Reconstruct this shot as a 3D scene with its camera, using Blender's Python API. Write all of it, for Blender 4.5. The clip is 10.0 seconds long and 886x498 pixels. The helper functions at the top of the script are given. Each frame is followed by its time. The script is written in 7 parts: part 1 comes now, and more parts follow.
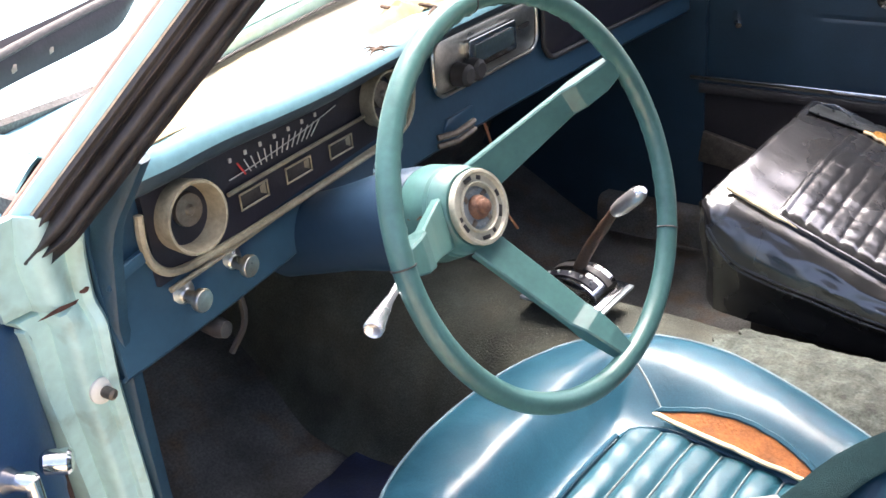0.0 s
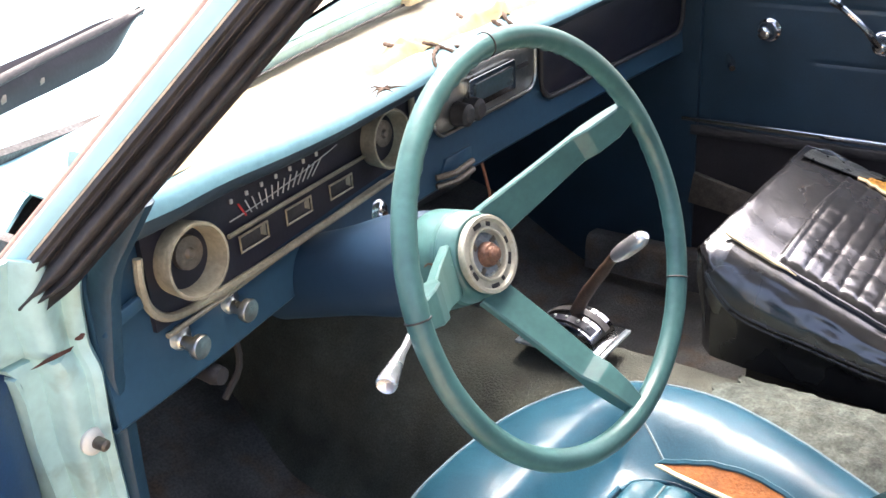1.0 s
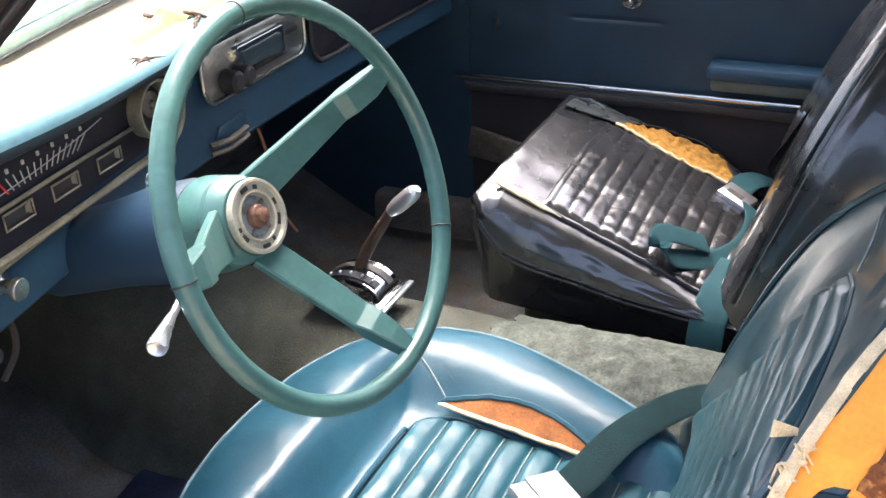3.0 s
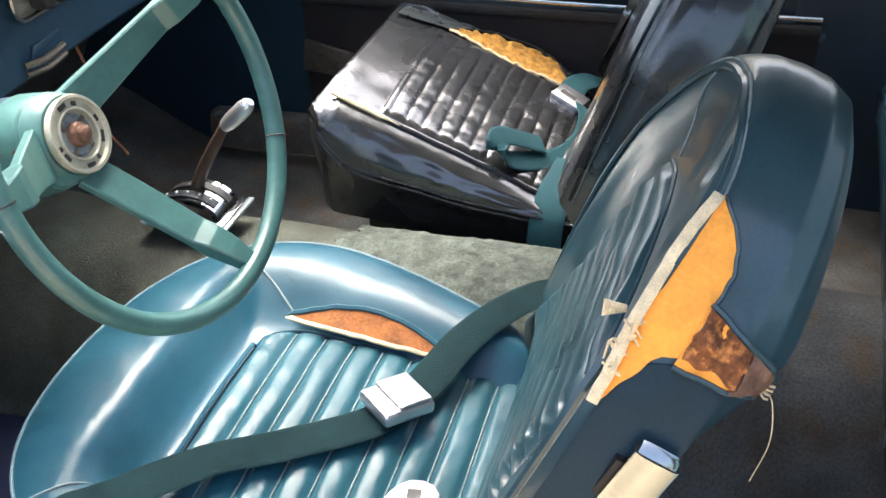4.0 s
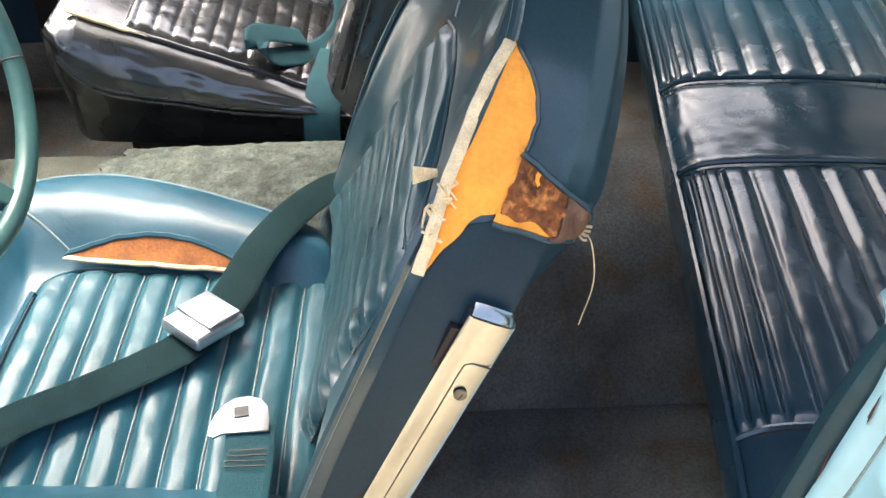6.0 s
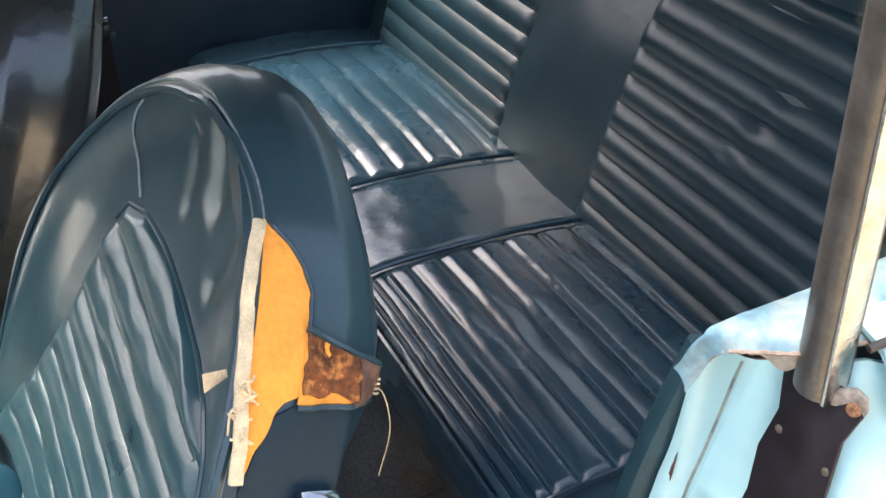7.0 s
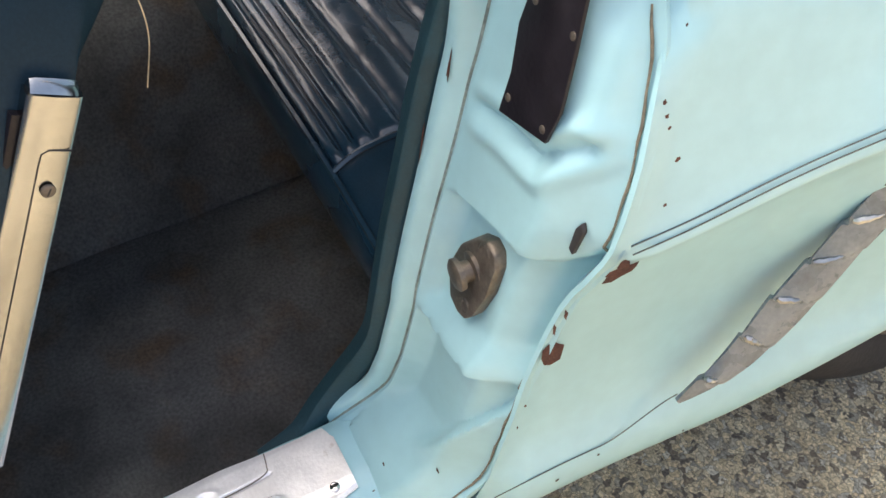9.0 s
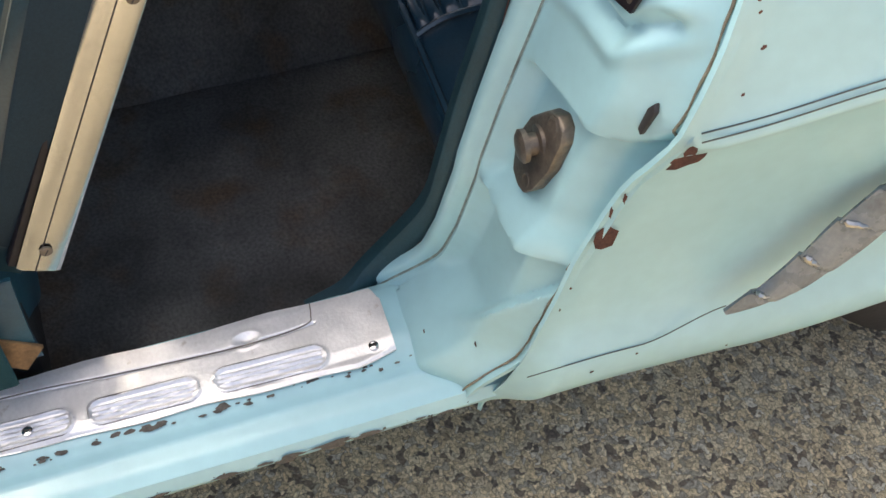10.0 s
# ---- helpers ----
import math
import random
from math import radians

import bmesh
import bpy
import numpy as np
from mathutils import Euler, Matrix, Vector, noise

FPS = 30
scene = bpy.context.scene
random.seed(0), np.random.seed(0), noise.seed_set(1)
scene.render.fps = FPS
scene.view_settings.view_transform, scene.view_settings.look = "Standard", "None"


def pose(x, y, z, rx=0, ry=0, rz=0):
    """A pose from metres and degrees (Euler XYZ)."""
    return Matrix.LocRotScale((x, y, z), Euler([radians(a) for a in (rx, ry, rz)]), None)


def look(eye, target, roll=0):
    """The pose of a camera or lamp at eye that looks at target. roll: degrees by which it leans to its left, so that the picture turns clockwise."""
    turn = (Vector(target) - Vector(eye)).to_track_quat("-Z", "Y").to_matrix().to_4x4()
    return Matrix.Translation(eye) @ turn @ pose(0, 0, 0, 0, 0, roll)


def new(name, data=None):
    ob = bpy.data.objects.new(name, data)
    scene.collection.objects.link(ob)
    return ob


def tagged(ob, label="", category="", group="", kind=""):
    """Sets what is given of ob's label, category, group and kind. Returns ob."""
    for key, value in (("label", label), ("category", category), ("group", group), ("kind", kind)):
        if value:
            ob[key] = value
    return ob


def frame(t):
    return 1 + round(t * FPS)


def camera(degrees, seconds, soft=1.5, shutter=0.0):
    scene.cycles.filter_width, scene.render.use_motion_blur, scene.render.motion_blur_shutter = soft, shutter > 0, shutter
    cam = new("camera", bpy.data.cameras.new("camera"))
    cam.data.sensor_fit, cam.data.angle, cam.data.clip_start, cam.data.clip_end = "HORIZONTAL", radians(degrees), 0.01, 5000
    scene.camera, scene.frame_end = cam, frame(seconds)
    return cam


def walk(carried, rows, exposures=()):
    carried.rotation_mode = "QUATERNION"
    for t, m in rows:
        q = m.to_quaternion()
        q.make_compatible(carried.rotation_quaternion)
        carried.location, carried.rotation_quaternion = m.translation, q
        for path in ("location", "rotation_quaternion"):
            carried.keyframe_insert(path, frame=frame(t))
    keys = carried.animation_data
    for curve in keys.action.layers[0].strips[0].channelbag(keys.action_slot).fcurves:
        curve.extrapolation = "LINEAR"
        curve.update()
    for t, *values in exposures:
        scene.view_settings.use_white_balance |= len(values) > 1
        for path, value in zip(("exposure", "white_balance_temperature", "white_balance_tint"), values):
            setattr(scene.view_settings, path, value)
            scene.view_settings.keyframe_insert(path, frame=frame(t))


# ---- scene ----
cam = camera(46.2, 10.0)
PATH = [
    (0, (-1.123, 0.216, 1.278), (0.279, 1.332, 0.39), -5.5),
    (0.5, (-1.111, 0.242, 1.281), (0.312, 1.378, 0.455), -5.5),
    (1, (-1.116, 0.268, 1.284), (0.343, 1.345, 0.44), -3.6),
    (1.5, (-1.123, 0.269, 1.294), (0.378, 1.288, 0.453), -1.5),
    (2, (-1.123, 0.259, 1.297), (0.409, 1.233, 0.459), -1.9),
    (2.5, (-1.13, 0.235, 1.296), (0.451, 1.11, 0.438), -2.4),
    (2.7, (-1.134, 0.221, 1.299), (0.457, 1.053, 0.416), -2.7),
    (4, (-1.136, 0.194, 1.282), (0.492, 0.655, 0.215), -1.6),
    (4.5, (-1.15, 0.198, 1.276), (0.457, 0.576, 0.147), -2.5),
    (5, (-1.166, 0.209, 1.264), (0.418, 0.495, 0.077), -4.2),
    (5.2, (-1.166, 0.219, 1.264), (0.404, 0.469, 0.051), -4.3),
    (6.3, (-1.074, 0.224, 1.241), (0.531, 0.010, 0.067), -2.8),
    (6.5, (-1.047, 0.260, 1.245), (0.545, -0.183, 0.118), -3.5),
    (7, (-1.042, 0.357, 1.282), (0.411, -0.463, 0.179), -0.6),
    (7.5, (-1.066, 0.372, 1.306), (0.355, -0.576, 0.266), 1.2),
    (8, (-1.092, 0.323, 1.234), (0.238, -0.555, 0.026), 3.8),
    (8.5, (-1.114, 0.283, 1.189), (0.129, -0.527, -0.152), 1.7),
    (9, (-1.149, 0.260, 1.163), (0.041, -0.462, -0.273), -0.3),
    (9.5, (-1.167, 0.260, 1.147), (-0.017, -0.406, -0.347), 0.5),
    (10, (-1.179, 0.264, 1.137), (-0.031, -0.283, -0.406), 3.9),
]
EXPOSURES = [(0, 2.4, 6450, 18), (2.5, 2.35, 6450, 17), (4.5, 2.25, 6350, 8), (6.5, 2.3, 6700, 11), (7.5, 2.4, 6700, 13), (8.0, 2.35, 6800, 10), (8.5, 1.92, 6800, 12), (9, 1.57, 6850, 11), (9.5, 1.48, 6850, 12), (10, 1.34, 6850, 11)]
walk(cam, [(t, look(eye, target, roll)) for t, eye, target, roll in PATH], EXPOSURES)

# ---- world and sun ----
SUN_ELEVATION, SUN_TURN = 62.0, 60.0
world = bpy.data.worlds.new("sky")
scene.world = world
world.use_nodes = True
wn = world.node_tree.nodes
sky = wn.new("ShaderNodeTexSky")
sky.sky_type, sky.sun_disc = "NISHITA", False
sky.sun_elevation, sky.sun_rotation = radians(SUN_ELEVATION), radians(SUN_TURN)
sky.dust_density, sky.air_density = 8.0, 1.0
wn["Background"].inputs["Strength"].default_value = 0.15
world.node_tree.links.new(sky.outputs[0], wn["Background"].inputs[0])
sun_data = bpy.data.lights.new("sun", "SUN")
sun_data.energy, sun_data.angle, sun_data.color = 1.5, radians(40), (1.0, 0.96, 0.9)
sun = new("sun", sun_data)
az, el = radians(SUN_TURN), radians(SUN_ELEVATION)
sun.matrix_world = look((6 * math.sin(az) * math.cos(el), 6 * math.cos(az) * math.cos(el), 6 * math.sin(el)), (0, 0, 0))


# ---- materials ----
def mat(name, base, rough=0.5, metal=0.0, vary=0.25, scale=18.0, fine=180.0, bump=0.15, second=None, cover=0.5, coat=0.0, edge=0.12, spread=0.0, detail=6.0):
    """A node material: base colour broken by large stains and fine grain, a second colour in patches, roughness and relief that follow them."""
    m = bpy.data.materials.new(name)
    m.use_nodes = True
    nt = m.node_tree
    n, k = nt.nodes, nt.links.new
    b = n["Principled BSDF"]
    co = n.new("ShaderNodeTexCoord")
    big, small = n.new("ShaderNodeTexNoise"), n.new("ShaderNodeTexNoise")
    for node, sc in ((big, scale), (small, fine)):
        node.inputs["Scale"].default_value, node.inputs["Detail"].default_value = sc, detail
        k(co.outputs["Object"], node.inputs["Vector"])
    ramp = n.new("ShaderNodeMapRange")
    ramp.inputs["From Min"].default_value, ramp.inputs["From Max"].default_value = 0.25, 0.75
    ramp.inputs["To Min"].default_value, ramp.inputs["To Max"].default_value = 1 - vary, 1 + vary
    k(big.outputs["Fac"], ramp.inputs["Value"])
    ramp2 = n.new("ShaderNodeMapRange")
    ramp2.inputs["From Min"].default_value, ramp2.inputs["From Max"].default_value = 0.25, 0.75
    ramp2.inputs["To Min"].default_value, ramp2.inputs["To Max"].default_value = 1 - vary * 0.6, 1 + vary * 0.6
    k(small.outputs["Fac"], ramp2.inputs["Value"])
    mul = n.new("ShaderNodeMath")
    mul.operation = "MULTIPLY"
    k(ramp.outputs[0], mul.inputs[0]), k(ramp2.outputs[0], mul.inputs[1])
    col = n.new("ShaderNodeMix")
    col.data_type = "RGBA"
    col.inputs[6].default_value, col.inputs[7].default_value = (*base, 1), (*(second or base), 1)
    patch = n.new("ShaderNodeTexNoise")
    patch.inputs["Scale"].default_value, patch.inputs["Detail"].default_value = scale * 1.7, 8
    k(co.outputs["Object"], patch.inputs["Vector"])
    cut = n.new("ShaderNodeMapRange")
    cut.inputs["From Min"].default_value, cut.inputs["From Max"].default_value = cover - edge, cover + edge
    k(patch.outputs["Fac"], cut.inputs["Value"]), k(cut.outputs[0], col.inputs[0])
    if not second:
        col.inputs[0].default_value = 0
        nt.links.remove(col.inputs[0].links[0])
    tint = n.new("ShaderNodeVectorMath")
    tint.operation = "SCALE"
    k(col.outputs[2], tint.inputs[0]), k(mul.outputs[0], tint.inputs["Scale"])
    k(tint.outputs[0], b.inputs["Base Color"])
    rr = n.new("ShaderNodeMapRange")
    rr.inputs["To Min"].default_value, rr.inputs["To Max"].default_value = max(0.03, rough - 0.12 * min(1, vary * 3)), min(1, rough + 0.12 * min(1, vary * 3))
    k(big.outputs["Fac"], rr.inputs["Value"]), k(rr.outputs[0], b.inputs["Roughness"])
    b.inputs["Metallic"].default_value = metal
    b.inputs["Coat Weight"].default_value, b.inputs["Coat Roughness"].default_value = coat, 0.12
    if bump:
        bp = n.new("ShaderNodeBump")
        bp.inputs["Strength"].default_value, bp.inputs["Distance"].default_value = bump, 0.002
        k(small.outputs["Fac"], bp.inputs["Height"]), k(bp.outputs[0], b.inputs["Normal"])
    return m


def leather(name, base, rough, bump=0.25, vary=0.25, wrinkle=26.0, coat=0.0):
    """Vinyl: fine cell grain and soft wrinkles in the relief."""
    m = mat(name, base, rough, 0, vary, 9.0, 420.0, 0, coat=coat)
    nt = m.node_tree
    n, k = nt.nodes, nt.links.new
    co = n.new("ShaderNodeTexCoord")
    cells, soft = n.new("ShaderNodeTexVoronoi"), n.new("ShaderNodeTexNoise")
    cells.inputs["Scale"].default_value, soft.inputs["Scale"].default_value = 700, wrinkle
    soft.inputs["Detail"].default_value, soft.inputs["Distortion"].default_value = 3, 0.6
    k(co.outputs["Object"], cells.inputs["Vector"]), k(co.outputs["Object"], soft.inputs["Vector"])
    b1, b2 = n.new("ShaderNodeBump"), n.new("ShaderNodeBump")
    b1.inputs["Strength"].default_value, b1.inputs["Distance"].default_value = bump, 0.006
    b2.inputs["Strength"].default_value, b2.inputs["Distance"].default_value = 0.12, 0.0006
    k(soft.outputs["Fac"], b1.inputs["Height"]), k(cells.outputs["Distance"], b2.inputs["Height"])
    k(b1.outputs[0], b2.inputs["Normal"]), k(b2.outputs[0], n["Principled BSDF"].inputs["Normal"])
    return m


PAINT = mat("aqua_paint", (0.375, 0.634, 0.676), 0.32, 0, 0.06, 5, 60, 0.03, coat=0.3)
PAINT_WORN = mat("aqua_paint_worn", (0.42, 0.62, 0.58), 0.45, 0, 0.14, 14, 90, 0.08, second=(0.32, 0.42, 0.36), cover=0.66, edge=0.08)
RUST = mat("rust", (0.085, 0.034, 0.023), 0.9, 0, 0.4, 120, 500, 0.5)
BLUE_VINYL = leather("blue_vinyl", (0.015, 0.068, 0.102), 0.33, 0.14)
BLUE_VINYL.node_tree.nodes["Principled BSDF"].inputs["Specular IOR Level"].default_value = 0.4
BLUE_PLEAT = leather("blue_vinyl_pleats", (0.017, 0.078, 0.104), 0.33, 0.16, wrinkle=34)
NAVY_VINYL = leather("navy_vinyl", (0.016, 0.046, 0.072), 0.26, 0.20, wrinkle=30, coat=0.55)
BLUE_PLEAT.node_tree.nodes["Principled BSDF"].inputs["Specular IOR Level"].default_value = 0.38
BACK_VINYL = leather("seat_back_vinyl", (0.022, 0.053, 0.066), 0.32, 0.14, wrinkle=18, coat=0.4)
BACK_VINYL.node_tree.nodes["Principled BSDF"].inputs["Specular IOR Level"].default_value = 0.5
BACK_PLEAT = leather("seat_back_pleats", (0.022, 0.060, 0.074), 0.30, 0.10, coat=0.35)
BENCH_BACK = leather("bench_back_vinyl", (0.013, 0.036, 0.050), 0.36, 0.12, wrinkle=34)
BACK_PLEAT.node_tree.nodes["Principled BSDF"].inputs["Specular IOR Level"].default_value = 0.38
BLACK_VINYL = leather("black_vinyl", (0.015, 0.015, 0.016), 0.27, 0.22, wrinkle=30, coat=1.0)
BLACK_VINYL.node_tree.nodes["Principled BSDF"].inputs["Specular IOR Level"].default_value = 0.9
DOOR_VINYL = leather("door_panel_vinyl", (0.013, 0.034, 0.055), 0.42, 0.15)
DASH_BLUE = mat("dash_blue_paint", (0.021, 0.060, 0.100), 0.38, 0, 0.15, 8, 120, 0.08)
PIPING = mat("faded_blue_piping", (0.10, 0.16, 0.19), 0.5, 0, 0.25, 40, 300, 0.1)
DASH_BLACK = mat("cluster_black", (0.012, 0.012, 0.02), 0.4, 0, 0.3, 30, 200, 0.1)
WHEEL_TEAL = mat("wheel_teal_plastic", (0.050, 0.128, 0.120), 0.34, 0, 0.18, 22, 160, 0.06, coat=0.12)
COLUMN_BLUE = mat("column_blue_paint", (0.012, 0.034, 0.066), 0.45, 0, 0.12, 12, 100, 0.05)
CHROME = mat("chrome", (0.72, 0.71, 0.7), 0.12, 1, 0.1, 20, 220, 0.03)
LEVER_CHROME = mat("bright_lever_chrome", (0.74, 0.73, 0.74), 0.28, 0.85, 0.08, 20, 220, 0.05)
DULL_CHROME = mat("dull_chrome", (0.50, 0.49, 0.45), 0.30, 1, 0.25, 30, 260, 0.1)
COVER_CHROME = mat("seat_cover_chrome", (0.42, 0.43, 0.42), 0.16, 1, 0.12, 20, 220, 0.03)
ALU = mat("stamped_aluminium", (0.93, 0.91, 0.89), 0.40, 0.6, 0.10, 25, 300, 0.12, second=(0.5, 0.42, 0.33), cover=0.72, edge=0.05)
STEEL = mat("greasy_steel", (0.2, 0.17, 0.14), 0.5, 0.8, 0.3, 60, 300, 0.3)
SILVER_TRIM = mat("aged_silver_trim", (0.20, 0.225, 0.235), 0.28, 0.1, 0.3, 40, 240, 0.15)
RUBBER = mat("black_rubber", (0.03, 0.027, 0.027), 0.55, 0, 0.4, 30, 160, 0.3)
AGED_TRIM = mat("aged_beige_trim", (0.30, 0.265, 0.19), 0.4, 0.3, 0.3, 40, 240, 0.15)
LIP_VINYL = leather("shaded_pad_vinyl", (0.020, 0.034, 0.046), 0.5, 0.2)
TYRE = mat("tyre_rubber", (0.035, 0.032, 0.03), 0.8, 0, 0.3, 40, 200, 0.4)
FOAM = mat("orange_foam", (0.92, 0.36, 0.05), 0.85, 0, 0.14, 26, 260, 0.5)
FOAM_OLD = mat("brown_foam", (0.27, 0.092, 0.024), 0.9, 0, 0.35, 40, 240, 0.7)
FOAM_DRY = mat("crumbled_foam", (0.45, 0.22, 0.04), 0.95, 0, 0.5, 90, 320, 1.0)
BURLAP = mat("burlap_backing", (0.74, 0.60, 0.38), 0.95, 0, 0.3, 60, 700, 0.7)
PAD = mat("bleached_dash_pad", (0.29, 0.222, 0.115), 0.75, 0, 0.22, 7, 120, 0.2, second=(0.32, 0.31, 0.24), cover=0.66, edge=0.1)
DARK_SPLIT = mat("dark_split_edge", (0.07, 0.04, 0.025), 0.85, 0, 0.4, 60, 300, 0.4)
DASH_BASE = mat("grey_dash_board", (0.20, 0.18, 0.14), 0.9, 0, 0.3, 12, 200, 0.3)
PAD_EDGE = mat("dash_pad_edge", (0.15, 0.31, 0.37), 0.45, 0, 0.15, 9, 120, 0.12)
CARPET = mat("faded_carpet", (0.072, 0.080, 0.064), 1.0, 0, 0.55, 10, 330, 1.0, second=(0.056, 0.050, 0.034), cover=0.55, edge=0.3)
CARPET_PALE = mat("sun_bleached_carpet", (0.074, 0.090, 0.077), 1.0, 0, 0.7, 34, 240, 1.0, second=(0.060, 0.060, 0.046), cover=0.56, edge=0.35)
CARPET_DARK = mat("dark_floor_carpet", (0.098, 0.095, 0.091), 1.0, 0, 0.6, 9, 260, 0.8, second=(0.105, 0.075, 0.052), cover=0.60, edge=0.10)
MAT_BLUE = mat("blue_floor_mat", (0.006, 0.012, 0.045), 0.6, 0, 0.5, 14, 200, 0.4)
CHIP_GREY = mat("bare_grey_metal", (0.11, 0.10, 0.085), 0.8, 0.1, 0.4, 150, 500, 0.4)
WEBBING = mat("teal_webbing", (0.0105, 0.029, 0.032), 0.9, 0, 0.25, 30, 900, 0.8)
WEBBING.node_tree.nodes["Principled BSDF"].inputs["Specular IOR Level"].default_value = 0.12
BUCKLE = mat("brushed_buckle", (0.60, 0.585, 0.61), 0.30, 0.9, 0.08, 30, 400, 0.08)
# darker, duller copy of the back's vinyl, to hold down light from outside
DIMMED_VINYL = leather("dimmed_seat_vinyl", (0.010, 0.028, 0.042), 0.5, 0.1)
DIMMED_VINYL.node_tree.nodes["Principled BSDF"].inputs["Specular IOR Level"].default_value = 0.2
WEBBING_LIGHT = mat("faded_teal_webbing", (0.015, 0.060, 0.072), 0.8, 0, 0.2, 30, 900, 0.6)
WEBBING_LIGHT.node_tree.nodes["Principled BSDF"].inputs["Specular IOR Level"].default_value = 0.2
BROWN_PLASTIC = mat("brown_hub_plastic", (0.22, 0.09, 0.05), 0.5, 0, 0.3, 60, 300, 0.2)
CREAM = mat("cream_horn_plate", (0.42, 0.40, 0.32), 0.4, 0.3, 0.2, 50, 300, 0.2)
IVORY = mat("ivory_plastic", (0.75, 0.72, 0.62), 0.4, 0, 0.1, 40, 200, 0.05)
BLACK_PAINT = mat("black_plate_paint", (0.013, 0.011, 0.015), 0.45, 0, 0.35, 40, 220, 0.15)
BLACK_PAINT.node_tree.nodes["Principled BSDF"].inputs["Specular IOR Level"].default_value = 0.3
PINSTRIPE = mat("pinstripe", (0.06, 0.08, 0.08), 0.4, 0, 0.2, 60, 300, 0)
RED_MARK = mat("red_mark", (0.5, 0.03, 0.03), 0.4, 0, 0.1)
WHITE_MARK = mat("white_mark", (0.42, 0.42, 0.4), 0.5, 0, 0.1)
STITCH = mat("pale_stitching", (0.2, 0.24, 0.24), 0.8, 0, 0.3, 80, 400, 0.3)
STITCH_DARK = mat("grey_stitching", (0.16, 0.15, 0.14), 0.7, 0, 0.3, 80, 400, 0.3)
HEADLINER = mat("grey_blue_headliner", (0.10, 0.14, 0.16), 0.9, 0, 0.1, 10, 200, 0.2)


def glass(name, tint):
    m = bpy.data.materials.new(name)
    m.use_nodes = True
    b = m.node_tree.nodes["Principled BSDF"]
    b.inputs["Base Color"].default_value = (*tint, 1)
    b.inputs["Transmission Weight"].default_value, b.inputs["Roughness"].default_value, b.inputs["IOR"].default_value = 1, 0.0, 1.45
    return m


GLASS = glass("window_glass", (0.92, 0.98, 0.96))
TINTED_GLASS = glass("tinted_window_glass", (0.50, 0.57, 0.53))


def thin_glass(name, tint, gloss):
    """A thin dusty pane: it lets most light straight through and mirrors a little."""
    m = bpy.data.materials.new(name)
    m.use_nodes = True
    n, k = m.node_tree.nodes, m.node_tree.links.new
    n.remove(n["Principled BSDF"])
    clear, shine, mix = n.new("ShaderNodeBsdfTransparent"), n.new("ShaderNodeBsdfGlossy"), n.new("ShaderNodeMixShader")
    clear.inputs["Color"].default_value = (*tint, 1)
    shine.inputs["Roughness"].default_value = 0.03
    mix.inputs[0].default_value = gloss
    k(clear.outputs[0], mix.inputs[1]), k(shine.outputs[0], mix.inputs[2])
    k(mix.outputs[0], n["Material Output"].inputs["Surface"])
    return m


QUARTER_GLASS = thin_glass("quarter_window_glass", (0.90, 0.95, 0.94), 0.010)


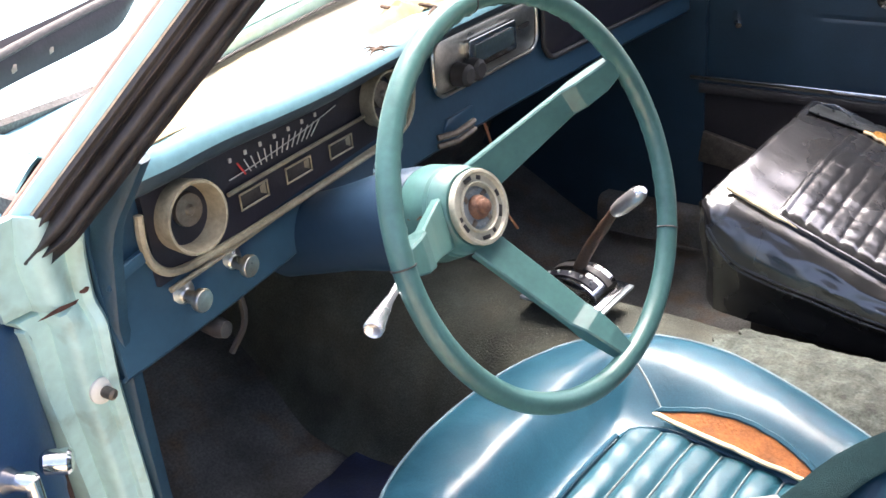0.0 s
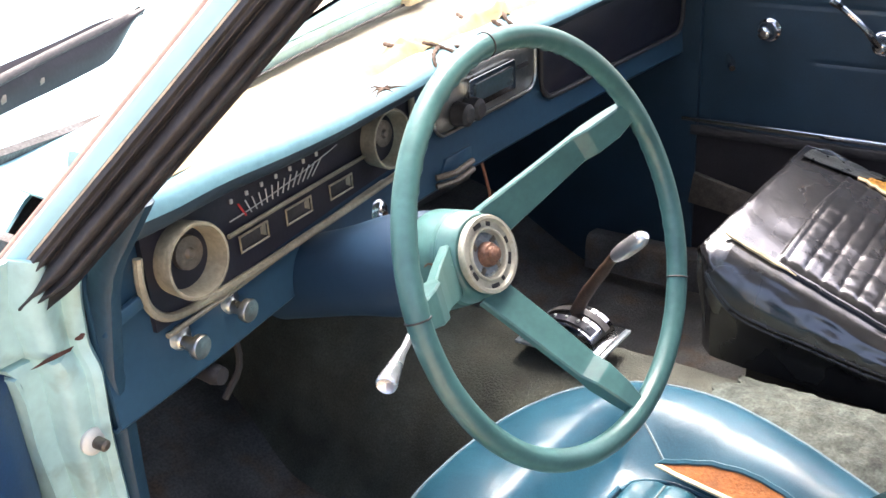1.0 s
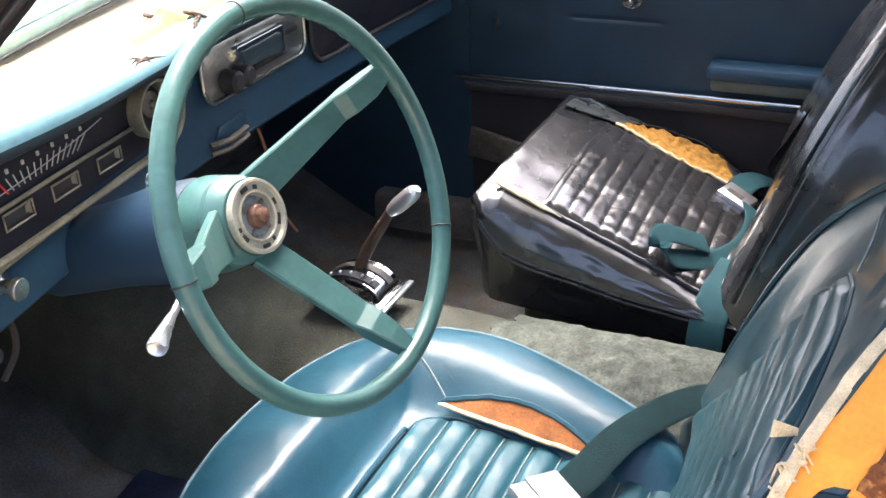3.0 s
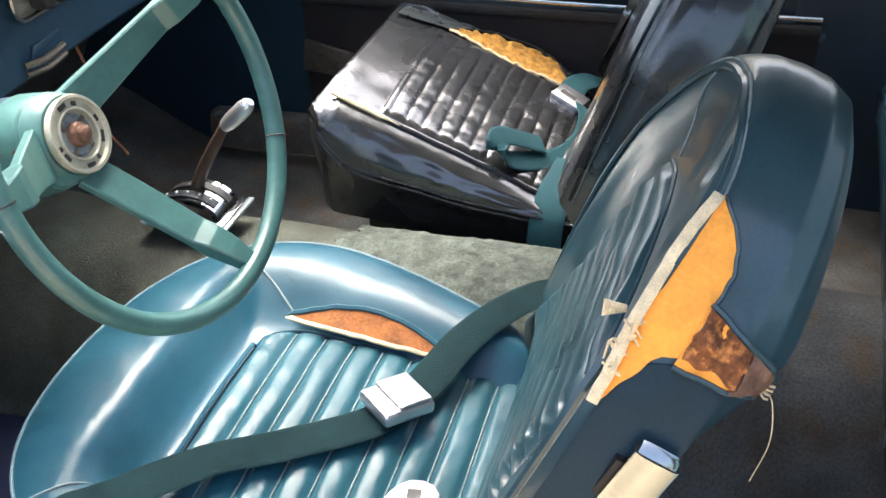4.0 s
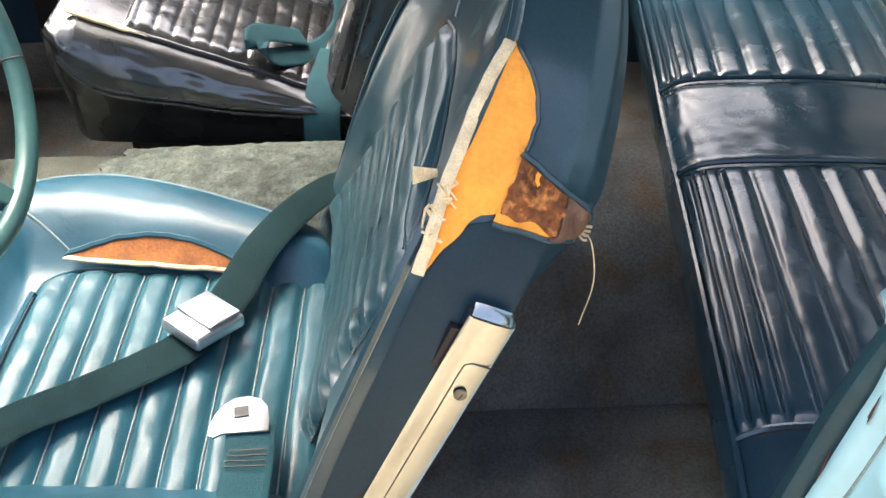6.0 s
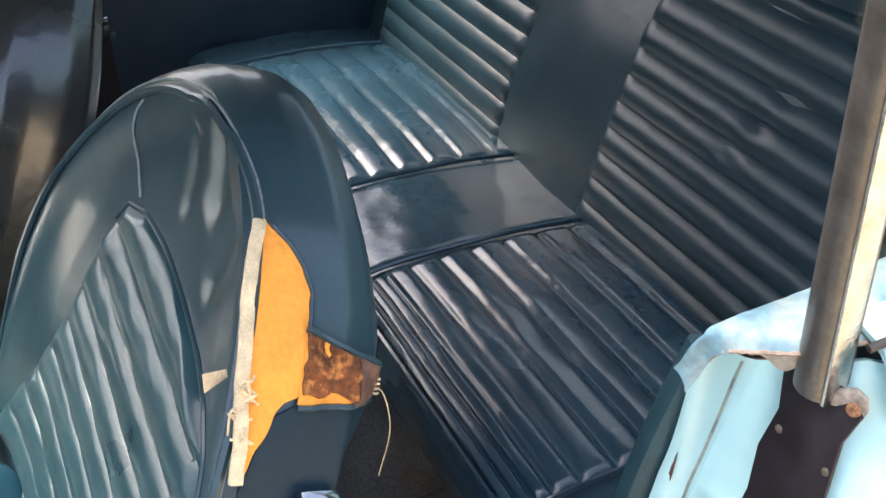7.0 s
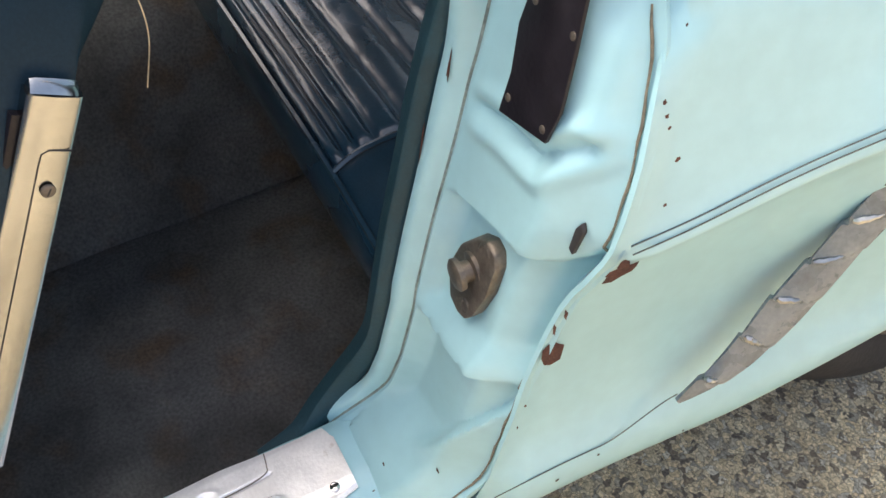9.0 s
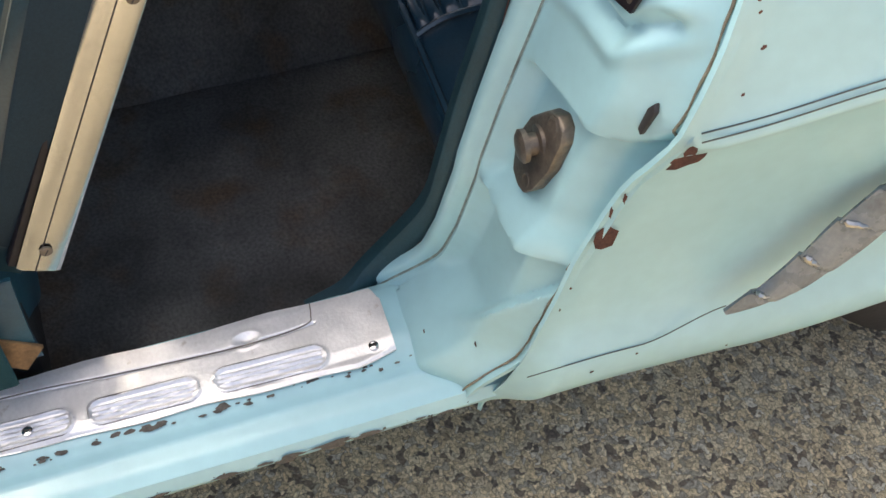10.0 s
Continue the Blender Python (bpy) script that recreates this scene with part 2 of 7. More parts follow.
def aggregate():
    """Washed concrete: stones of many browns and greys in a pale cement."""
    m = bpy.data.materials.new("exposed_aggregate")
    m.use_nodes = True
    n, k = m.node_tree.nodes, m.node_tree.links.new
    b = n["Principled BSDF"]
    co = n.new("ShaderNodeTexCoord")
    warp = n.new("ShaderNodeTexNoise")
    warp.inputs["Scale"].default_value = 60
    k(co.outputs["Object"], warp.inputs["Vector"])
    add = n.new("ShaderNodeMix")
    add.data_type = "RGBA"
    add.inputs[0].default_value = 0.030
    k(co.outputs["Object"], add.inputs[6]), k(warp.outputs["Color"], add.inputs[7])
    cells, rims = n.new("ShaderNodeTexVoronoi"), n.new("ShaderNodeTexVoronoi")
    rims.feature = "DISTANCE_TO_EDGE"
    for v in (cells, rims):
        v.inputs["Scale"].default_value = 115
        k(add.outputs[2], v.inputs["Vector"])
    ramp = n.new("ShaderNodeValToRGB")
    cr = ramp.color_ramp
    cr.elements[0].position, cr.elements[0].color = 0.0, (0.11, 0.09, 0.07, 1)
    cr.elements[1].position, cr.elements[1].color = 1.0, (0.52, 0.47, 0.36, 1)
    for p, c in ((0.12, (0.17, 0.13, 0.09, 1)), (0.16, (0.45, 0.35, 0.205, 1)), (0.45, (0.55, 0.45, 0.28, 1)), (0.62, (0.34, 0.27, 0.17, 1)), (0.70, (0.58, 0.49, 0.32, 1)), (0.88, (0.24, 0.21, 0.16, 1))):
        cr.elements.new(p).color = c
    sep = n.new("ShaderNodeSeparateColor")
    k(cells.outputs["Color"], sep.inputs[0]), k(sep.outputs[0], ramp.inputs[0])
    edge = n.new("ShaderNodeMapRange")
    edge.inputs["From Max"].default_value = 0.08
    k(rims.outputs["Distance"], edge.inputs["Value"])
    mix = n.new("ShaderNodeMix")
    mix.data_type = "RGBA"
    mix.inputs[6].default_value = (0.17, 0.14, 0.10, 1)
    k(edge.outputs[0], mix.inputs[0]), k(ramp.outputs[0], mix.inputs[7])
    big = n.new("ShaderNodeTexNoise")
    big.inputs["Scale"].default_value = 3
    k(co.outputs["Object"], big.inputs["Vector"])
    sc = n.new("ShaderNodeVectorMath")
    sc.operation = "SCALE"
    mr = n.new("ShaderNodeMapRange")
    mr.inputs["To Min"].default_value, mr.inputs["To Max"].default_value = 0.65, 1.35
    k(big.outputs["Fac"], mr.inputs["Value"]), k(mix.outputs[2], sc.inputs[0]), k(mr.outputs[0], sc.inputs["Scale"])
    k(sc.outputs[0], b.inputs["Base Color"])
    grit = n.new("ShaderNodeTexNoise")
    grit.inputs["Scale"].default_value, grit.inputs["Detail"].default_value = 240, 8
    k(co.outputs["Object"], grit.inputs["Vector"])
    gr = n.new("ShaderNodeMapRange")
    gr.inputs["From Min"].default_value, gr.inputs["From Max"].default_value = 0.3, 0.7
    gr.inputs["To Min"].default_value, gr.inputs["To Max"].default_value = 0.65, 2.0
    sc2 = n.new("ShaderNodeVectorMath")
    sc2.operation = "SCALE"
    k(grit.outputs["Fac"], gr.inputs["Value"]), k(sc.outputs[0], sc2.inputs[0]), k(gr.outputs[0], sc2.inputs["Scale"])
    k(sc2.outputs[0], b.inputs["Base Color"])
    bp = n.new("ShaderNodeBump")
    bp.inputs["Strength"].default_value, bp.inputs["Distance"].default_value = 0.4, 0.003
    k(edge.outputs[0], bp.inputs["Height"]), k(bp.outputs[0], b.inputs["Normal"])
    b.inputs["Roughness"].default_value = 0.8
    return m


AGGREGATE = aggregate()


# ---- builders ----
def thing(name, base, label, category, group="", kind=""):
    ob = new(name)
    ob.location = base
    ob.empty_display_size = 0.05
    return tagged(ob, label, category, group, kind)


SQUARE = Matrix()
HINGE = Vector((-0.70, 0.0, 0.60))
REAR = Matrix.Translation(HINGE + Vector((0.004, -0.003, -0.003))) @ Matrix.Rotation(radians(5.02), 4, Vector((-3.15, -0.70, -3.85))) @ Matrix.Translation(-HINGE)
setting = [SQUARE]


def part(name, bm, material, parent=None, label="", smooth=True):
    """Links a bmesh, drawn in world places, as one mesh object under a thing or a part. The rear of the body and the bench are
    drawn square to the sill and set a few degrees to the front half of the cabin."""
    if setting[0] != SQUARE:
        bmesh.ops.transform(bm, matrix=setting[0], verts=bm.verts)
    bmesh.ops.recalc_face_normals(bm, faces=bm.faces)
    data = bpy.data.meshes.new(name)
    bm.to_mesh(data)
    bm.free()
    data.materials.append(material)
    if smooth:
        data.shade_smooth()
        data.set_sharp_from_angle(angle=radians(38))
    ob = new(name, data)
    if parent is not None:
        ob.parent = parent
        ob.matrix_parent_inverse = Matrix() if parent.parent or parent.type == "MESH" else Matrix.Translation(-parent.location)
    if label:
        tagged(ob, label)
    return ob


def lone(name, bm, material, label, category, group="", kind="", smooth=True):
    return tagged(part(name, bm, material, None, "", smooth), label, category, group, kind)


def grid(fn, nu, nv, wrap=False, bm=None):
    """A sheet fn(u, v) with u and v from 0 to 1; wrap joins the ends of u."""
    bm = bm or bmesh.new()
    cols = nu if wrap else nu + 1
    vs = [[bm.verts.new(fn(i / nu, j / nv)) for j in range(nv + 1)] for i in range(cols)]
    for i in range(nu):
        a, b = vs[i], vs[(i + 1) % cols]
        for j in range(nv):
            bm.faces.new((a[j], b[j], b[j + 1], a[j + 1]))
    return bm, vs


def sheet(fn, nu, nv, thick=0.0, wrap=False):
    """A grid with real thickness behind it (against u x v), closed at its rim."""
    bm, vs = grid(fn, nu, nv, wrap)
    if thick:
        bm.normal_update()
        low = [[bm.verts.new(p.co - p.normal * thick) for p in col] for col in vs]
        cols = len(vs)
        for i in range(nu):
            a, b = low[i], low[(i + 1) % cols]
            for j in range(nv):
                bm.faces.new((a[j], a[j + 1], b[j + 1], b[j]))
        for i in range(nu):
            k = (i + 1) % cols
            bm.faces.new((vs[i][0], low[i][0], low[k][0], vs[k][0]))
            bm.faces.new((vs[i][nv], vs[k][nv], low[k][nv], low[i][nv]))
        if not wrap:
            for j in range(nv):
                bm.faces.new((vs[0][j], vs[0][j + 1], low[0][j + 1], low[0][j]))
                bm.faces.new((vs[nu][j], low[nu][j], low[nu][j + 1], vs[nu][j + 1]))
    return bm


def tube(points, r, seg=8, closed=False, bm=None, taper=None, flat=1.0):
    """A round bar along points; taper gives the radius factor at each, flat squeezes it."""
    bm = bm or bmesh.new()
    pts = [Vector(p) for p in points]
    n = len(pts)
    rings, side = [], None
    for i, p in enumerate(pts):
        d = (pts[(i + 1) % n] - pts[i - 1]) if closed else (pts[min(i + 1, n - 1)] - pts[max(i - 1, 0)])
        d.normalize()
        if side is None:
            side = d.orthogonal().normalized()
        side = (side - d * side.dot(d)).normalized()
        up = d.cross(side)
        f = taper[i] if taper else 1
        rings.append([bm.verts.new(p + r * f * (math.cos(a) * side + flat * math.sin(a) * up)) for a in (2 * math.pi * k / seg for k in range(seg))])
    for i in range(n if closed else n - 1):
        a, b = rings[i], rings[(i + 1) % n]
        for k in range(seg):
            bm.faces.new((a[k], a[(k + 1) % seg], b[(k + 1) % seg], b[k]))
    if not closed:
        bm.faces.new(rings[0][::-1]), bm.faces.new(rings[-1])
    return bm


def lathe(origin, axis, profile, seg=32, bm=None):
    """Turns rows of (along, radius) round an axis."""
    bm = bm or bmesh.new()
    o, a = Vector(origin), Vector(axis).normalized()
    s = a.orthogonal().normalized()
    t = a.cross(s)
    rings = [[bm.verts.new(o + a * z + r * (math.cos(w) * s + math.sin(w) * t)) for w in (2 * math.pi * k / seg for k in range(seg))] for z, r in profile]
    for p, q in zip(rings, rings[1:]):
        for k in range(seg):
            bm.faces.new((p[k], p[(k + 1) % seg], q[(k + 1) % seg], q[k]))
    bm.faces.new(rings[0][::-1]), bm.faces.new(rings[-1])
    return bm


def box(centre, size, m=None, bevel=0.003, bm=None, seg=2):
    """A bevelled block; m turns it before it is set at its centre."""
    own = bmesh.new()
    bmesh.ops.create_cube(own, size=1)
    bmesh.ops.scale(own, vec=size, verts=own.verts)
    if bevel:
        bmesh.ops.bevel(own, geom=own.edges[:], offset=min(bevel, min(size) * 0.45), segments=seg, affect="EDGES", profile=0.5)
    bmesh.ops.transform(own, matrix=Matrix.Translation(centre) @ (m or Matrix()), verts=own.verts)
    if bm is None:
        return own
    data = bpy.data.meshes.new("tmp")
    own.to_mesh(data)
    own.free()
    bm.from_mesh(data)
    bpy.data.meshes.remove(data)
    return bm


def plate(points, depth, bevel=0.002):
    """A flat plate from its outline in space, pushed back along depth."""
    bm = bmesh.new()
    top = [bm.verts.new(p) for p in points]
    low = [bm.verts.new(Vector(p) + Vector(depth)) for p in points]
    n = len(top)
    bm.faces.new(top), bm.faces.new(low[::-1])
    for i in range(n):
        bm.faces.new((top[i], low[i], low[(i + 1) % n], top[(i + 1) % n]))
    bmesh.ops.recalc_face_normals(bm, faces=bm.faces)
    if bevel:
        bmesh.ops.bevel(bm, geom=bm.edges[:], offset=bevel, segments=2, affect="EDGES", profile=0.5)
    return bm


def lerp(rows, x):
    """A smooth value at x from rows of (x, value)."""
    return float(np.interp(x, [r[0] for r in rows], [r[1] for r in rows]))


def curve(rows, n):
    """n points along a smooth Catmull-Rom line through rows."""
    p = [Vector(r) for r in rows]
    p = [2 * p[0] - p[1], *p, 2 * p[-1] - p[-2]]
    out = []
    for i in range(n):
        f = i / (n - 1) * (len(p) - 3)
        k = min(int(f), len(p) - 4)
        t = f - k
        a, b, c, d = p[k : k + 4]
        out.append(0.5 * ((2 * b) + (c - a) * t + (2 * a - 5 * b + 4 * c - d) * t * t + (3 * b - 3 * c + d - a) * t**3))
    return out


def smooth(a, b, x):
    t = min(1, max(0, (x - a) / (b - a)))
    return t * t * (3 - 2 * t)


def power(c, e):
    return math.copysign(abs(c) ** e, c)


def rough(x, y, z, scale, amount):
    return amount * noise.noise(Vector((x, y, z)) * scale)


def strip(points, across, w, h, r=0.3):
    """A bar with a rounded flat section along points; across is its wide way, w and h its width and height."""
    bm = bmesh.new()
    rings = []
    pts = [Vector(p) for p in points]
    a = Vector(across).normalized()
    for i, p in enumerate(pts):
        d = (pts[min(i + 1, len(pts) - 1)] - pts[max(i - 1, 0)]).normalized()
        s = (a - d * a.dot(d)).normalized()
        t = d.cross(s)
        ring = []
        for k in range(12):
            q = 2 * math.pi * k / 12
            ring.append(bm.verts.new(p + s * (w / 2 * power(math.cos(q), 0.5)) + t * (h / 2 * power(math.sin(q), 0.5))))
        rings.append(ring)
    for x, y in zip(rings, rings[1:]):
        for k in range(12):
            bm.faces.new((x[k], x[(k + 1) % 12], y[(k + 1) % 12], y[k]))
    bm.faces.new(rings[0][::-1]), bm.faces.new(rings[-1])
    return bm

# ---- ground ----
lone("ground", sheet(lambda u, v: (600 * (2 * u - 1) * abs(2 * u - 1) ** 2, 600 * (2 * v - 1) * abs(2 * v - 1) ** 2, 0), 60, 60, 0.3), AGGREGATE,
     "exposed aggregate concrete yard of brown and grey pebbles", "ground", kind="structure")

# ---- the car's body ----
car = thing("car", (0, 0, 0.0), "pale aqua two-door coupe with chipped paint and an open driver door", "car")

JAMB_IN = [(0.30, -0.575), (0.35, -0.602), (0.41, -0.625), (0.46, -0.640), (0.53, -0.651), (0.60, -0.649), (0.74, -0.649), (0.785, -0.654), (0.83, -0.659), (0.87, -0.666), (0.95, -0.676)]
JAMB_OUT = [(0.30, -0.745), (0.36, -0.762), (0.41, -0.774), (0.50, -0.785), (0.56, -0.789), (0.61, -0.793), (0.64, -0.798), (0.66, -0.807), (0.685, -0.816), (0.70, -0.820), (0.73, -0.820), (0.76, -0.817), (0.79, -0.809), (0.826, -0.799), (0.862, -0.784), (0.90, -0.770), (0.95, -0.755)]
JAMB_Y = [(0.30, 0.05), (0.36, 0.035), (0.45, 0.018), (0.55, 0.0), (0.65, -0.028), (0.75, -0.055), (0.85, -0.085), (0.95, -0.11)]


def ridge(d, w):
    return math.exp(-(d / w) ** 2)


def seg_distance(px, pz, ax, az_, bx, bz):
    dx, dz = bx - ax, bz - az_
    t = max(0, min(1, ((px - ax) * dx + (pz - az_) * dz) / (dx * dx + dz * dz)))
    return math.hypot(px - ax - t * dx, pz - az_ - t * dz), t


def jamb(u, v):
    """The latch face of the pillar: u from the cabin edge to the outer skin, v from the sill to the belt."""
    z = 0.315 + (lerp([(0.0, 0.856), (0.25, 0.872), (0.5, 0.884), (0.8, 0.892), (1.0, 0.885)], u) - 0.315) * v
    x = lerp(JAMB_IN, z) * (1 - u) + lerp(JAMB_OUT, z) * u
    y = lerp(JAMB_Y, z)
    # rolled rim along the cabin edge with a groove beside it
    y += (0.014 + 0.020 * smooth(0.74, 0.87, z)) * smooth(0.20, 0.05, u) - 0.007 * ridge(u - 0.135, 0.022) - 0.010 * smooth(0.035, 0.0, u)
    inner = smooth(0.15, 0.30, u)
    # pocket round the striker: a hard edge above, a ledge that slopes out below it, and a hollow under the ledge
    top_z = lerp([(-0.845, 0.735), (-0.829, 0.718), (-0.813, 0.697), (-0.804, 0.682), (-0.789, 0.669), (-0.74, 0.667), (-0.70, 0.661), (-0.66, 0.650)], x)
    ledge_hi = lerp([(-0.80, 0.577), (-0.754, 0.574), (-0.71, 0.568), (-0.673, 0.557), (-0.64, 0.545)], x)
    ledge_lo = lerp([(-0.80, 0.532), (-0.72, 0.533), (-0.68, 0.536), (-0.653, 0.546)], x)
    side = inner * smooth(1.0, 0.93, u)
    y -= 0.016 * smooth(top_z + 0.001, top_z - 0.006, z) * smooth(ledge_lo, ledge_hi, z) * side
    narrow = lerp([(0.33, 0.30), (0.42, 0.66), (0.50, 0.92), (0.54, 0.96)], z)
    y -= 0.016 * smooth(ledge_lo + 0.003, ledge_lo - 0.010, z) * smooth(0.385, 0.425, z) * inner * smooth(narrow + 0.04, narrow - 0.04, u)
    # pressed step under the black plate
    d3, _ = seg_distance(x, z, -0.672, 0.727, -0.721, 0.738)
    d5, _ = seg_distance(x, z, -0.721, 0.738, -0.760, 0.740)
    d6, _ = seg_distance(x, z, -0.760, 0.740, -0.786, 0.762)
    y -= 0.006 * ridge(min(d3, d5, d6), 0.006) * inner
    y += 0.004 * ridge(min(d3, d5, d6) - 0.014, 0.007) * inner
    # raised fold beside the plate, and the outer margin that slopes back to the skin
    d4, _ = seg_distance(x, z, -0.790, 0.775, -0.780, 0.855)
    y += 0.009 * ridge(d4, 0.010)
    y -= 0.034 * smooth(0.72, 0.98, u)
    # at its foot the face sweeps out on to the sill
    y += (0.050 - 0.020 * u) * smooth(0.435, 0.352, z) ** 2.4
    return (x, y, z + rough(x, z, 2, 14, 0.0012) * inner)


setting[0] = REAR
part("latch_pillar", sheet(jamb, 60, 150, 0.006), PAINT, car, "pale aqua pressed steel door jamb with rust spots")

SIDE = [(0.945, -0.700), (0.958, -0.720), (0.956, -0.750), (0.935, -0.775), (0.88, -0.792), (0.78, -0.805), (0.715, -0.816), (0.695, -0.822), (0.684, -0.824), (0.674, -0.816),
        (0.64, -0.800), (0.55, -0.785), (0.48, -0.781), (0.445, -0.783), (0.42, -0.791), (0.405, -0.795), (0.385, -0.795), (0.365, -0.791), (0.335, -0.777), (0.305, -0.752), (0.285, -0.715)]
SIDE_PTS = curve([(x, 0, z) for z, x in SIDE], 70)
WHEEL_Y, WHEEL_Z = -0.70, 0.30


def lip_z(y):
    """The lower edge of the skin: level along the sill, then rising in a low arch over the wheel."""
    return 0.285 + 0.29 * smooth(-0.22, -0.80, y) * smooth(-1.45, -0.95, y)


def quarter(u, v):
    p = SIDE_PTS[round(69 * v)]
    front = lerp(JAMB_Y, p.z) - 0.030 + 0.036 * smooth(0.86, 0.93, p.z)
    y = front + (-1.7 - front) * u**1.5
    lip = lip_z(y)
    z = p.z if p.z > 0.62 else 0.62 - (0.62 - p.z) * (0.62 - lip) / (0.62 - 0.285)
    swell = smooth(-0.05, -0.5, y) * (0.055 * ridge(z - 0.62, 0.22)) + 0.01 * smooth(-0.05, -0.4, y)
    scoop = 0.020 * smooth(-0.10, -0.24, y) * ridge(z - 0.56, 0.12) * smooth(-0.42, -0.26, y)
    lift = smooth(-0.05, -0.5, y) * 0.075 * ridge(z - 0.69, 0.07)
    x = p.x - swell + scoop
    # the front edge folds in to the jamb
    reach = 0.026 + 0.008 * ridge(p.z - 0.70, 0.06)
    fold = max(0.0, 1 - (front - y) / reach)
    fold *= smooth(0.93, 0.87, p.z)
    x = x * (1 - fold) + (lerp(JAMB_OUT, p.z) - 0.002) * fold
    sag = 0.048 * smooth(-0.55, -0.08, y) * smooth(0.80, 0.93, z)
    return (x, y, z - sag + lift)


part("quarter_panel", sheet(quarter, 140, 69, -0.004), PAINT, car, "pale aqua rear quarter panel, chipped at its front edge")

# wheel house behind the arch, and the rear wheel in it
part("wheel_house", sheet(lambda u, v: (-0.77 + 0.30 * v, WHEEL_Y + 0.385 * math.cos(math.pi * u * 0.9 + 0.16), WHEEL_Z + 0.385 * math.sin(math.pi * u * 0.9 + 0.16)), 30, 4, 0.004), RUBBER, car, "dark undersealed wheel house")
wheel = part("wheel", lathe((-0.70, WHEEL_Y, WHEEL_Z), (1, 0, 0), [(0.02, 0.06), (0.0, 0.16), (0.015, 0.175), (0.16, 0.175), (0.16, 0.05)], 48), SILVER_TRIM, car, "dull steel rear wheel")
tyre_rows = [(0.022, 0.178), (0.0, 0.20), (-0.008, 0.235), (0.0, 0.27), (0.016, 0.290), (0.03, 0.298), (0.16, 0.298), (0.18, 0.27), (0.185, 0.22), (0.17, 0.178)]
part("tyre", lathe((-0.70, WHEEL_Y, WHEEL_Z), (1, 0, 0), tyre_rows, 64), TYRE, wheel, "worn dusty black tyre")
part("trim_ring", tube([(-0.707, WHEEL_Y + 0.182 * math.cos(a), WHEEL_Z + 0.182 * math.sin(a)) for a in (2 * math.pi * k / 48 for k in range(48))], 0.004, 8, True), STEEL, wheel, "rusty wheel rim edge")
for k in range(5):
    a = 0.3 + k * 2 * math.pi / 5
    part("lug_nut", lathe((-0.71, WHEEL_Y + 0.06 * math.cos(a), WHEEL_Z + 0.06 * math.sin(a)), (-1, 0, 0), [(-0.01, 0.010), (0.012, 0.010), (0.016, 0.006)], 6), SILVER_TRIM, wheel)
part("hub_cap", lathe((-0.705, WHEEL_Y, WHEEL_Z), (-1, 0, 0), [(-0.02, 0.045), (0.01, 0.04), (0.02, 0.02)], 24), SILVER_TRIM, wheel)

# rocker and sill
ROCK = [(-0.620, 0.30), (-0.625, 0.352), (-0.630, 0.364), (-0.640, 0.368), (-0.690, 0.362), (-0.706, 0.357), (-0.716, 0.352), (-0.722, 0.346), (-0.740, 0.343), (-0.752, 0.338), (-0.757, 0.325), (-0.752, 0.312), (-0.735, 0.300), (-0.70, 0.29)]


def rocker(u, v):
    k = v * (len(ROCK) - 1)
    i = min(int(k), len(ROCK) - 2)
    f = k - i
    x, z = (ROCK[i][n] * (1 - f) + ROCK[i + 1][n] * f for n in (0, 1))
    y = -0.004 + 1.204 * u
    return (x, y, z + 0.004 * smooth(0.1, 0.5, y))


part("rocker_panel", sheet(rocker, 60, 52, 0.004), PAINT, car, "pale aqua rocker panel with chipped lower edge")
random.seed(4)


def chip(name, x, y, z, w, h, normal, material=RUST, parent=car, seed=0):
    """A paint chip: an uneven flake that lies on the panel."""
    n = Vector(normal).normalized()
    s = n.cross(Vector((0, 0, 1)) if abs(n.z) < 0.9 else Vector((0, 1, 0))).normalized()
    t = n.cross(s)
    bm = bmesh.new()
    rng = random.Random(seed)
    rim = []
    for k in range(11):
        a = 2 * math.pi * k / 11
        f = rng.uniform(0.55, 1.1)
        rim.append(bm.verts.new(Vector((x, y, z)) + n * 0.0003 + s * (w / 2 * f * math.cos(a)) + t * (h / 2 * f * math.sin(a))))
    top = bm.verts.new(Vector((x, y, z)) + n * 0.0006)
    for k in range(11):
        bm.faces.new((rim[k], rim[(k + 1) % 11], top))
    return part(name, bm, material, parent)


# ---- quarter window and its chrome post ----
window = thing("quarter_window", (-0.74, -0.08, 0.88), "quarter window glass with a chrome front channel", "window")
post = [(-0.7365 - 0.030 * k / 14, -0.086 + 0.036 * k / 14, 0.868 + 0.394 * k / 14) for k in range(15)]
bm = bmesh.new()
prof = [(-0.014, -0.008), (-0.014, 0.007), (-0.0125, 0.0105), (-0.0095, 0.0130), (-0.005, 0.0148), (0.0, 0.0155), (0.005, 0.0148), (0.0095, 0.0130), (0.0125, 0.0105), (0.014, 0.007), (0.014, -0.008), (0.006, -0.010), (0.006, 0.004), (-0.006, 0.004), (-0.006, -0.010)]
rings = [[bm.verts.new((p[0] + a * (0.95 - 0.5 * (p[2] - 0.862)), p[1] + b, p[2])) for a, b in prof] for p in post]
for r0, r1 in zip(rings, rings[1:]):
    for k in range(len(prof)):
        bm.faces.new((r0[k], r0[(k + 1) % len(prof)], r1[(k + 1) % len(prof)], r1[k]))
bm.faces.new(rings[0]), bm.faces.new(rings[-1][::-1])
# one chrome in two tones: dark for the post's shaded side
part("chrome_channel", bm, mat("pitted_shaded_chrome", (0.125, 0.122, 0.12), 0.34, 0.7, 0.25, 40, 260, 0.12, second=(0.12, 0.108, 0.095), cover=0.6, edge=0.15), window, "pitted chrome window channel, its shaded side put in darker")
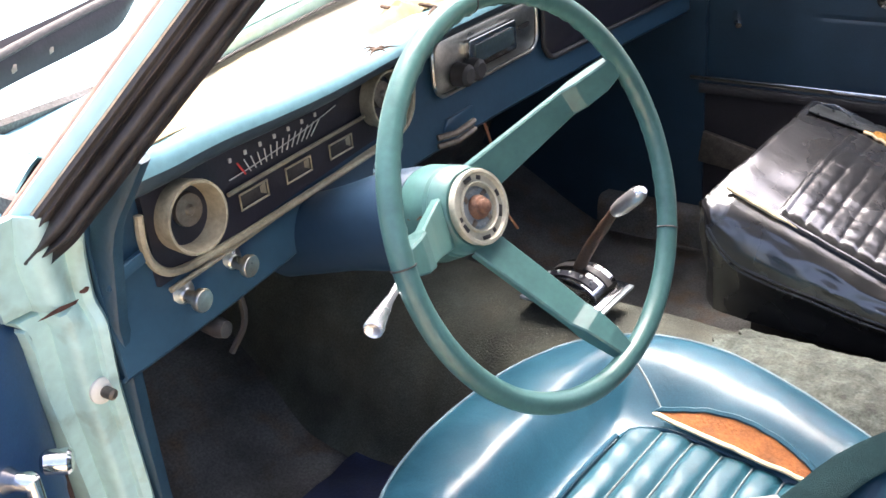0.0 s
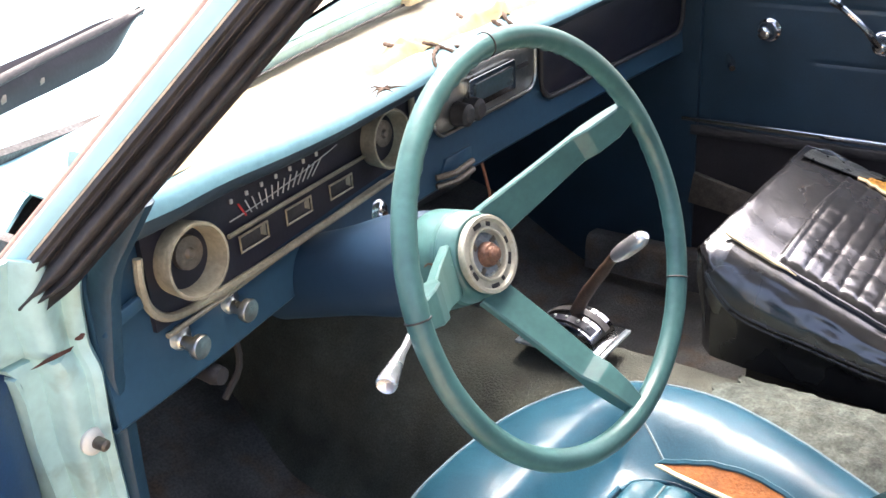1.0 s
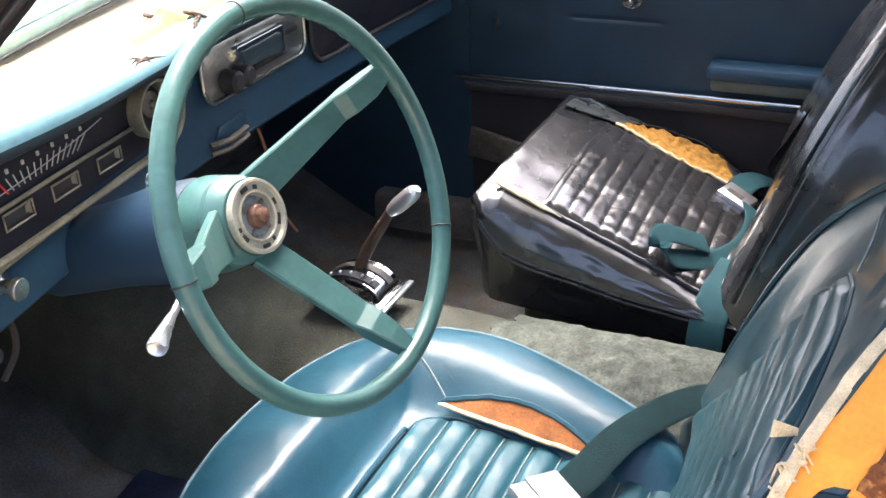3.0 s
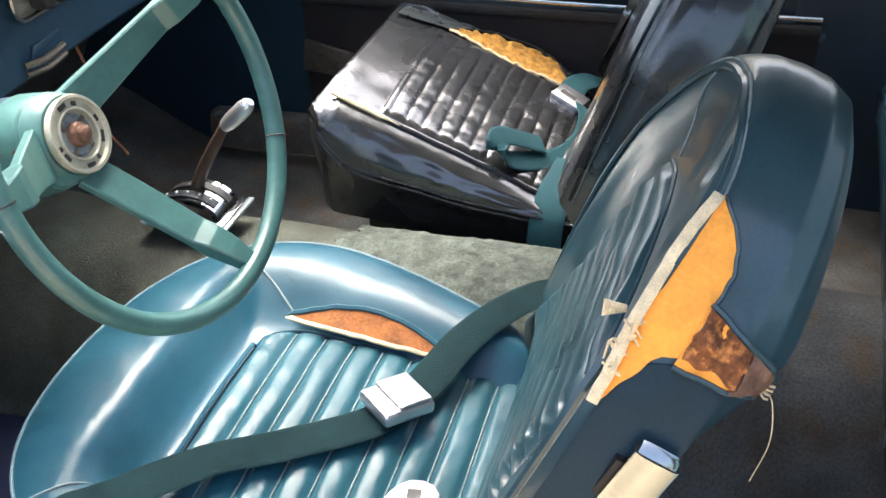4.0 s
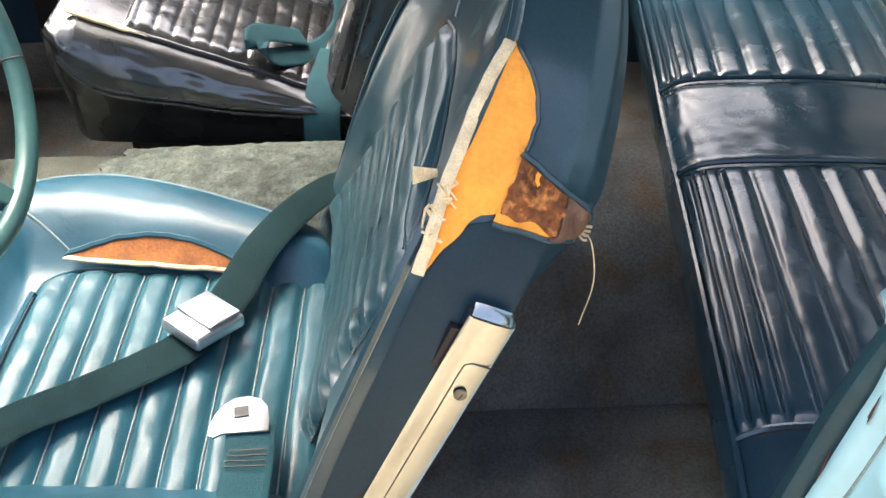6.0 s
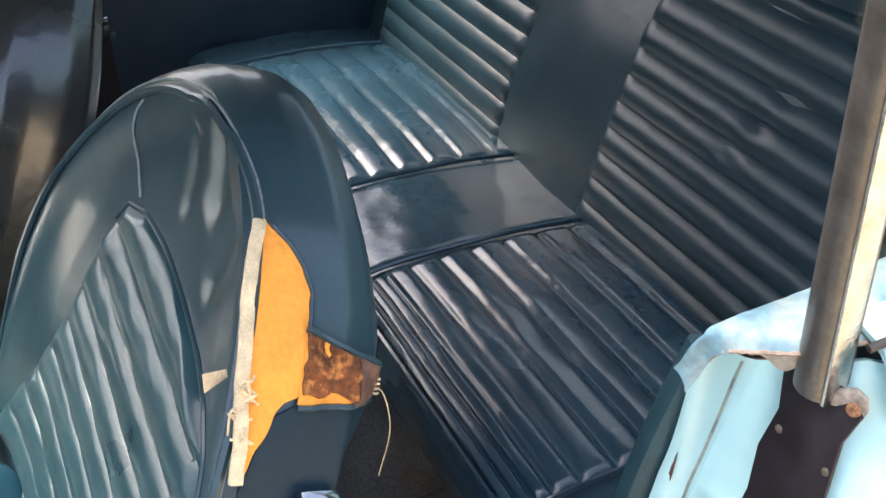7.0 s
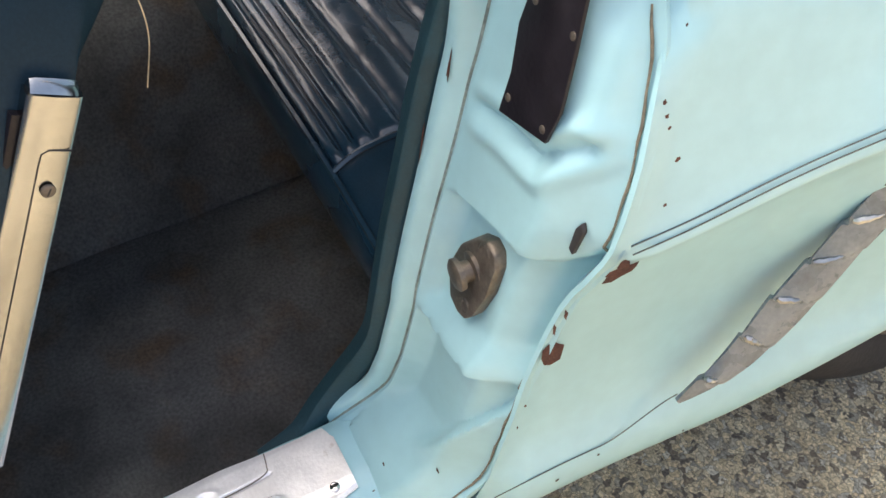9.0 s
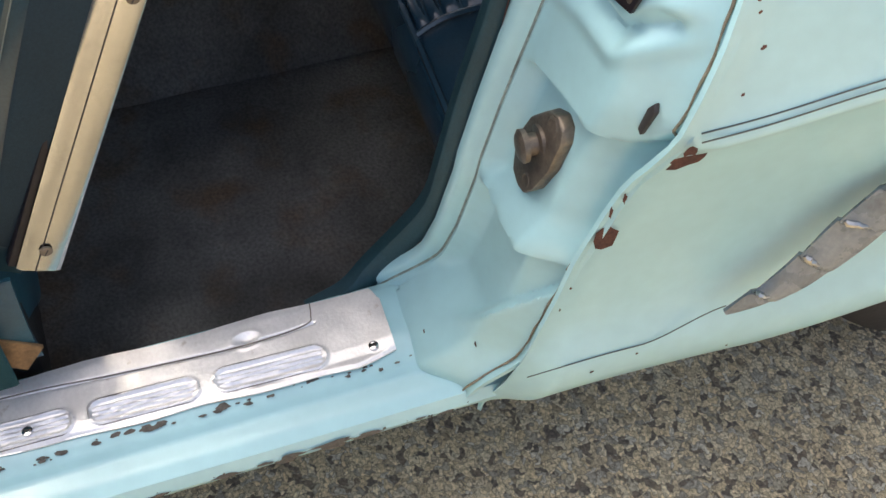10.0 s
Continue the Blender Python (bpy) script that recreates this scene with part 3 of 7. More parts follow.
# bright copy of the chrome for the reflection on the outer side
part("chrome_face", strip([(p[0] - 0.0130 + 0.012 * (p[2] - 0.868) * 0.5, p[1] + 0.003, p[2]) for p in post], (0, 1, 0), 0.017, 0.004), mat("pitted_lit_chrome", (0.46, 0.46, 0.45), 0.20, 0.95, 0.3, 60, 300, 0.2), window, "pitted chrome outer face, its white reflection put in brighter")
pane = part("pane", sheet(lambda u, v: (-0.740 + 0.03 * v, -0.095 + 0.033 * v * (1 - u) - 0.50 * u, 0.895 + 0.36 * v - 0.05 * u * v), 12, 8, 0.004), QUARTER_GLASS, window)
pane.visible_shadow = False

# ---- sheet metal details ----
PLATE = [(-0.721, 0.752), (-0.772, 0.762), (-0.776, 0.785), (-0.772, 0.820), (-0.767, 0.850), (-0.772, 0.872), (-0.745, 0.882), (-0.712, 0.876), (-0.712, 0.862), (-0.719, 0.840), (-0.716, 0.810), (-0.722, 0.780)]
part("cover_plate", plate([(x, lerp(JAMB_Y, z) + 0.008, z) for x, z in PLATE], (0, -0.003, 0), 0.0006), BLACK_PAINT, car, "black painted cover plate screwed to the jamb")
for x, z in ((-0.7265, 0.765), (-0.766, 0.768), (-0.766, 0.829), (-0.7255, 0.829)):
    part("rusty_screw", lathe((x, lerp(JAMB_Y, z) + 0.0075, z), (0, 1, 0.2), [(0, 0.0030), (0.0010, 0.0028), (0.0016, 0.0014)], 10), STEEL, car)

seam = [Vector(jamb(0.955, k / 60)) + Vector((-0.001, 0.0022, 0)) for k in range(2, 57)]
part("body_seam", tube([p + Vector((0.0006 * math.sin(k * 1.7), -0.0006, 0)) for k, p in enumerate(seam)], 0.0011, 5, taper=[0.6 + 0.5 * abs(math.sin(k * 0.7)) for k in range(len(seam))]), mat("cracked_sealer", (0.20, 0.17, 0.12), 0.8, 0, 0.5, 60, 300, 0.3), car, "cracked brown seam between jamb and skin")
part("rim_seam", tube([Vector(jamb(0.135, k / 60)) + Vector((0, 0.0005, 0)) for k in range(4, 59)], 0.0013, 5), mat("grimy_joint", (0.22, 0.26, 0.23), 0.8, 0, 0.5, 60, 300, 0.3), car, "grimy joint along the jamb rim")

# ---- striker ----
striker = thing("door_striker", (-0.735, -0.01, 0.62), "greasy steel door striker bolted to the jamb", "striker")
STRIKE = [(-0.717, 0.638), (-0.731, 0.645), (-0.742, 0.642), (-0.747, 0.632), (-0.746, 0.606), (-0.738, 0.580), (-0.730, 0.570), (-0.719, 0.568), (-0.706, 0.572), (-0.699, 0.585), (-0.696, 0.600), (-0.702, 0.620)]
part("base_plate", plate([(x, lerp(JAMB_Y, z) - 0.006, z) for x, z in STRIKE], (0, -0.014, 0), 0.002), STEEL, striker)
part("pin", lathe((-0.721, -0.030, 0.611), (0.06, 1, 0.0), [(0, 0.014), (0.006, 0.014), (0.007, 0.0085), (0.0135, 0.0085), (0.0145, 0.0125), (0.0185, 0.0128), (0.0205, 0.010), (0.021, 0.004)], 28), STEEL, striker)
part("bolt_head", lathe((-0.731, -0.033, 0.634), (0, 1, 0.2), [(0, 0.0085), (0.003, 0.0085), (0.004, 0.0065), (0.0025, 0.0035), (0.002, 0.001)], 20), STEEL, striker)
part("bolt_head", lathe((-0.727, -0.018, 0.580), (0, 1, 0.2), [(0, 0.0070), (0.003, 0.0065), (0.004, 0.005), (0.0025, 0.003), (0.002, 0.001)], 20), STEEL, striker)

# ---- sill plate ----
sill = thing("sill_plate", (-0.665, 0.5, 0.37), "stamped aluminium door sill scuff plate with ribbed panels", "sill plate")


def sill_z(x, y):
    return lerp([(-0.70, 0.361), (-0.69, 0.3635), (-0.64, 0.3695), (-0.62, 0.3695)], x) + 0.004 * smooth(0.1, 0.5, y)


RIBS = [(0.148, 0.250), (0.262, 0.358), (0.370, 0.470), (0.482, 0.58), (0.592, 0.69), (0.70, 0.80), (0.81, 0.91), (0.92, 1.02)]


def sill_top(u, v):
    y = 0.087 + 1.03 * u
    x0 = -0.635 + 0.0015 * math.sin(y * 40) - 0.014 * smooth(0.094, 0.087, y)
    x1 = lerp([(0.087, -0.701), (0.125, -0.709), (0.22, -0.707), (0.43, -0.699), (1.2, -0.699)], y) + 0.002 * math.sin(y * 43) * math.sin(y * 17)
    x = x0 * (1 - v) + x1 * v
    z = sill_z(x, y) + 0.002
    mid = lerp([(0.1, -0.691), (0.25, -0.687), (0.43, -0.684), (1.2, -0.684)], y)
    for a, b in RIBS:
        if a < y < b and abs(x - mid) < 0.0125:
            # a stadium-shaped rim, with four ribs inside it
            ends = max(0.0, a + 0.0115 - y, y - b + 0.0115)
            e = 0.0115 - math.hypot(ends, x - mid)
            z += 0.0017 * ridge(e - 0.001, 0.0014) - 0.0008 * smooth(0.002, 0.004, e) + 0.0013 * smooth(0.003, 0.005, e) * (0.5 + 0.5 * math.cos((x - mid) / 0.0042 * 2 * math.pi))
    line = lerp([(0.15, -0.656), (0.18, -0.659), (0.235, -0.660), (0.33, -0.655), (0.43, -0.649), (1.2, -0.648)], y)
    if y > 0.152:
        z -= 0.0022 * ridge(x - line, 0.0011)
    elif x > line:
        z -= 0.0022 * ridge(y - 0.152, 0.0011)
    hole = math.hypot((y - 0.213) * 0.62, (x + 0.655))
    z += 0.0008 * ridge(hole - 0.008, 0.002) - 0.0024 * ridge(hole, 0.005)
    z -= 0.0016 * ridge(x - x1 - 0.0005, 0.002)
    return (x, y, z + rough(x, y, 0, 40, 0.0007))


sill_sheet = part("plate", sheet(sill_top, 520, 76, 0.0015), ALU, sill)
# thin dark lines that sharpen the contrast of the pressed outlines
DARK_LINE = mat("dark_pressed_line", (0.20, 0.17, 0.14), 0.8, 0, 0.5, 60, 300, 0.3)


def on_sill(x, y, lift=0.0022):
    return Vector((x, y, sill_z(x, y) + lift))


for a, b in RIBS[:6]:
    outline = []
    for k in range(24):
        q = 2 * math.pi * (k + 0.5) / 24
        y = (b - 0.0125 if math.sin(q) > 0 else a + 0.0125) + 0.0122 * math.sin(q)
        outline.append(on_sill(lerp([(0.1, -0.691), (0.25, -0.687), (0.43, -0.684), (1.2, -0.684)], y) + 0.0122 * math.cos(q), y))
    part("rib_outline", tube(outline, 0.0006, 4, True), DARK_LINE, sill_sheet)
pressed = [(0.150, -0.636), (0.152, -0.648), (0.156, -0.655), (0.18, -0.659), (0.235, -0.660), (0.33, -0.655), (0.43, -0.649), (0.7, -0.648), (1.05, -0.648)]
part("pressed_line", tube(curve([on_sill(x, y) for y, x in pressed], 60), 0.0007, 4), DARK_LINE, sill_sheet)
for y, x in ((0.106, -0.6945), (0.408, -0.686), (0.73, -0.684), (1.07, -0.684)):
    sc = part("screw", lathe((x, y, sill_z(x, y) + 0.002), (0, 0, 1), [(0, 0.0048), (0.002, 0.0046), (0.003, 0.0022)], 14), CHROME, sill)
    part("slot", box((x, y, sill_z(x, y) + 0.0052), (0.0012, 0.005, 0.0006), None, 0), RUBBER, sc)

setting[0] = SQUARE

# ---- cabin floor, tunnel, firewall ----
part("right_rocker", sheet(lambda u, v: (-rocker(u, v)[0] + 0.03, *rocker(u, v)[1:]), 30, 52, 0.004), CARPET_DARK, car)
part("floor_pan", sheet(lambda u, v: (-0.615 + 1.33 * u, -0.35 + 1.95 * v, 0.272 + 0.16 * smooth(1.15, 1.55, -0.35 + 1.95 * v) + rough(u * 4, v * 5, 0, 2.2, 0.006)), 60, 70, 0.01), CARPET_DARK, car, "dark stained floor carpet")
TUN = [(-0.20, 0.27), (-0.165, 0.33), (-0.135, 0.43), (-0.10, 0.478), (-0.05, 0.496), (0.0, 0.50), (0.05, 0.496), (0.10, 0.478), (0.135, 0.43), (0.165, 0.33), (0.20, 0.27)]
TUN_PTS = curve([(x, 0, z) for x, z in TUN], 41)


def tunnel(y0, y1, lift):
    def fn(u, v):
        k = min(39, int(40 * v))
        p = TUN_PTS[k].lerp(TUN_PTS[k + 1], 40 * v - k)
        y = y0 + (y1 - y0) * u
        y += 0.006 * noise.noise(Vector((p.x * 30, u * 3, 1))) * (1 if u < 0.02 or u > 0.98 else 0)
        return (p.x * (1 + lift * 2), y, p.z + lift + rough(p.x, y, 0, 18, 0.003) + rough(p.x, y, 3, 90, 0.0012) + 0.06 * smooth(1.05, 1.5, y))
    return fn


part("tunnel_carpet", sheet(tunnel(0.655, 1.5, 0.0), 90, 40, 0.008), CARPET, car, "faded green-grey carpet over the transmission tunnel")
part("rear_tunnel", sheet(tunnel(-0.30, 0.66, 0.002), 80, 40, 0.004), CARPET_DARK, car, "dark carpet down the sides of the tunnel")
def torn_carpet(u, v):
    """The rear piece of carpet, ragged where it has torn off from the front piece."""
    x, y, z = tunnel(0.22, 0.668, 0.009)(u, 0.17 + 0.66 * v)
    rag = 0.026 * noise.noise(Vector((x * 20, 1, 0))) + 0.012 * noise.noise(Vector((x * 75, 4, 0)))
    pile = rough(x, y, 8, 55, 0.0022) + rough(x, y, 2, 130, 0.0014)
    return (x, y + rag * smooth(0.84, 1.0, u), z + pile + 0.006 * smooth(0.90, 1.0, u) * noise.noise(Vector((x * 40, 7, 0))))


part("rear_tunnel_carpet", sheet(torn_carpet, 170, 110, 0.007), CARPET_PALE, car, "sun-bleached carpet over the rear of the tunnel")
part("firewall", sheet(lambda u, v: (-0.70 + 1.42 * u, 1.55 - 0.30 * v, 0.38 + 0.56 * v), 20, 14, 0.01), CARPET_DARK, car, "dark firewall padding")
part("cowl_side", sheet(lambda u, v: (-0.672, 1.03 + 0.50 * u, 0.28 + 0.66 * v), 8, 8, 0.012), CARPET_DARK, car, "dark kick panel")
part("cowl_side", sheet(lambda u, v: (0.715, 0.99 + 0.56 * u, 0.28 + 0.62 * v), 8, 8, 0.012), DOOR_VINYL, car, "dark kick panel")
part("floor_flap", plate([(-0.60, 0.385, 0.372), (-0.600, 0.44, 0.376), (-0.575, 0.47, 0.374), (-0.54, 0.46, 0.366), (-0.545, 0.40, 0.362)], (0, 0, -0.006), 0.001), BACK_VINYL, car)
lone("floor_mat", sheet(lambda u, v: (-0.46 + 0.26 * u, 0.84 + 0.32 * v, 0.294 + rough(u * 3, v * 3, 0, 2, 0.004)), 20, 60, 0.006), MAT_BLUE, "worn dark blue rubber mat on the driver floor", "floor mat")

# ---- roof, rear deck and outer skins that close the cabin ----
part("roof", sheet(lambda u, v: ((2 * u - 1) * (0.57 - 0.03 * math.cos(3 * v)), 0.60 - 1.15 * v, 1.305 - 0.055 * (2 * u - 1) ** 2 + 0.03 * math.sin(math.pi * v)), 24, 24, 0.02), HEADLINER, car, "pale roof with a grey headliner")
setting[0] = REAR
part("rear_shelf", sheet(lambda u, v: (-0.70 + 1.42 * u, -0.48 - 0.55 * v, 0.905 + 0.02 * v), 10, 10, 0.02), NAVY_VINYL, car, "dark parcel shelf")
part("rear_roof_pillar", sheet(lambda u, v: (-0.71 + 0.12 * v, -0.62 - 0.55 * u * (1 - 0.3 * v), 0.93 + 0.32 * v), 6, 8, 0.03), PAINT, car)
# out of view; widened forward and dark so the bench reflects less sky
part("rear_roof_pillar", sheet(lambda u, v: (0.72 - 0.12 * v, -0.36 - 0.80 * u * (1 - 0.3 * v), 0.93 + 0.32 * v), 6, 8, 0.03), DOOR_VINYL, car, "dark rear roof pillar, unseen, set to cut glare on the bench")
part("trunk_lid", sheet(lambda u, v: (-0.70 + 1.42 * u, -1.05 - 0.85 * v, 0.92 - 0.05 * v * v), 12, 10, 0.03), PAINT, car)
setting[0] = SQUARE


def base_y(x):
    return 1.24 - 0.55 * x * x


def hood(u, v):
    x = -0.80 + 1.60 * u
    y = base_y(x) + 0.09 + 1.2 * v
    return (x, y, 0.955 - 0.16 * abs(x) ** 3 - 0.05 * v * v + 0.018 * smooth(0.55, 0.6, abs(x)))


part("hood", sheet(hood, 60, 30, 0.004), PAINT, car, "pale aqua hood in bright light")
part("cowl_grille", sheet(lambda u, v: (-0.62 + 1.24 * u, base_y(-0.62 + 1.24 * u) - 0.04 + 0.13 * v, 0.945 + 0.008 * v + 0.003 * math.sin(u * 300)), 200, 4, 0.004), PAINT_WORN, car, "louvred cowl in front of the windscreen")

setting[0] = REAR
# its tint is added to darken the bright yard beyond
rear_glass = part("rear_window", sheet(lambda u, v: ((-0.60 + 1.20 * u) * (1.08 - 0.12 * v), -1.04 + 0.50 * v, 0.93 + 0.33 * v), 10, 8, 0.004), TINTED_GLASS, car, "tinted rear window")
rear_glass.visible_shadow = False

# ---- the far side of the body ----
part("quarter_panel", sheet(lambda u, v: (-quarter(u, 0.72 * v)[0] - 0.03, *quarter(u, 0.72 * v)[1:]), 70, 50, 0.004), PAINT, car, "pale aqua rear quarter panel")
setting[0] = SQUARE
part("fender", sheet(lambda u, v: (0.785 + 0.02 * math.sin(3 * v) - 0.03 * v, 1.05 + 1.45 * u, 0.33 + 0.60 * v), 10, 14, 0.01), PAINT, car, "pale aqua front fender side")
part("nose_panel", sheet(lambda u, v: (-0.78 + 1.56 * u, 2.48 - 0.10 * (2 * u - 1) ** 2, 0.34 + 0.56 * v), 14, 8, 0.01), PAINT, car)
setting[0] = REAR
part("tail_panel", sheet(lambda u, v: (-0.79 + 1.58 * u, -1.90 - 0.02 * v, 0.34 + 0.55 * v), 14, 8, 0.01), PAINT, car)
setting[0] = SQUARE
part("outer_door_skin", sheet(lambda u, v: (0.765 + 0.03 * math.sin(3 * v), 1.04 - 1.06 * u, 0.34 + 0.58 * v), 10, 14, 0.01), PAINT, car)
for x, y in ((0.60, WHEEL_Y), (-0.735, 1.95), (0.60, 1.95)):
    other = part("wheel", lathe((x, y, WHEEL_Z), (1, 0, 0), [(0.02, 0.06), (0.0, 0.16), (0.015, 0.175), (0.12, 0.175), (0.135, 0.05)], 32), SILVER_TRIM, car)
    part("tyre", lathe((x, y, WHEEL_Z), (1, 0, 0), [(0.022, 0.178), (0.0, 0.20), (-0.008, 0.235), (0.0, 0.27), (0.03, 0.298), (0.12, 0.298), (0.14, 0.27), (0.14, 0.22), (0.13, 0.178)], 48), TYRE, other)

# ---- front pillar, hinge pillar, windscreen ----
A_LINE = [(-0.745, 1.03, 0.865), (-0.735, 0.995, 0.92), (-0.712, 0.945, 0.962), (-0.662, 0.845, 1.072), (-0.622, 0.755, 1.165), (-0.585, 0.67, 1.255)]
A_PTS = curve(A_LINE, 40)


A_FOOT, A_WAY, A_IN = Vector((-0.712, 0.945, 0.962)), Vector((0.301, -0.653, 0.695)).normalized(), Vector((0.871, 0.486, 0.079)).normalized()
A_SIDE = A_WAY.cross(A_IN)


def on_pillar(along, side, deep=0.0):
    return A_FOOT + A_WAY * along + A_SIDE * side + A_IN * deep


def run(side, deep, a0=-0.05, a1=0.46, n=40):
    return [on_pillar(a0 + (a1 - a0) * k / n, side, deep) for k in range(n + 1)]


def seal_section(u, v):
    """The ribbed rubber seal: two narrow ribs, a groove, a broad lip and the folded inner edge."""
    a, w = -0.052 + 0.512 * u, 0.0065 - 0.0385 * v
    foot = smooth(0.0, 0.10, u)
    deep = -0.004 * ridge(v - 0.10, 0.055) - 0.003 * ridge(v - 0.24, 0.05) + 0.006 * ridge(v - 0.34, 0.05) - 0.006 * ridge(v - 0.55, 0.11) + 0.004 * ridge(v - 0.71, 0.03) - 0.003 * ridge(v - 0.82, 0.06) + 0.012 * smooth(0.88, 1.0, v)
    return on_pillar(a, w * (0.55 + 0.45 * foot) - 0.004 * (1 - foot), deep - 0.004 + rough(a, v * 0.1, 0, 30, 0.0012))


pillar = part("front_pillar", strip(run(0.0145, 0.018, -0.09), A_SIDE, 0.017, 0.044), PAINT, car, "aqua front roof pillar with worn edge")
part("drip_trim", tube(run(0.0238, 0.010), 0.0026, 8), mat("peach_primer", (0.62, 0.36, 0.27), 0.6, 0, 0.2), car, "bare primer drip edge")
part("pillar_bead", tube(run(0.0070, -0.003), 0.0013, 6), mat("cream_bead", (0.50, 0.42, 0.32), 0.5, 0, 0.3, 40, 200, 0.2), car, "worn cream edge of the seal channel")
part("weatherstrip", sheet(seal_section, 90, 60, -0.012), RUBBER, car, "black ribbed rubber door weatherstrip")
part("garnish_moulding", strip(run(-0.016, 0.026, -0.02), A_SIDE, 0.030, 0.020), mat("pillar_grey_brown", (0.13, 0.115, 0.10), 0.5, 0, 0.3, 30, 200, 0.2), car, "grey-brown inner pillar moulding")

HP = [(-0.675, 0.30), (-0.690, 0.45), (-0.706, 0.626), (-0.716, 0.70), (-0.727, 0.77), (-0.733, 0.845), (-0.752, 0.864), (-0.766, 0.92), (-0.760, 0.965)]


def hinge_face(u, v):
    z = 0.33 + 0.63 * v
    xo = lerp([(b, a) for a, b in HP], z)
    xi = lerp([(0.33, -0.615), (0.45, -0.640), (0.60, -0.657), (0.76, -0.672), (0.90, -0.676), (0.96, -0.676)], z)
    x = xi * (1 - u) + xo * u
    y = lerp([(0.33, 1.085), (0.45, 1.03), (0.60, 1.005), (0.76, 0.985), (0.90, 0.965), (0.96, 0.95)], z)
    y += 0.022 * smooth(0.48, 0.62, u) - 0.010 * ridge(u - 0.08, 0.05) + 0.012 * smooth(0.5, 0.2, u) * smooth(0.83, 0.86, z)
    y += 0.014 * ridge(z - 0.862, 0.004) * smooth(0.30, 0.45, u)
    return (x, y, z + rough(x, y, z, 30, 0.001))


part("hinge_pillar", sheet(hinge_face, 40, 90, 0.006), PAINT_WORN, car, "worn pale aqua hinge pillar with rust along its seam")
part("pillar_side", sheet(lambda u, v: (lerp([(b, a) for a, b in HP], 0.33 + 0.52 * v) + 0.002 - 0.006 * u, lerp([(0.33, 1.100), (0.45, 1.045), (0.60, 1.022), (0.76, 1.002), (0.9, 0.980)], 0.33 + 0.52 * v) + 0.024 * u, 0.33 + 0.52 * v), 6, 20, 0.004), PAINT_WORN, car)
part("fender", sheet(lambda u, v: (-0.790 - 0.02 * math.sin(3 * v) + 0.03 * v, 1.10 + 1.4 * u, 0.33 + 0.60 * v), 10, 14, 0.01), PAINT, car, "pale aqua front fender side")
part("windlace", strip([(-0.640, 0.915, 0.990), (-0.647, 0.932, 0.962), (-0.654, 0.946, 0.938), (-0.657, 0.952, 0.925), (-0.658, 0.962, 0.90), (-0.664, 0.972, 0.825), (-0.660, 0.976, 0.776), (-0.656, 0.986, 0.706), (-0.640, 1.012, 0.596), (-0.622, 1.03, 0.47), (-0.60, 1.08, 0.35)], (1, 0.3, 0), 0.020, 0.026), mat("dark_blue_edge_trim", (0.012, 0.042, 0.07), 0.5, 0, 0.2, 30, 200, 0.2), car, "blue kick panel edge trim")
switch = part("courtesy_switch", lathe((-0.690, 0.977, 0.765), (0, -1, 0.0), [(0, 0.013), (0.003, 0.013), (0.005, 0.011), (0.006, 0.007)], 24), IVORY, car, "ivory courtesy light switch")
part("plunger", lathe((-0.690, 0.975, 0.765), (0.12, -1, -0.1), [(0, 0.006), (0.014, 0.0055), (0.016, 0.003)], 14), STEEL, switch)

wind = thing("windscreen", (0, 1.24, 0.96), "curved clear windscreen with a thin bright frame", "windscreen")


def screen(u, v):
    x = (-0.66 + 1.36 * u)
    k = 1 - 0.11 * v
    return (x * k + 0.01 * v, base_y(x) - 0.02 - 0.50 * v + 0.04 * v * v, 0.955 + 0.30 * v)


SILL_LINE = curve([(-0.60, 1.03, 0.972), (-0.46, 1.075, 0.974), (-0.33, 1.110, 0.976), (-0.093, 1.155, 0.978), (0.225, 1.195, 0.980), (0.45, 1.165, 0.980), (0.66, 1.06, 0.976)], 60)
pane = part("glass", sheet(lambda u, v: (SILL_LINE[round(59 * u)] + Vector((0, 0.012, 0.012))).lerp(Vector(screen(u, 1.0)), v), 59, 12, 0.0025), GLASS, wind)
pane.visible_shadow = False
part("lower_frame", strip([p + Vector((0, 0.012, 0.010)) for p in SILL_LINE], (0, 1, 0.3), 0.026, 0.022), PAINT_WORN, wind, "flaking aqua windscreen sill moulding")
part("frame_bead", tube([p + Vector((0, 0.004, 0.022)) for p in SILL_LINE], 0.004, 6), PAINT_WORN, wind)
part("frame_seal", tube([p + Vector((0, -0.003, 0.0)) for p in SILL_LINE], 0.0022, 6), RUBBER, wind)
part("frame_clip", box((0.08, 1.178, 0.990), (0.05, 0.024, 0.026), Matrix.Rotation(0.12, 4, "Z"), 0.003), BURLAP, wind, "tan clip on the windscreen sill")
part("header_rail", strip([Vector(screen(k / 30, 1.0)) for k in range(31)], (0, 1, 0), 0.05, 0.03), HEADLINER, wind)
part("front_pillar", strip([Vector((-p.x + 0.03, p.y, p.z)) for p in A_PTS[4:]], (0.2, 0.7, 0.7), 0.05, 0.06), DASH_BLUE, car, "blue inner front pillar")

wiper = thing("wiper_linkage", (-0.35, 1.36, 0.99), "black wiper arm with bolts lying over the cowl", "wiper")
ARM = curve([(-0.66, 1.31, 0.960), (-0.50, 1.345, 0.976), (-0.386, 1.365, 0.984), (-0.30, 1.380, 0.992), (-0.225, 1.391, 1.004)], 24)
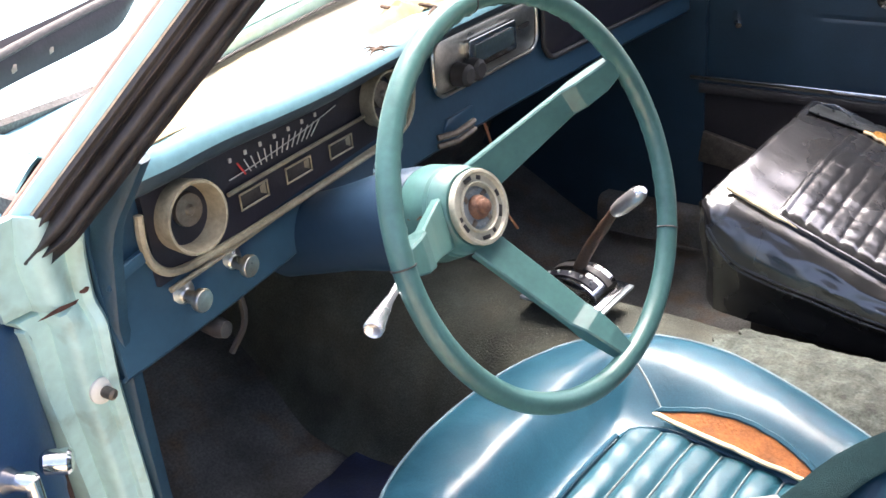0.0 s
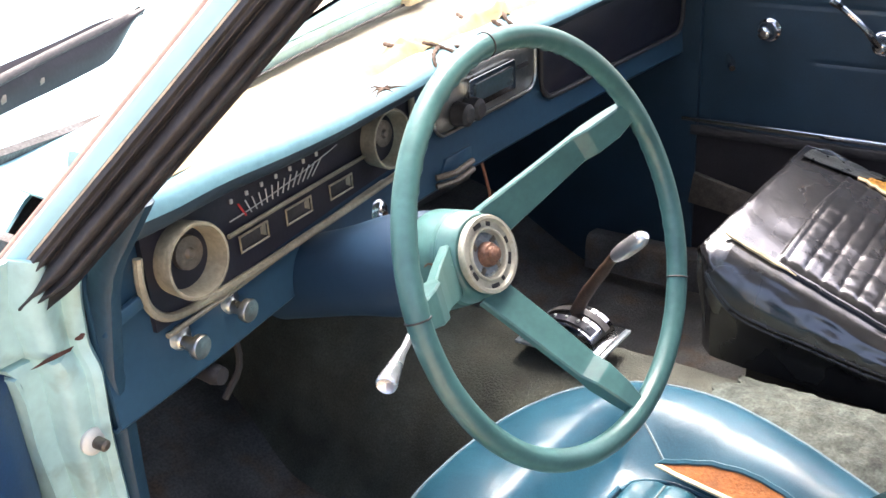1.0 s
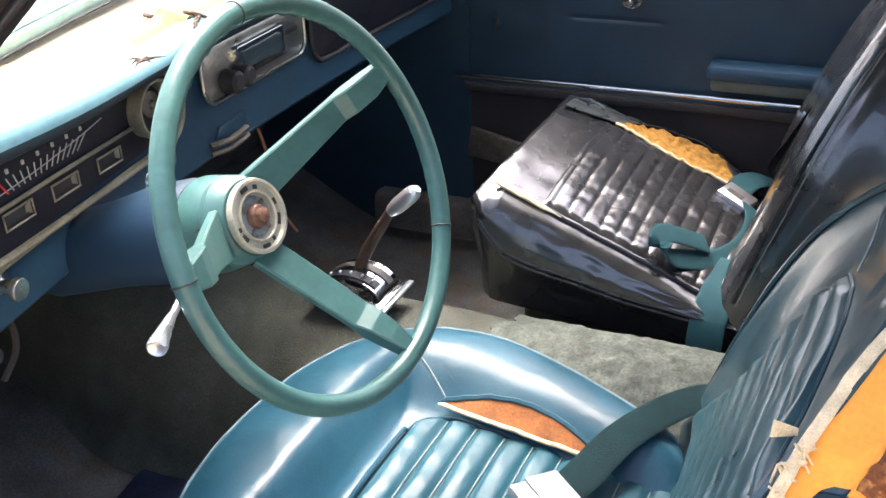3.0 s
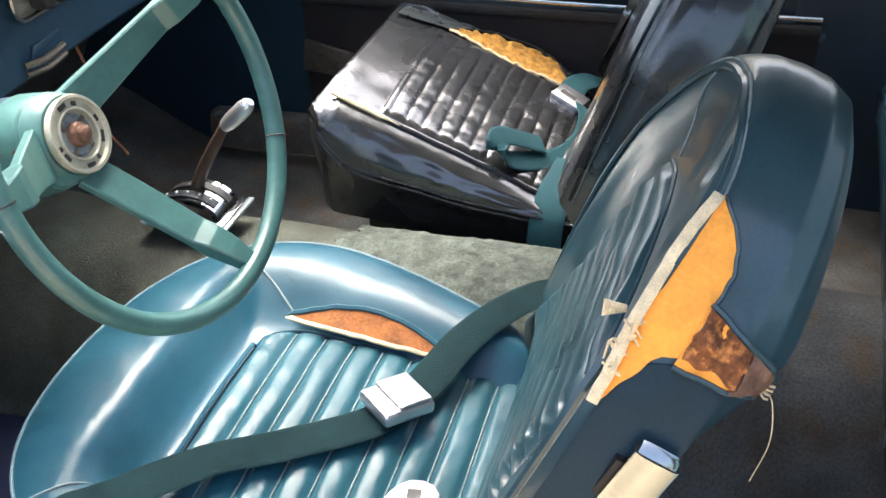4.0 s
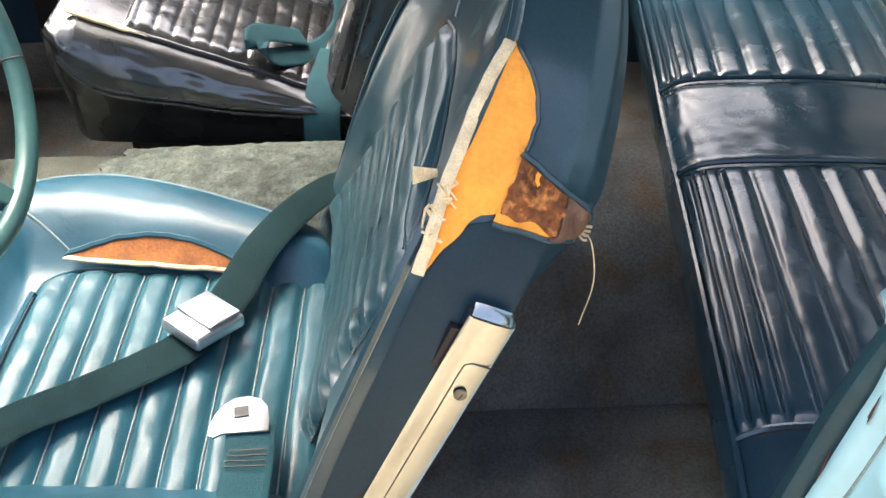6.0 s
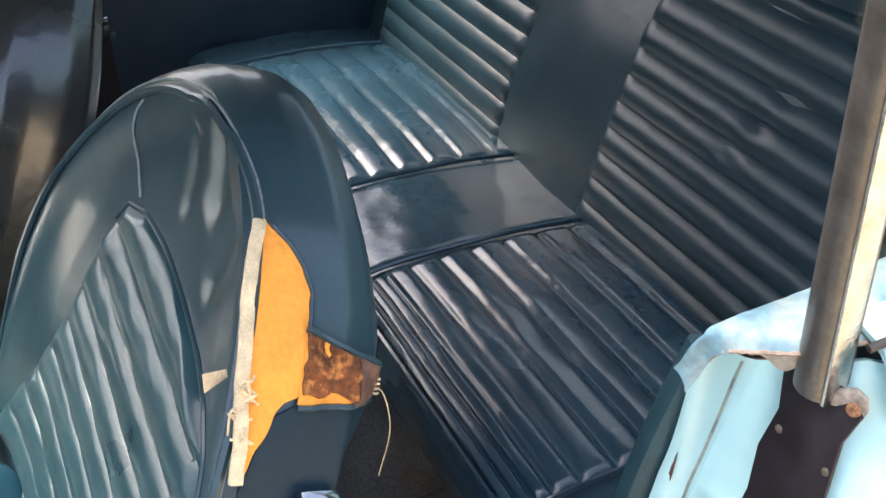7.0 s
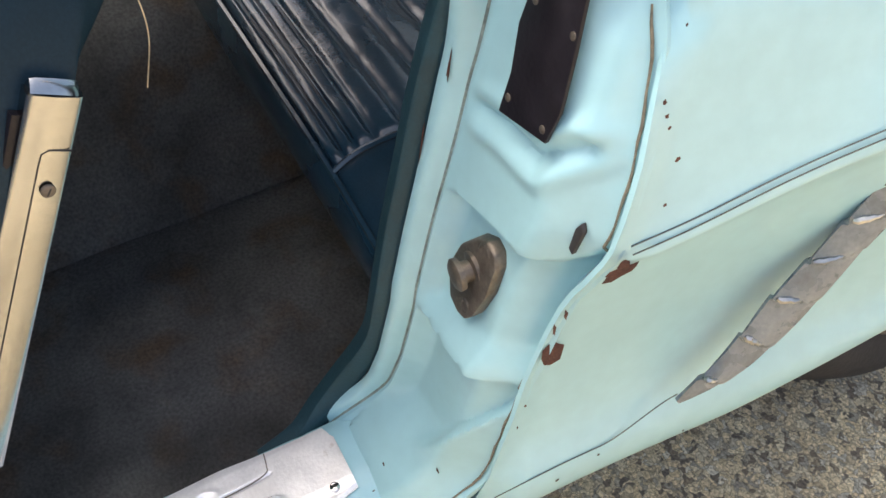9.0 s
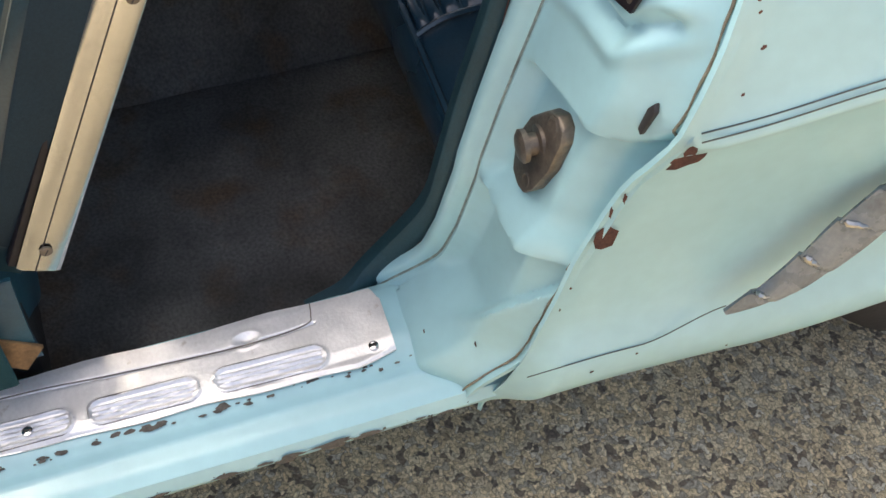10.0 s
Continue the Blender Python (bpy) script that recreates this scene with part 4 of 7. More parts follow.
part("arm", sheet(lambda u, v: ARM[round(23 * u)] + Vector((0, 0.25, 1.0)) * ((2 * v - 1) * 0.024 * (1 - 0.85 * smooth(0.70, 1.0, u)) + 0.010 * smooth(0.70, 1.0, u)) + Vector((0.2, -0.9, 0.2)) * 0.006 * math.sin(math.pi * v), 23, 8, 0.010), BLACK_PAINT, wiper)
part("blade", strip(curve([(-0.60, 1.325, 0.975), (-0.40, 1.365, 0.996), (-0.25, 1.392, 1.010)], 20), (0.1, 0.6, 0.8), 0.012, 0.010), RUBBER, wiper)
for k in range(2):
    part("bolt", lathe((-0.48 + 0.06 * k, 1.352 + 0.011 * k, 0.968 + 0.005 * k), (-0.3, -0.8, 0.5), [(0, 0.010), (0.008, 0.009), (0.010, 0.005)], 8), STEEL, wiper)

# ---- open driver door ----
door = thing("driver_door", (-0.79, 1.02, 0.35), "open driver door with blue vinyl panel and chrome trim", "car door")
DOOR_M = Matrix.Translation((-0.736, 1.022, 0)) @ Matrix.Rotation(radians(-65), 4, "Z")


def door_part(name, bm, material, parent, label=""):
    bmesh.ops.transform(bm, matrix=DOOR_M, verts=bm.verts)
    return part(name, bm, material, parent, label)


def door_inner(u, v):
    y, z = 0.0 - 1.10 * u, 0.36 + 0.515 * v
    x = 0.0 + 0.010 * smooth(0.4, 0.42, v) - 0.012 * smooth(0.94, 1.0, v) - 0.012 * smooth(0.02, 0.0, u)
    x -= 0.004 * ridge(u - 0.10, 0.006) * smooth(0.8, 0.7, v)
    return (x, y, z)


door_part("inner_panel", sheet(door_inner, 60, 50, 0.012), leather("driver_door_vinyl", (0.012, 0.05, 0.125), 0.4, 0.12), door, "blue vinyl inner door panel")
door_part("outer_skin", sheet(lambda u, v: (-0.10 - 0.02 * math.sin(v * 3), -0.0 - 1.12 * u, 0.33 + 0.54 * v), 10, 12, 0.006), PAINT, door, "pale aqua outer door skin")
door_part("hinge_edge", box((-0.05, -0.006, 0.60), (0.10, 0.012, 0.50), None, 0.004), PAINT, door)
door_part("top_rail", tube([(-0.008, -0.02 - 1.08 * k / 10, 0.875) for k in range(11)], 0.014, 10), DOOR_VINYL, door)
door_part("chrome_trim", tube([(0.013, -0.03 - 1.06 * k / 10, 0.788) for k in range(11)], 0.0055, 8), CHROME, door)
door_part("chrome_trim", tube([(0.014, -0.03 - 1.06 * k / 10, 0.64) for k in range(11)], 0.005, 8), CHROME, door)
dh = door_part("window_crank", lathe((0.01, -0.082, 0.742), (1, 0, 0), [(0, 0.016), (0.006, 0.015), (0.02, 0.009), (0.036, 0.009), (0.040, 0.006)], 24), CHROME, door, "chrome window crank")
door_part("crank_arm", tube([(0.045, -0.082, 0.745), (0.047, -0.084, 0.72), (0.046, -0.088, 0.66)], 0.0075, 10), CHROME, dh)
door_part("crank_knob", lathe((0.035, -0.052, 0.738), (1.0, 0.35, -0.1), [(0, 0.008), (0.004, 0.0115), (0.024, 0.012), (0.027, 0.009), (0.0275, 0.004)], 20), CHROME, dh)
part("door_hinge", box((-0.735, 1.030, 0.640), (0.03, 0.04, 0.06), Matrix.Rotation(radians(-30), 4, "Z"), 0.006), RUST, door, "rusty door hinge")

# ---- dashboard ----
dash = thing("dashboard", (0, 1.03, 0.76), "blue painted dashboard with a cracked, sun-bleached pad", "dashboard")


DASH_LINE = curve([(x, y, 0) for x, y in ((-0.70, 0.962), (-0.55, 0.980), (-0.37, 1.010), (-0.175, 1.038), (0.0, 1.048), (0.2, 1.05), (0.45, 1.045), (0.72, 1.03))], 80)


def dash_y(x):
    return float(np.interp(x, [p.x for p in DASH_LINE], [p.y for p in DASH_LINE]))


FACE = [(0.10, 0.772), (0.03, 0.762), (0.0, 0.764), (-0.008, 0.772), (-0.006, 0.80), (-0.002, 0.828), (0.002, 0.90), (0.0, 0.93), (0.02, 0.95)]


def face(u, v):
    x = -0.672 + 1.385 * u
    k = v * (len(FACE) - 1)
    i = min(int(k), len(FACE) - 2)
    f = k - i
    dy, z = (FACE[i][n] * (1 - f) + FACE[i + 1][n] * f for n in (0, 1))
    return (x, dash_y(x) + dy, z)


part("dash_face", sheet(face, 90, 32, 0.004), DASH_BLUE, dash, "blue painted steel dash face")

LIP = curve([(0, y, z) for y, z in ((0.02, 0.934), (-0.03, 0.935), (-0.062, 0.940), (-0.074, 0.952), (-0.070, 0.966), (-0.052, 0.975), (-0.02, 0.979))], 24)


def overhang(x):
    """How far the pad reaches over the dash face: less and less towards the door."""
    return lerp([(-0.645, 0.16), (-0.58, 0.44), (-0.45, 0.70), (-0.30, 0.95), (-0.24, 1.0), (0.72, 1.0)], x)


def lip(v0, v1):
    """Rolled front edge of the pad between two places of its section; it sags over the cluster's outboard end."""
    def fn(u, v):
        x, p = -0.642 + 1.355 * u, LIP[round(23 * (v0 + (v1 - v0) * v))]
        end = smooth(-0.010, 0.020, u)
        sag = 0.006 * smooth(-0.50, -0.64, x)
        return (x, dash_y(x) + 0.02 + (p.y * overhang(x) - 0.02) * end + rough(u * 8, 0, 0, 1, 0.003), 0.930 + (p.z - 0.930) * end - sag + rough(u * 6, v0 + (v1 - v0) * v, 0, 1.2, 0.003))
    return fn


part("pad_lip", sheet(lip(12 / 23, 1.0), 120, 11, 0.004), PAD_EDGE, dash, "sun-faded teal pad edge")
# blue vinyl set darker: the shade below the overhang is in its colour
part("pad_underside", sheet(lip(0.0, 12 / 23), 120, 12, 0.004), LIP_VINYL, dash, "dark blue pad underside with the shade under the edge in its colour")


def pad_far(x):
    """The broken rear edge of the pad skin."""
    y = lerp([(-0.672, 0.985), (-0.46, 1.065), (-0.33, 1.100), (-0.275, 1.105), (-0.255, 1.060), (-0.235, 1.028), (-0.185, 1.038), (-0.155, 1.050), (-0.115, 1.046), (-0.03, 1.050), (0.0, 1.044), (0.11, 1.055), (0.20, 1.062), (0.40, 1.12), (0.713, 1.03)], x)
    return y + 0.006 * noise.noise(Vector((x * 40, 0, 0)))


def pad_top(u, v):
    x = -0.640 + 1.353 * u
    y0 = dash_y(x) - 0.046 * overhang(x)
    y1 = max(y0 + 0.012, pad_far(x))
    y = y0 + (y1 - y0) * v
    z = 0.9785 - 0.004 * smooth(0.3, 0.0, v) + 0.010 * math.sin(math.pi * min(1, v * 1.1)) - 0.008 * v * v + rough(x, y, 0, 9, 0.005) + rough(x, y, 5, 28, 0.0015)
    z += 0.007 * smooth(0.9, 1.0, v) * smooth(-0.28, -0.20, x) * (0.3 + noise.noise(Vector((x * 16, 2, 0))))
    # lifted edges of the splits
    for ax, ay, bx, by in ((-0.163, 1.041, -0.168, 1.011), (-0.152, 1.013, -0.119, 0.993), (0.006, 1.051, -0.004, 1.021), (0.02, 1.019, 0.065, 1.022), (0.065, 1.022, 0.036, 0.985)):
        d, t = seg_distance(x, y, ax, ay, bx, by)
        z += 0.006 * ridge(d - 0.006, 0.006)
    z -= 0.006 * ridge(math.hypot(x + 0.303, (y - 0.932) * 1.2), 0.007) + 0.012 * smooth(0.04, 0.0, u)
    return (x, y, z)


part("pad_skin", sheet(pad_top, 260, 50, 0.003), PAD, dash, "bleached cream dash pad skin, split and curling")
part("pad_board", sheet(lambda u, v: (-0.66 + 1.36 * u, dash_y(-0.66 + 1.36 * u) + 0.01 + (base_y(-0.66 + 1.36 * u) - dash_y(-0.66 + 1.36 * u)) * v, 0.968 + 0.001 * math.sin(v * 60)), 40, 30, 0.006), DASH_BASE, dash, "grey board bared under the pad")
crack_at = Vector((-0.303, 0.932, 0.983))
for k, a in enumerate((0.2, 1.5, 2.6, 3.5, 4.6, 5.5)):
    l = 0.030 if k % 2 else 0.018
    part("crack", tube([crack_at, crack_at + Vector((l * 0.5 * math.cos(a), l * 0.4 * math.sin(a), 0.001)), crack_at + Vector((l * math.cos(a + 0.15), l * 0.7 * math.sin(a + 0.15), -0.002))], 0.0018, 5, taper=[1.2, 0.7, 0.1]), DARK_SPLIT, dash)
SPLITS = [[(-0.163, 1.041, 0.988), (-0.176, 1.017, 0.990), (-0.168, 1.011, 0.986)], [(-0.152, 1.011, 0.985), (-0.131, 1.003, 0.984), (-0.119, 0.991, 0.979), (-0.104, 0.974, 0.968)],
          [(-0.121, 0.990, 0.979), (-0.147, 0.979, 0.977), (-0.161, 0.967, 0.966)], [(0.006, 1.051, 0.988), (-0.012, 1.027, 0.987), (-0.004, 1.021, 0.986)],
          [(0.02, 1.019, 0.987), (0.051, 1.027, 0.987), (0.065, 1.022, 0.985), (0.038, 0.994, 0.978), (0.036, 0.977, 0.966)], [(0.017, 1.003, 0.980), (0.014, 0.985, 0.974), (0.019, 0.979, 0.969)],
          [(-0.097, 0.985, 0.975), (-0.078, 0.977, 0.969), (-0.051, 0.978, 0.969)]]
for rows in SPLITS:
    part("skin_split", tube(curve(rows, 20), 0.0020, 6, taper=[0.3] + [1.0 + 0.7 * math.sin(k * 0.9) ** 2 for k in range(18)] + [0.3], flat=0.7), DARK_SPLIT, dash, "dark curled edge of a split")


# instrument cluster
def on_dash(x, z, out=0.0):
    return Vector((x, dash_y(x) - out, z))


CL, CR, CB, CT = -0.610, -0.130, 0.836, 0.934
part("cluster_face", sheet(lambda u, v: on_dash(CL + (CR - CL) * u, CB + (CT - CB) * v, 0.006), 40, 6, 0.006), DASH_BLACK, dash, "black instrument cluster face")
bezel = [(-0.619, 0.915), (-0.6215, 0.890), (-0.617, 0.867), (-0.603, 0.850), (-0.582, 0.842), (-0.545, 0.838), (-0.49, 0.8345), (-0.42, 0.831), (-0.30, 0.827), (-0.20, 0.826), (-0.158, 0.830), (-0.138, 0.845), (-0.130, 0.868), (-0.128, 0.900), (-0.128, 0.922)]
part("cluster_bezel", tube(curve([on_dash(x, z, 0.010) for x, z in bezel], 80), 0.0045, 8), AGED_TRIM, dash, "aged silver cluster bezel")
part("middle_rail", tube([on_dash(-0.50 + 0.27 * k / 20, 0.884 - 0.010 * k / 20, 0.010) for k in range(21)], 0.0025, 6), AGED_TRIM, dash)


def pod(x, z=0.888):
    g = part("gauge_pod", lathe(on_dash(x, z, 0.004), (0.0, -1, 0.06), [(0, 0.034), (0.026, 0.0365), (0.029, 0.0355), (0.029, 0.033), (0.006, 0.029), (0.004, 0.0)], 40), AGED_TRIM, dash, "empty gauge pod with an aged rim")
    part("gauge_boss", lathe(on_dash(x + 0.004, z + 0.004, 0.006), (0, -1, 0.06), [(0, 0.017), (0.010, 0.016), (0.011, 0.006), (0.014, 0.004)], 24), STEEL, g)
    part("dial", lathe(on_dash(x, z, 0.0095), (0, -1, 0.06), [(0, 0.029), (0.001, 0.029)], 32), DASH_BLACK, g)


pod(-0.566, 0.892), pod(-0.207, 0.886)
for x, z in ((-0.459, 0.8660), (-0.378, 0.8615), (-0.293, 0.8560)):
    ring = [on_dash(x + a, z + b - 0.05 * a, 0.0085) for a, b in ((-0.0235, -0.0085), (0.0235, -0.0085), (0.0235, 0.0085), (-0.0235, 0.0085))]
    w = part("warning_window", tube([ring[0].lerp(ring[1], 0.5), ring[1], ring[2], ring[3], ring[0]], 0.0014, 5, True), AGED_TRIM, dash)
    part("window_well", plate([on_dash(x + a, z + b - 0.05 * a, 0.0070) for a, b in ((-0.0215, -0.0070), (0.0215, -0.0070), (0.0215, 0.0070), (-0.0215, 0.0070))], (0, 0.002, 0), 0.0005), RUBBER, w)
    part("window_side", plate([on_dash(x + a, z + b - 0.05 * a, 0.0074) for a, b in ((0.012, -0.002), (0.0215, -0.0068), (0.0215, 0.0068), (0.012, 0.005))], (0, 0.001, 0), 0.0002), AGED_TRIM, w)
for k in range(14):
    f = k / 13
    x, lean_x = -0.466 + 0.120 * f, -0.010 + 0.030 * f
    part("speed_mark", tube([on_dash(x, 0.8925 - 0.004 * f, 0.0075), on_dash(x + lean_x, 0.908 - 0.006 * f, 0.0075)], 0.0008 if k != 0 else 0.0012, 5), RED_MARK if k == 0 else WHITE_MARK, dash)
    if k % 2 == 0:
        part("numeral_bar", box(on_dash(x + lean_x * 1.5 - 0.006, 0.9155 - 0.006 * f, 0.0085), (0.0030, 0.002, 0.0046), None, 0), WHITE_MARK, dash)
part("scale_arc", tube([on_dash(-0.492 + 0.20 * k / 16, 0.896 - 0.004 * k / 16 + 0.014 * (k / 16) ** 2, 0.0075) for k in range(17)], 0.0007, 5), WHITE_MARK, dash)

# switches under the cluster
for x in (-0.582, -0.508):
    kn = part("pull_knob", lathe(on_dash(x, 0.812, 0.0), (0.12, -1, -0.05), [(-0.01, 0.0165), (0.002, 0.0165), (0.004, 0.0145), (0.0055, 0.009), (0.008, 0.0068), (0.020, 0.0068), (0.022, 0.0112), (0.028, 0.0122), (0.030, 0.0112), (0.0292, 0.0085), (0.0285, 0.0)], 28), DULL_CHROME, dash, "chrome pull knob")
part("ignition_bezel", lathe(on_dash(-0.216, 0.790, 0.0), (0, -1, -0.05), [(-0.01, 0.019), (0.005, 0.019), (0.010, 0.015), (0.012, 0.008), (0.016, 0.006)], 24), CHROME, dash, "chrome ignition lock bezel")
part("switch_hole", lathe(on_dash(-0.115, 0.800, 0.0), (0, -1, 0), [(-0.01, 0.016), (0.003, 0.016), (0.004, 0.012), (0.001, 0.011)], 24), DASH_BLACK, dash)
part("heater_panel", plate([on_dash(-0.075, 0.776, 0.010), on_dash(0.01, 0.776, 0.010), on_dash(0.01, 0.806, 0.010), on_dash(-0.055, 0.806, 0.010)], (0, 0.006, 0), 0.002), DASH_BLUE, dash)
for dz in (0.0, 0.012):
    part("heater_lever", tube([on_dash(-0.085, 0.778 + dz, 0.012), on_dash(-0.06, 0.780 + dz, 0.028), on_dash(-0.02, 0.784 + dz, 0.030)], 0.0045, 8), STEEL, dash)
part("dash_corner", plate([on_dash(-0.670, 0.862, 0.011), on_dash(-0.620, 0.870, 0.011), on_dash(-0.622, 0.882, 0.011), on_dash(-0.665, 0.876, 0.011)], (0, 0.008, 0), 0.002), DASH_BLUE, dash)
part("dash_seam", tube([on_dash(-0.60 + 0.40 * k / 12, 0.828, 0.008) for k in range(13)], 0.003, 6), AGED_TRIM, dash)

# radio and glove box
def rounded(x0, x1, z0, z1, r, out, n=6):
    pts = []
    for cx, cz, a0 in ((x1 - r, z0 + r, -90), (x1 - r, z1 - r, 0), (x0 + r, z1 - r, 90), (x0 + r, z0 + r, 180)):
        for k in range(n + 1):
            a = radians(a0 + 90 * k / n)
            pts.append(on_dash(cx + r * math.cos(a), cz + r * math.sin(a), out))
    return pts


radio = part("radio_surround", plate(rounded(-0.075, 0.185, 0.843, 0.915, 0.022, 0.010), (0, 0.008, 0), 0.002), DULL_CHROME, dash, "aged silver radio surround")
part("radio_rim", tube(rounded(-0.078, 0.188, 0.840, 0.918, 0.024, 0.010), 0.003, 6, True), DULL_CHROME, dash)
part("radio_body", plate(rounded(-0.005, 0.118, 0.858, 0.902, 0.005, 0.020), (0, 0.012, 0), 0.002), CHROME, radio, "chrome car radio")
part("radio_dial", plate(rounded(0.008, 0.108, 0.868, 0.893, 0.003, 0.0225), (0, 0.004, 0), 0.001), mat("radio_dial_glass", (0.06, 0.09, 0.10), 0.2, 0, 0.3), radio)
for x in (-0.028, 0.0):
    part("radio_knob", lathe(on_dash(x, 0.862, 0.012), (0, -1, 0), [(0, 0.017), (0.020, 0.015), (0.024, 0.010)], 20), RUBBER, radio)
part("vent_slot", plate(rounded(0.135, 0.165, 0.880, 0.886, 0.002, 0.0125), (0, 0.002, 0), 0), RUBBER, radio)
glove = part("glove_box_lid", plate(rounded(0.212, 0.690, 0.815, 0.925, 0.03, 0.006), (0, 0.006, 0), 0.002), DASH_BLACK, dash, "dark glove box lid")
part("glove_box_rim", tube(rounded(0.208, 0.694, 0.812, 0.927, 0.032, 0.009), 0.0045, 8, True), RUBBER, glove)
part("glove_box_latch", box(on_dash(0.60, 0.905, 0.014), (0.012, 0.014, 0.03), None, 0.003), CHROME, glove)
part("loose_wire", tube(curve([(0.05, 1.06, 0.80), (0.07, 1.05, 0.70), (0.06, 1.04, 0.64), (0.09, 1.03, 0.58)], 14), 0.0025, 6), BROWN_PLASTIC, dash)
for x, l in ((-0.485, 0.11),):
    part("hanging_cable", tube(curve([(x, 1.02, 0.79), (x + 0.01, 1.02, 0.72), (x - 0.01, 1.03, 0.79 - l)], 10), 0.004, 6), RUBBER, dash)
part("fuse_knob", lathe((-0.545, 1.0, 0.752), (0.1, -1, 0), [(0, 0.008), (0.02, 0.011), (0.03, 0.009)], 14), RUBBER, dash)

# ---- steering wheel and column ----
steer = thing("steering_wheel", (-0.368, 0.80, 0.85), "teal plastic three-spoke steering wheel with its horn pad missing", "steering wheel")
WC = Vector((-0.366, 0.690, 0.883))
WU = Vector((0.9965, -0.083, 0)).normalized()
WN = Vector((-0.081, -0.936, 0.342)).normalized()
WV = WN.cross(WU).normalized()
WR = 0.192


def on_wheel(r, deg, out=0.0):
    a = radians(deg)
    return WC + WU * (r * math.cos(a)) + WV * (r * math.sin(a)) + WN * out


def rim_bm():
    bm = bmesh.new()
    rings = []
    n = 180
    for i in range(n):
        deg = 360 * i / n
        grip = 1 + (0.17 * max(0, math.sin(deg * 0.36 * math.pi)) if (-25 < ((deg + 180) % 360) - 180 < 85 or 95 < deg < 175) else 0)
        c = on_wheel(WR, deg)
        o = (c - WC).normalized()
        ring = []
        for k in range(14):
            a = 2 * math.pi * k / 14
            inner = grip if math.cos(a) < 0.2 else 1
            ring.append(bm.verts.new(c + o * (0.0106 * math.cos(a) * inner) + WN * (0.0106 * math.sin(a))))
        rings.append(ring)
    for i in range(n):
        p, q = rings[i], rings[(i + 1) % n]
        for k in range(14):
            bm.faces.new((p[k], q[k], q[(k + 1) % 14], p[(k + 1) % 14]))
    return bm


rim_ob = part("rim", rim_bm(), WHEEL_TEAL, steer)
for deg in (94, 177, 329):
    part("rim_seam", tube([on_wheel(WR, deg) + ((on_wheel(WR, deg) - WC).normalized() * math.cos(a) + WN * math.sin(a)) * 0.0109 for a in (2 * math.pi * k / 16 for k in range(16))], 0.0009, 4, True), RUBBER, rim_ob)


def spoke(stations):
    """A flat pressed bar with sharp edges from the sunken hub to the rim. A station is along, up and out of the wheel's plane, half its
    width, and its thickness; the last third carries a raised shoulder."""
    pts = [WC + WU * a + WV * b + WN * c for a, b, c, _, _ in stations]
    way = (pts[-1] - pts[0]).normalized()
    face = (WN - way * WN.dot(way)).normalized()
    t = face.cross(way)
    bm = bmesh.new()
    rings = []
    n = 60
    for i in range(n + 1):
        k = i / n * (len(stations) - 1)
        m = min(int(k), len(stations) - 2)
        f = k - m
        c = pts[m].lerp(pts[m + 1], f)
        h, th = (stations[m][q] * (1 - f) + stations[m + 1][q] * f for q in (3, 4))
        b = 0.0016
        prof = [(h - b, th), (h, th - b), (h, b - th), (h - b, -th), (b - h, -th), (-h, b - th), (-h, th - b), (b - h, th)]
        rings.append([bm.verts.new(c + t * x + face * y) for x, y in prof])
    for p, q in zip(rings, rings[1:]):
        for k in range(8):
            bm.faces.new((p[k], p[(k + 1) % 8], q[(k + 1) % 8], q[k]))
    bm.faces.new(rings[0][::-1]), bm.faces.new(rings[-1])
    return bm


SPOKES = (((0.012, 0.023, -0.096, 0.0205, 0.005), (0.060, 0.041, -0.070, 0.0180, 0.005), (0.118, 0.0625, -0.040, 0.0150, 0.005), (0.130, 0.0665, -0.031, 0.0148, 0.0095), (0.152, 0.0735, -0.017, 0.0140, 0.0095), (0.172, 0.083, -0.002, 0.0100, 0.007)),
          ((-0.008, -0.035, -0.094, 0.0190, 0.005), (0.008, -0.085, -0.062, 0.0180, 0.005), (0.0235, -0.132, -0.034, 0.0165, 0.005), (0.0275, -0.145, -0.025, 0.0150, 0.0095), (0.034, -0.164, -0.013, 0.0125, 0.009), (0.0420, -0.186, -0.002, 0.0085, 0.007)),
          ((-0.048, 0.001, -0.096, 0.0260, 0.005), (-0.100, 0.004, -0.060, 0.0200, 0.005), (-0.134, 0.006, -0.034, 0.0170, 0.005), (-0.146, 0.007, -0.025, 0.0168, 0.0095), (-0.164, 0.008, -0.013, 0.0155, 0.009), (-0.190, 0.010, -0.001, 0.0110, 0.007)))
for stations in SPOKES:
    part("spoke", spoke(stations), WHEEL_TEAL, steer)
HUB = WC - WN * 0.088 - WU * 0.008 + WV * 0.002
shell = part("hub_shell", lathe(HUB + WN * 0.001, -WN, [(0.0, 0.039), (0.003, 0.0425), (0.020, 0.046), (0.022, 0.0445), (0.024, 0.0445), (0.026, 0.047), (0.052, 0.051), (0.058, 0.050), (0.060, 0.047), (0.064, 0.047)], 56), WHEEL_TEAL, steer, "teal hub shell")
cracks = [HUB + (WU * math.cos(radians(168)) + WV * math.sin(radians(168))) * (0.0435 + 0.115 * d) - WN * d + WV * 0.002 * math.sin(d * 300) for d in (0.004, 0.012, 0.019, 0.028, 0.036, 0.045)]
part("crack", tube(cracks, 0.0013, 5), mat("grimy_crack", (0.10, 0.055, 0.03), 0.9, 0, 0.4, 60, 300, 0.3), shell, "brown crack in the hub")
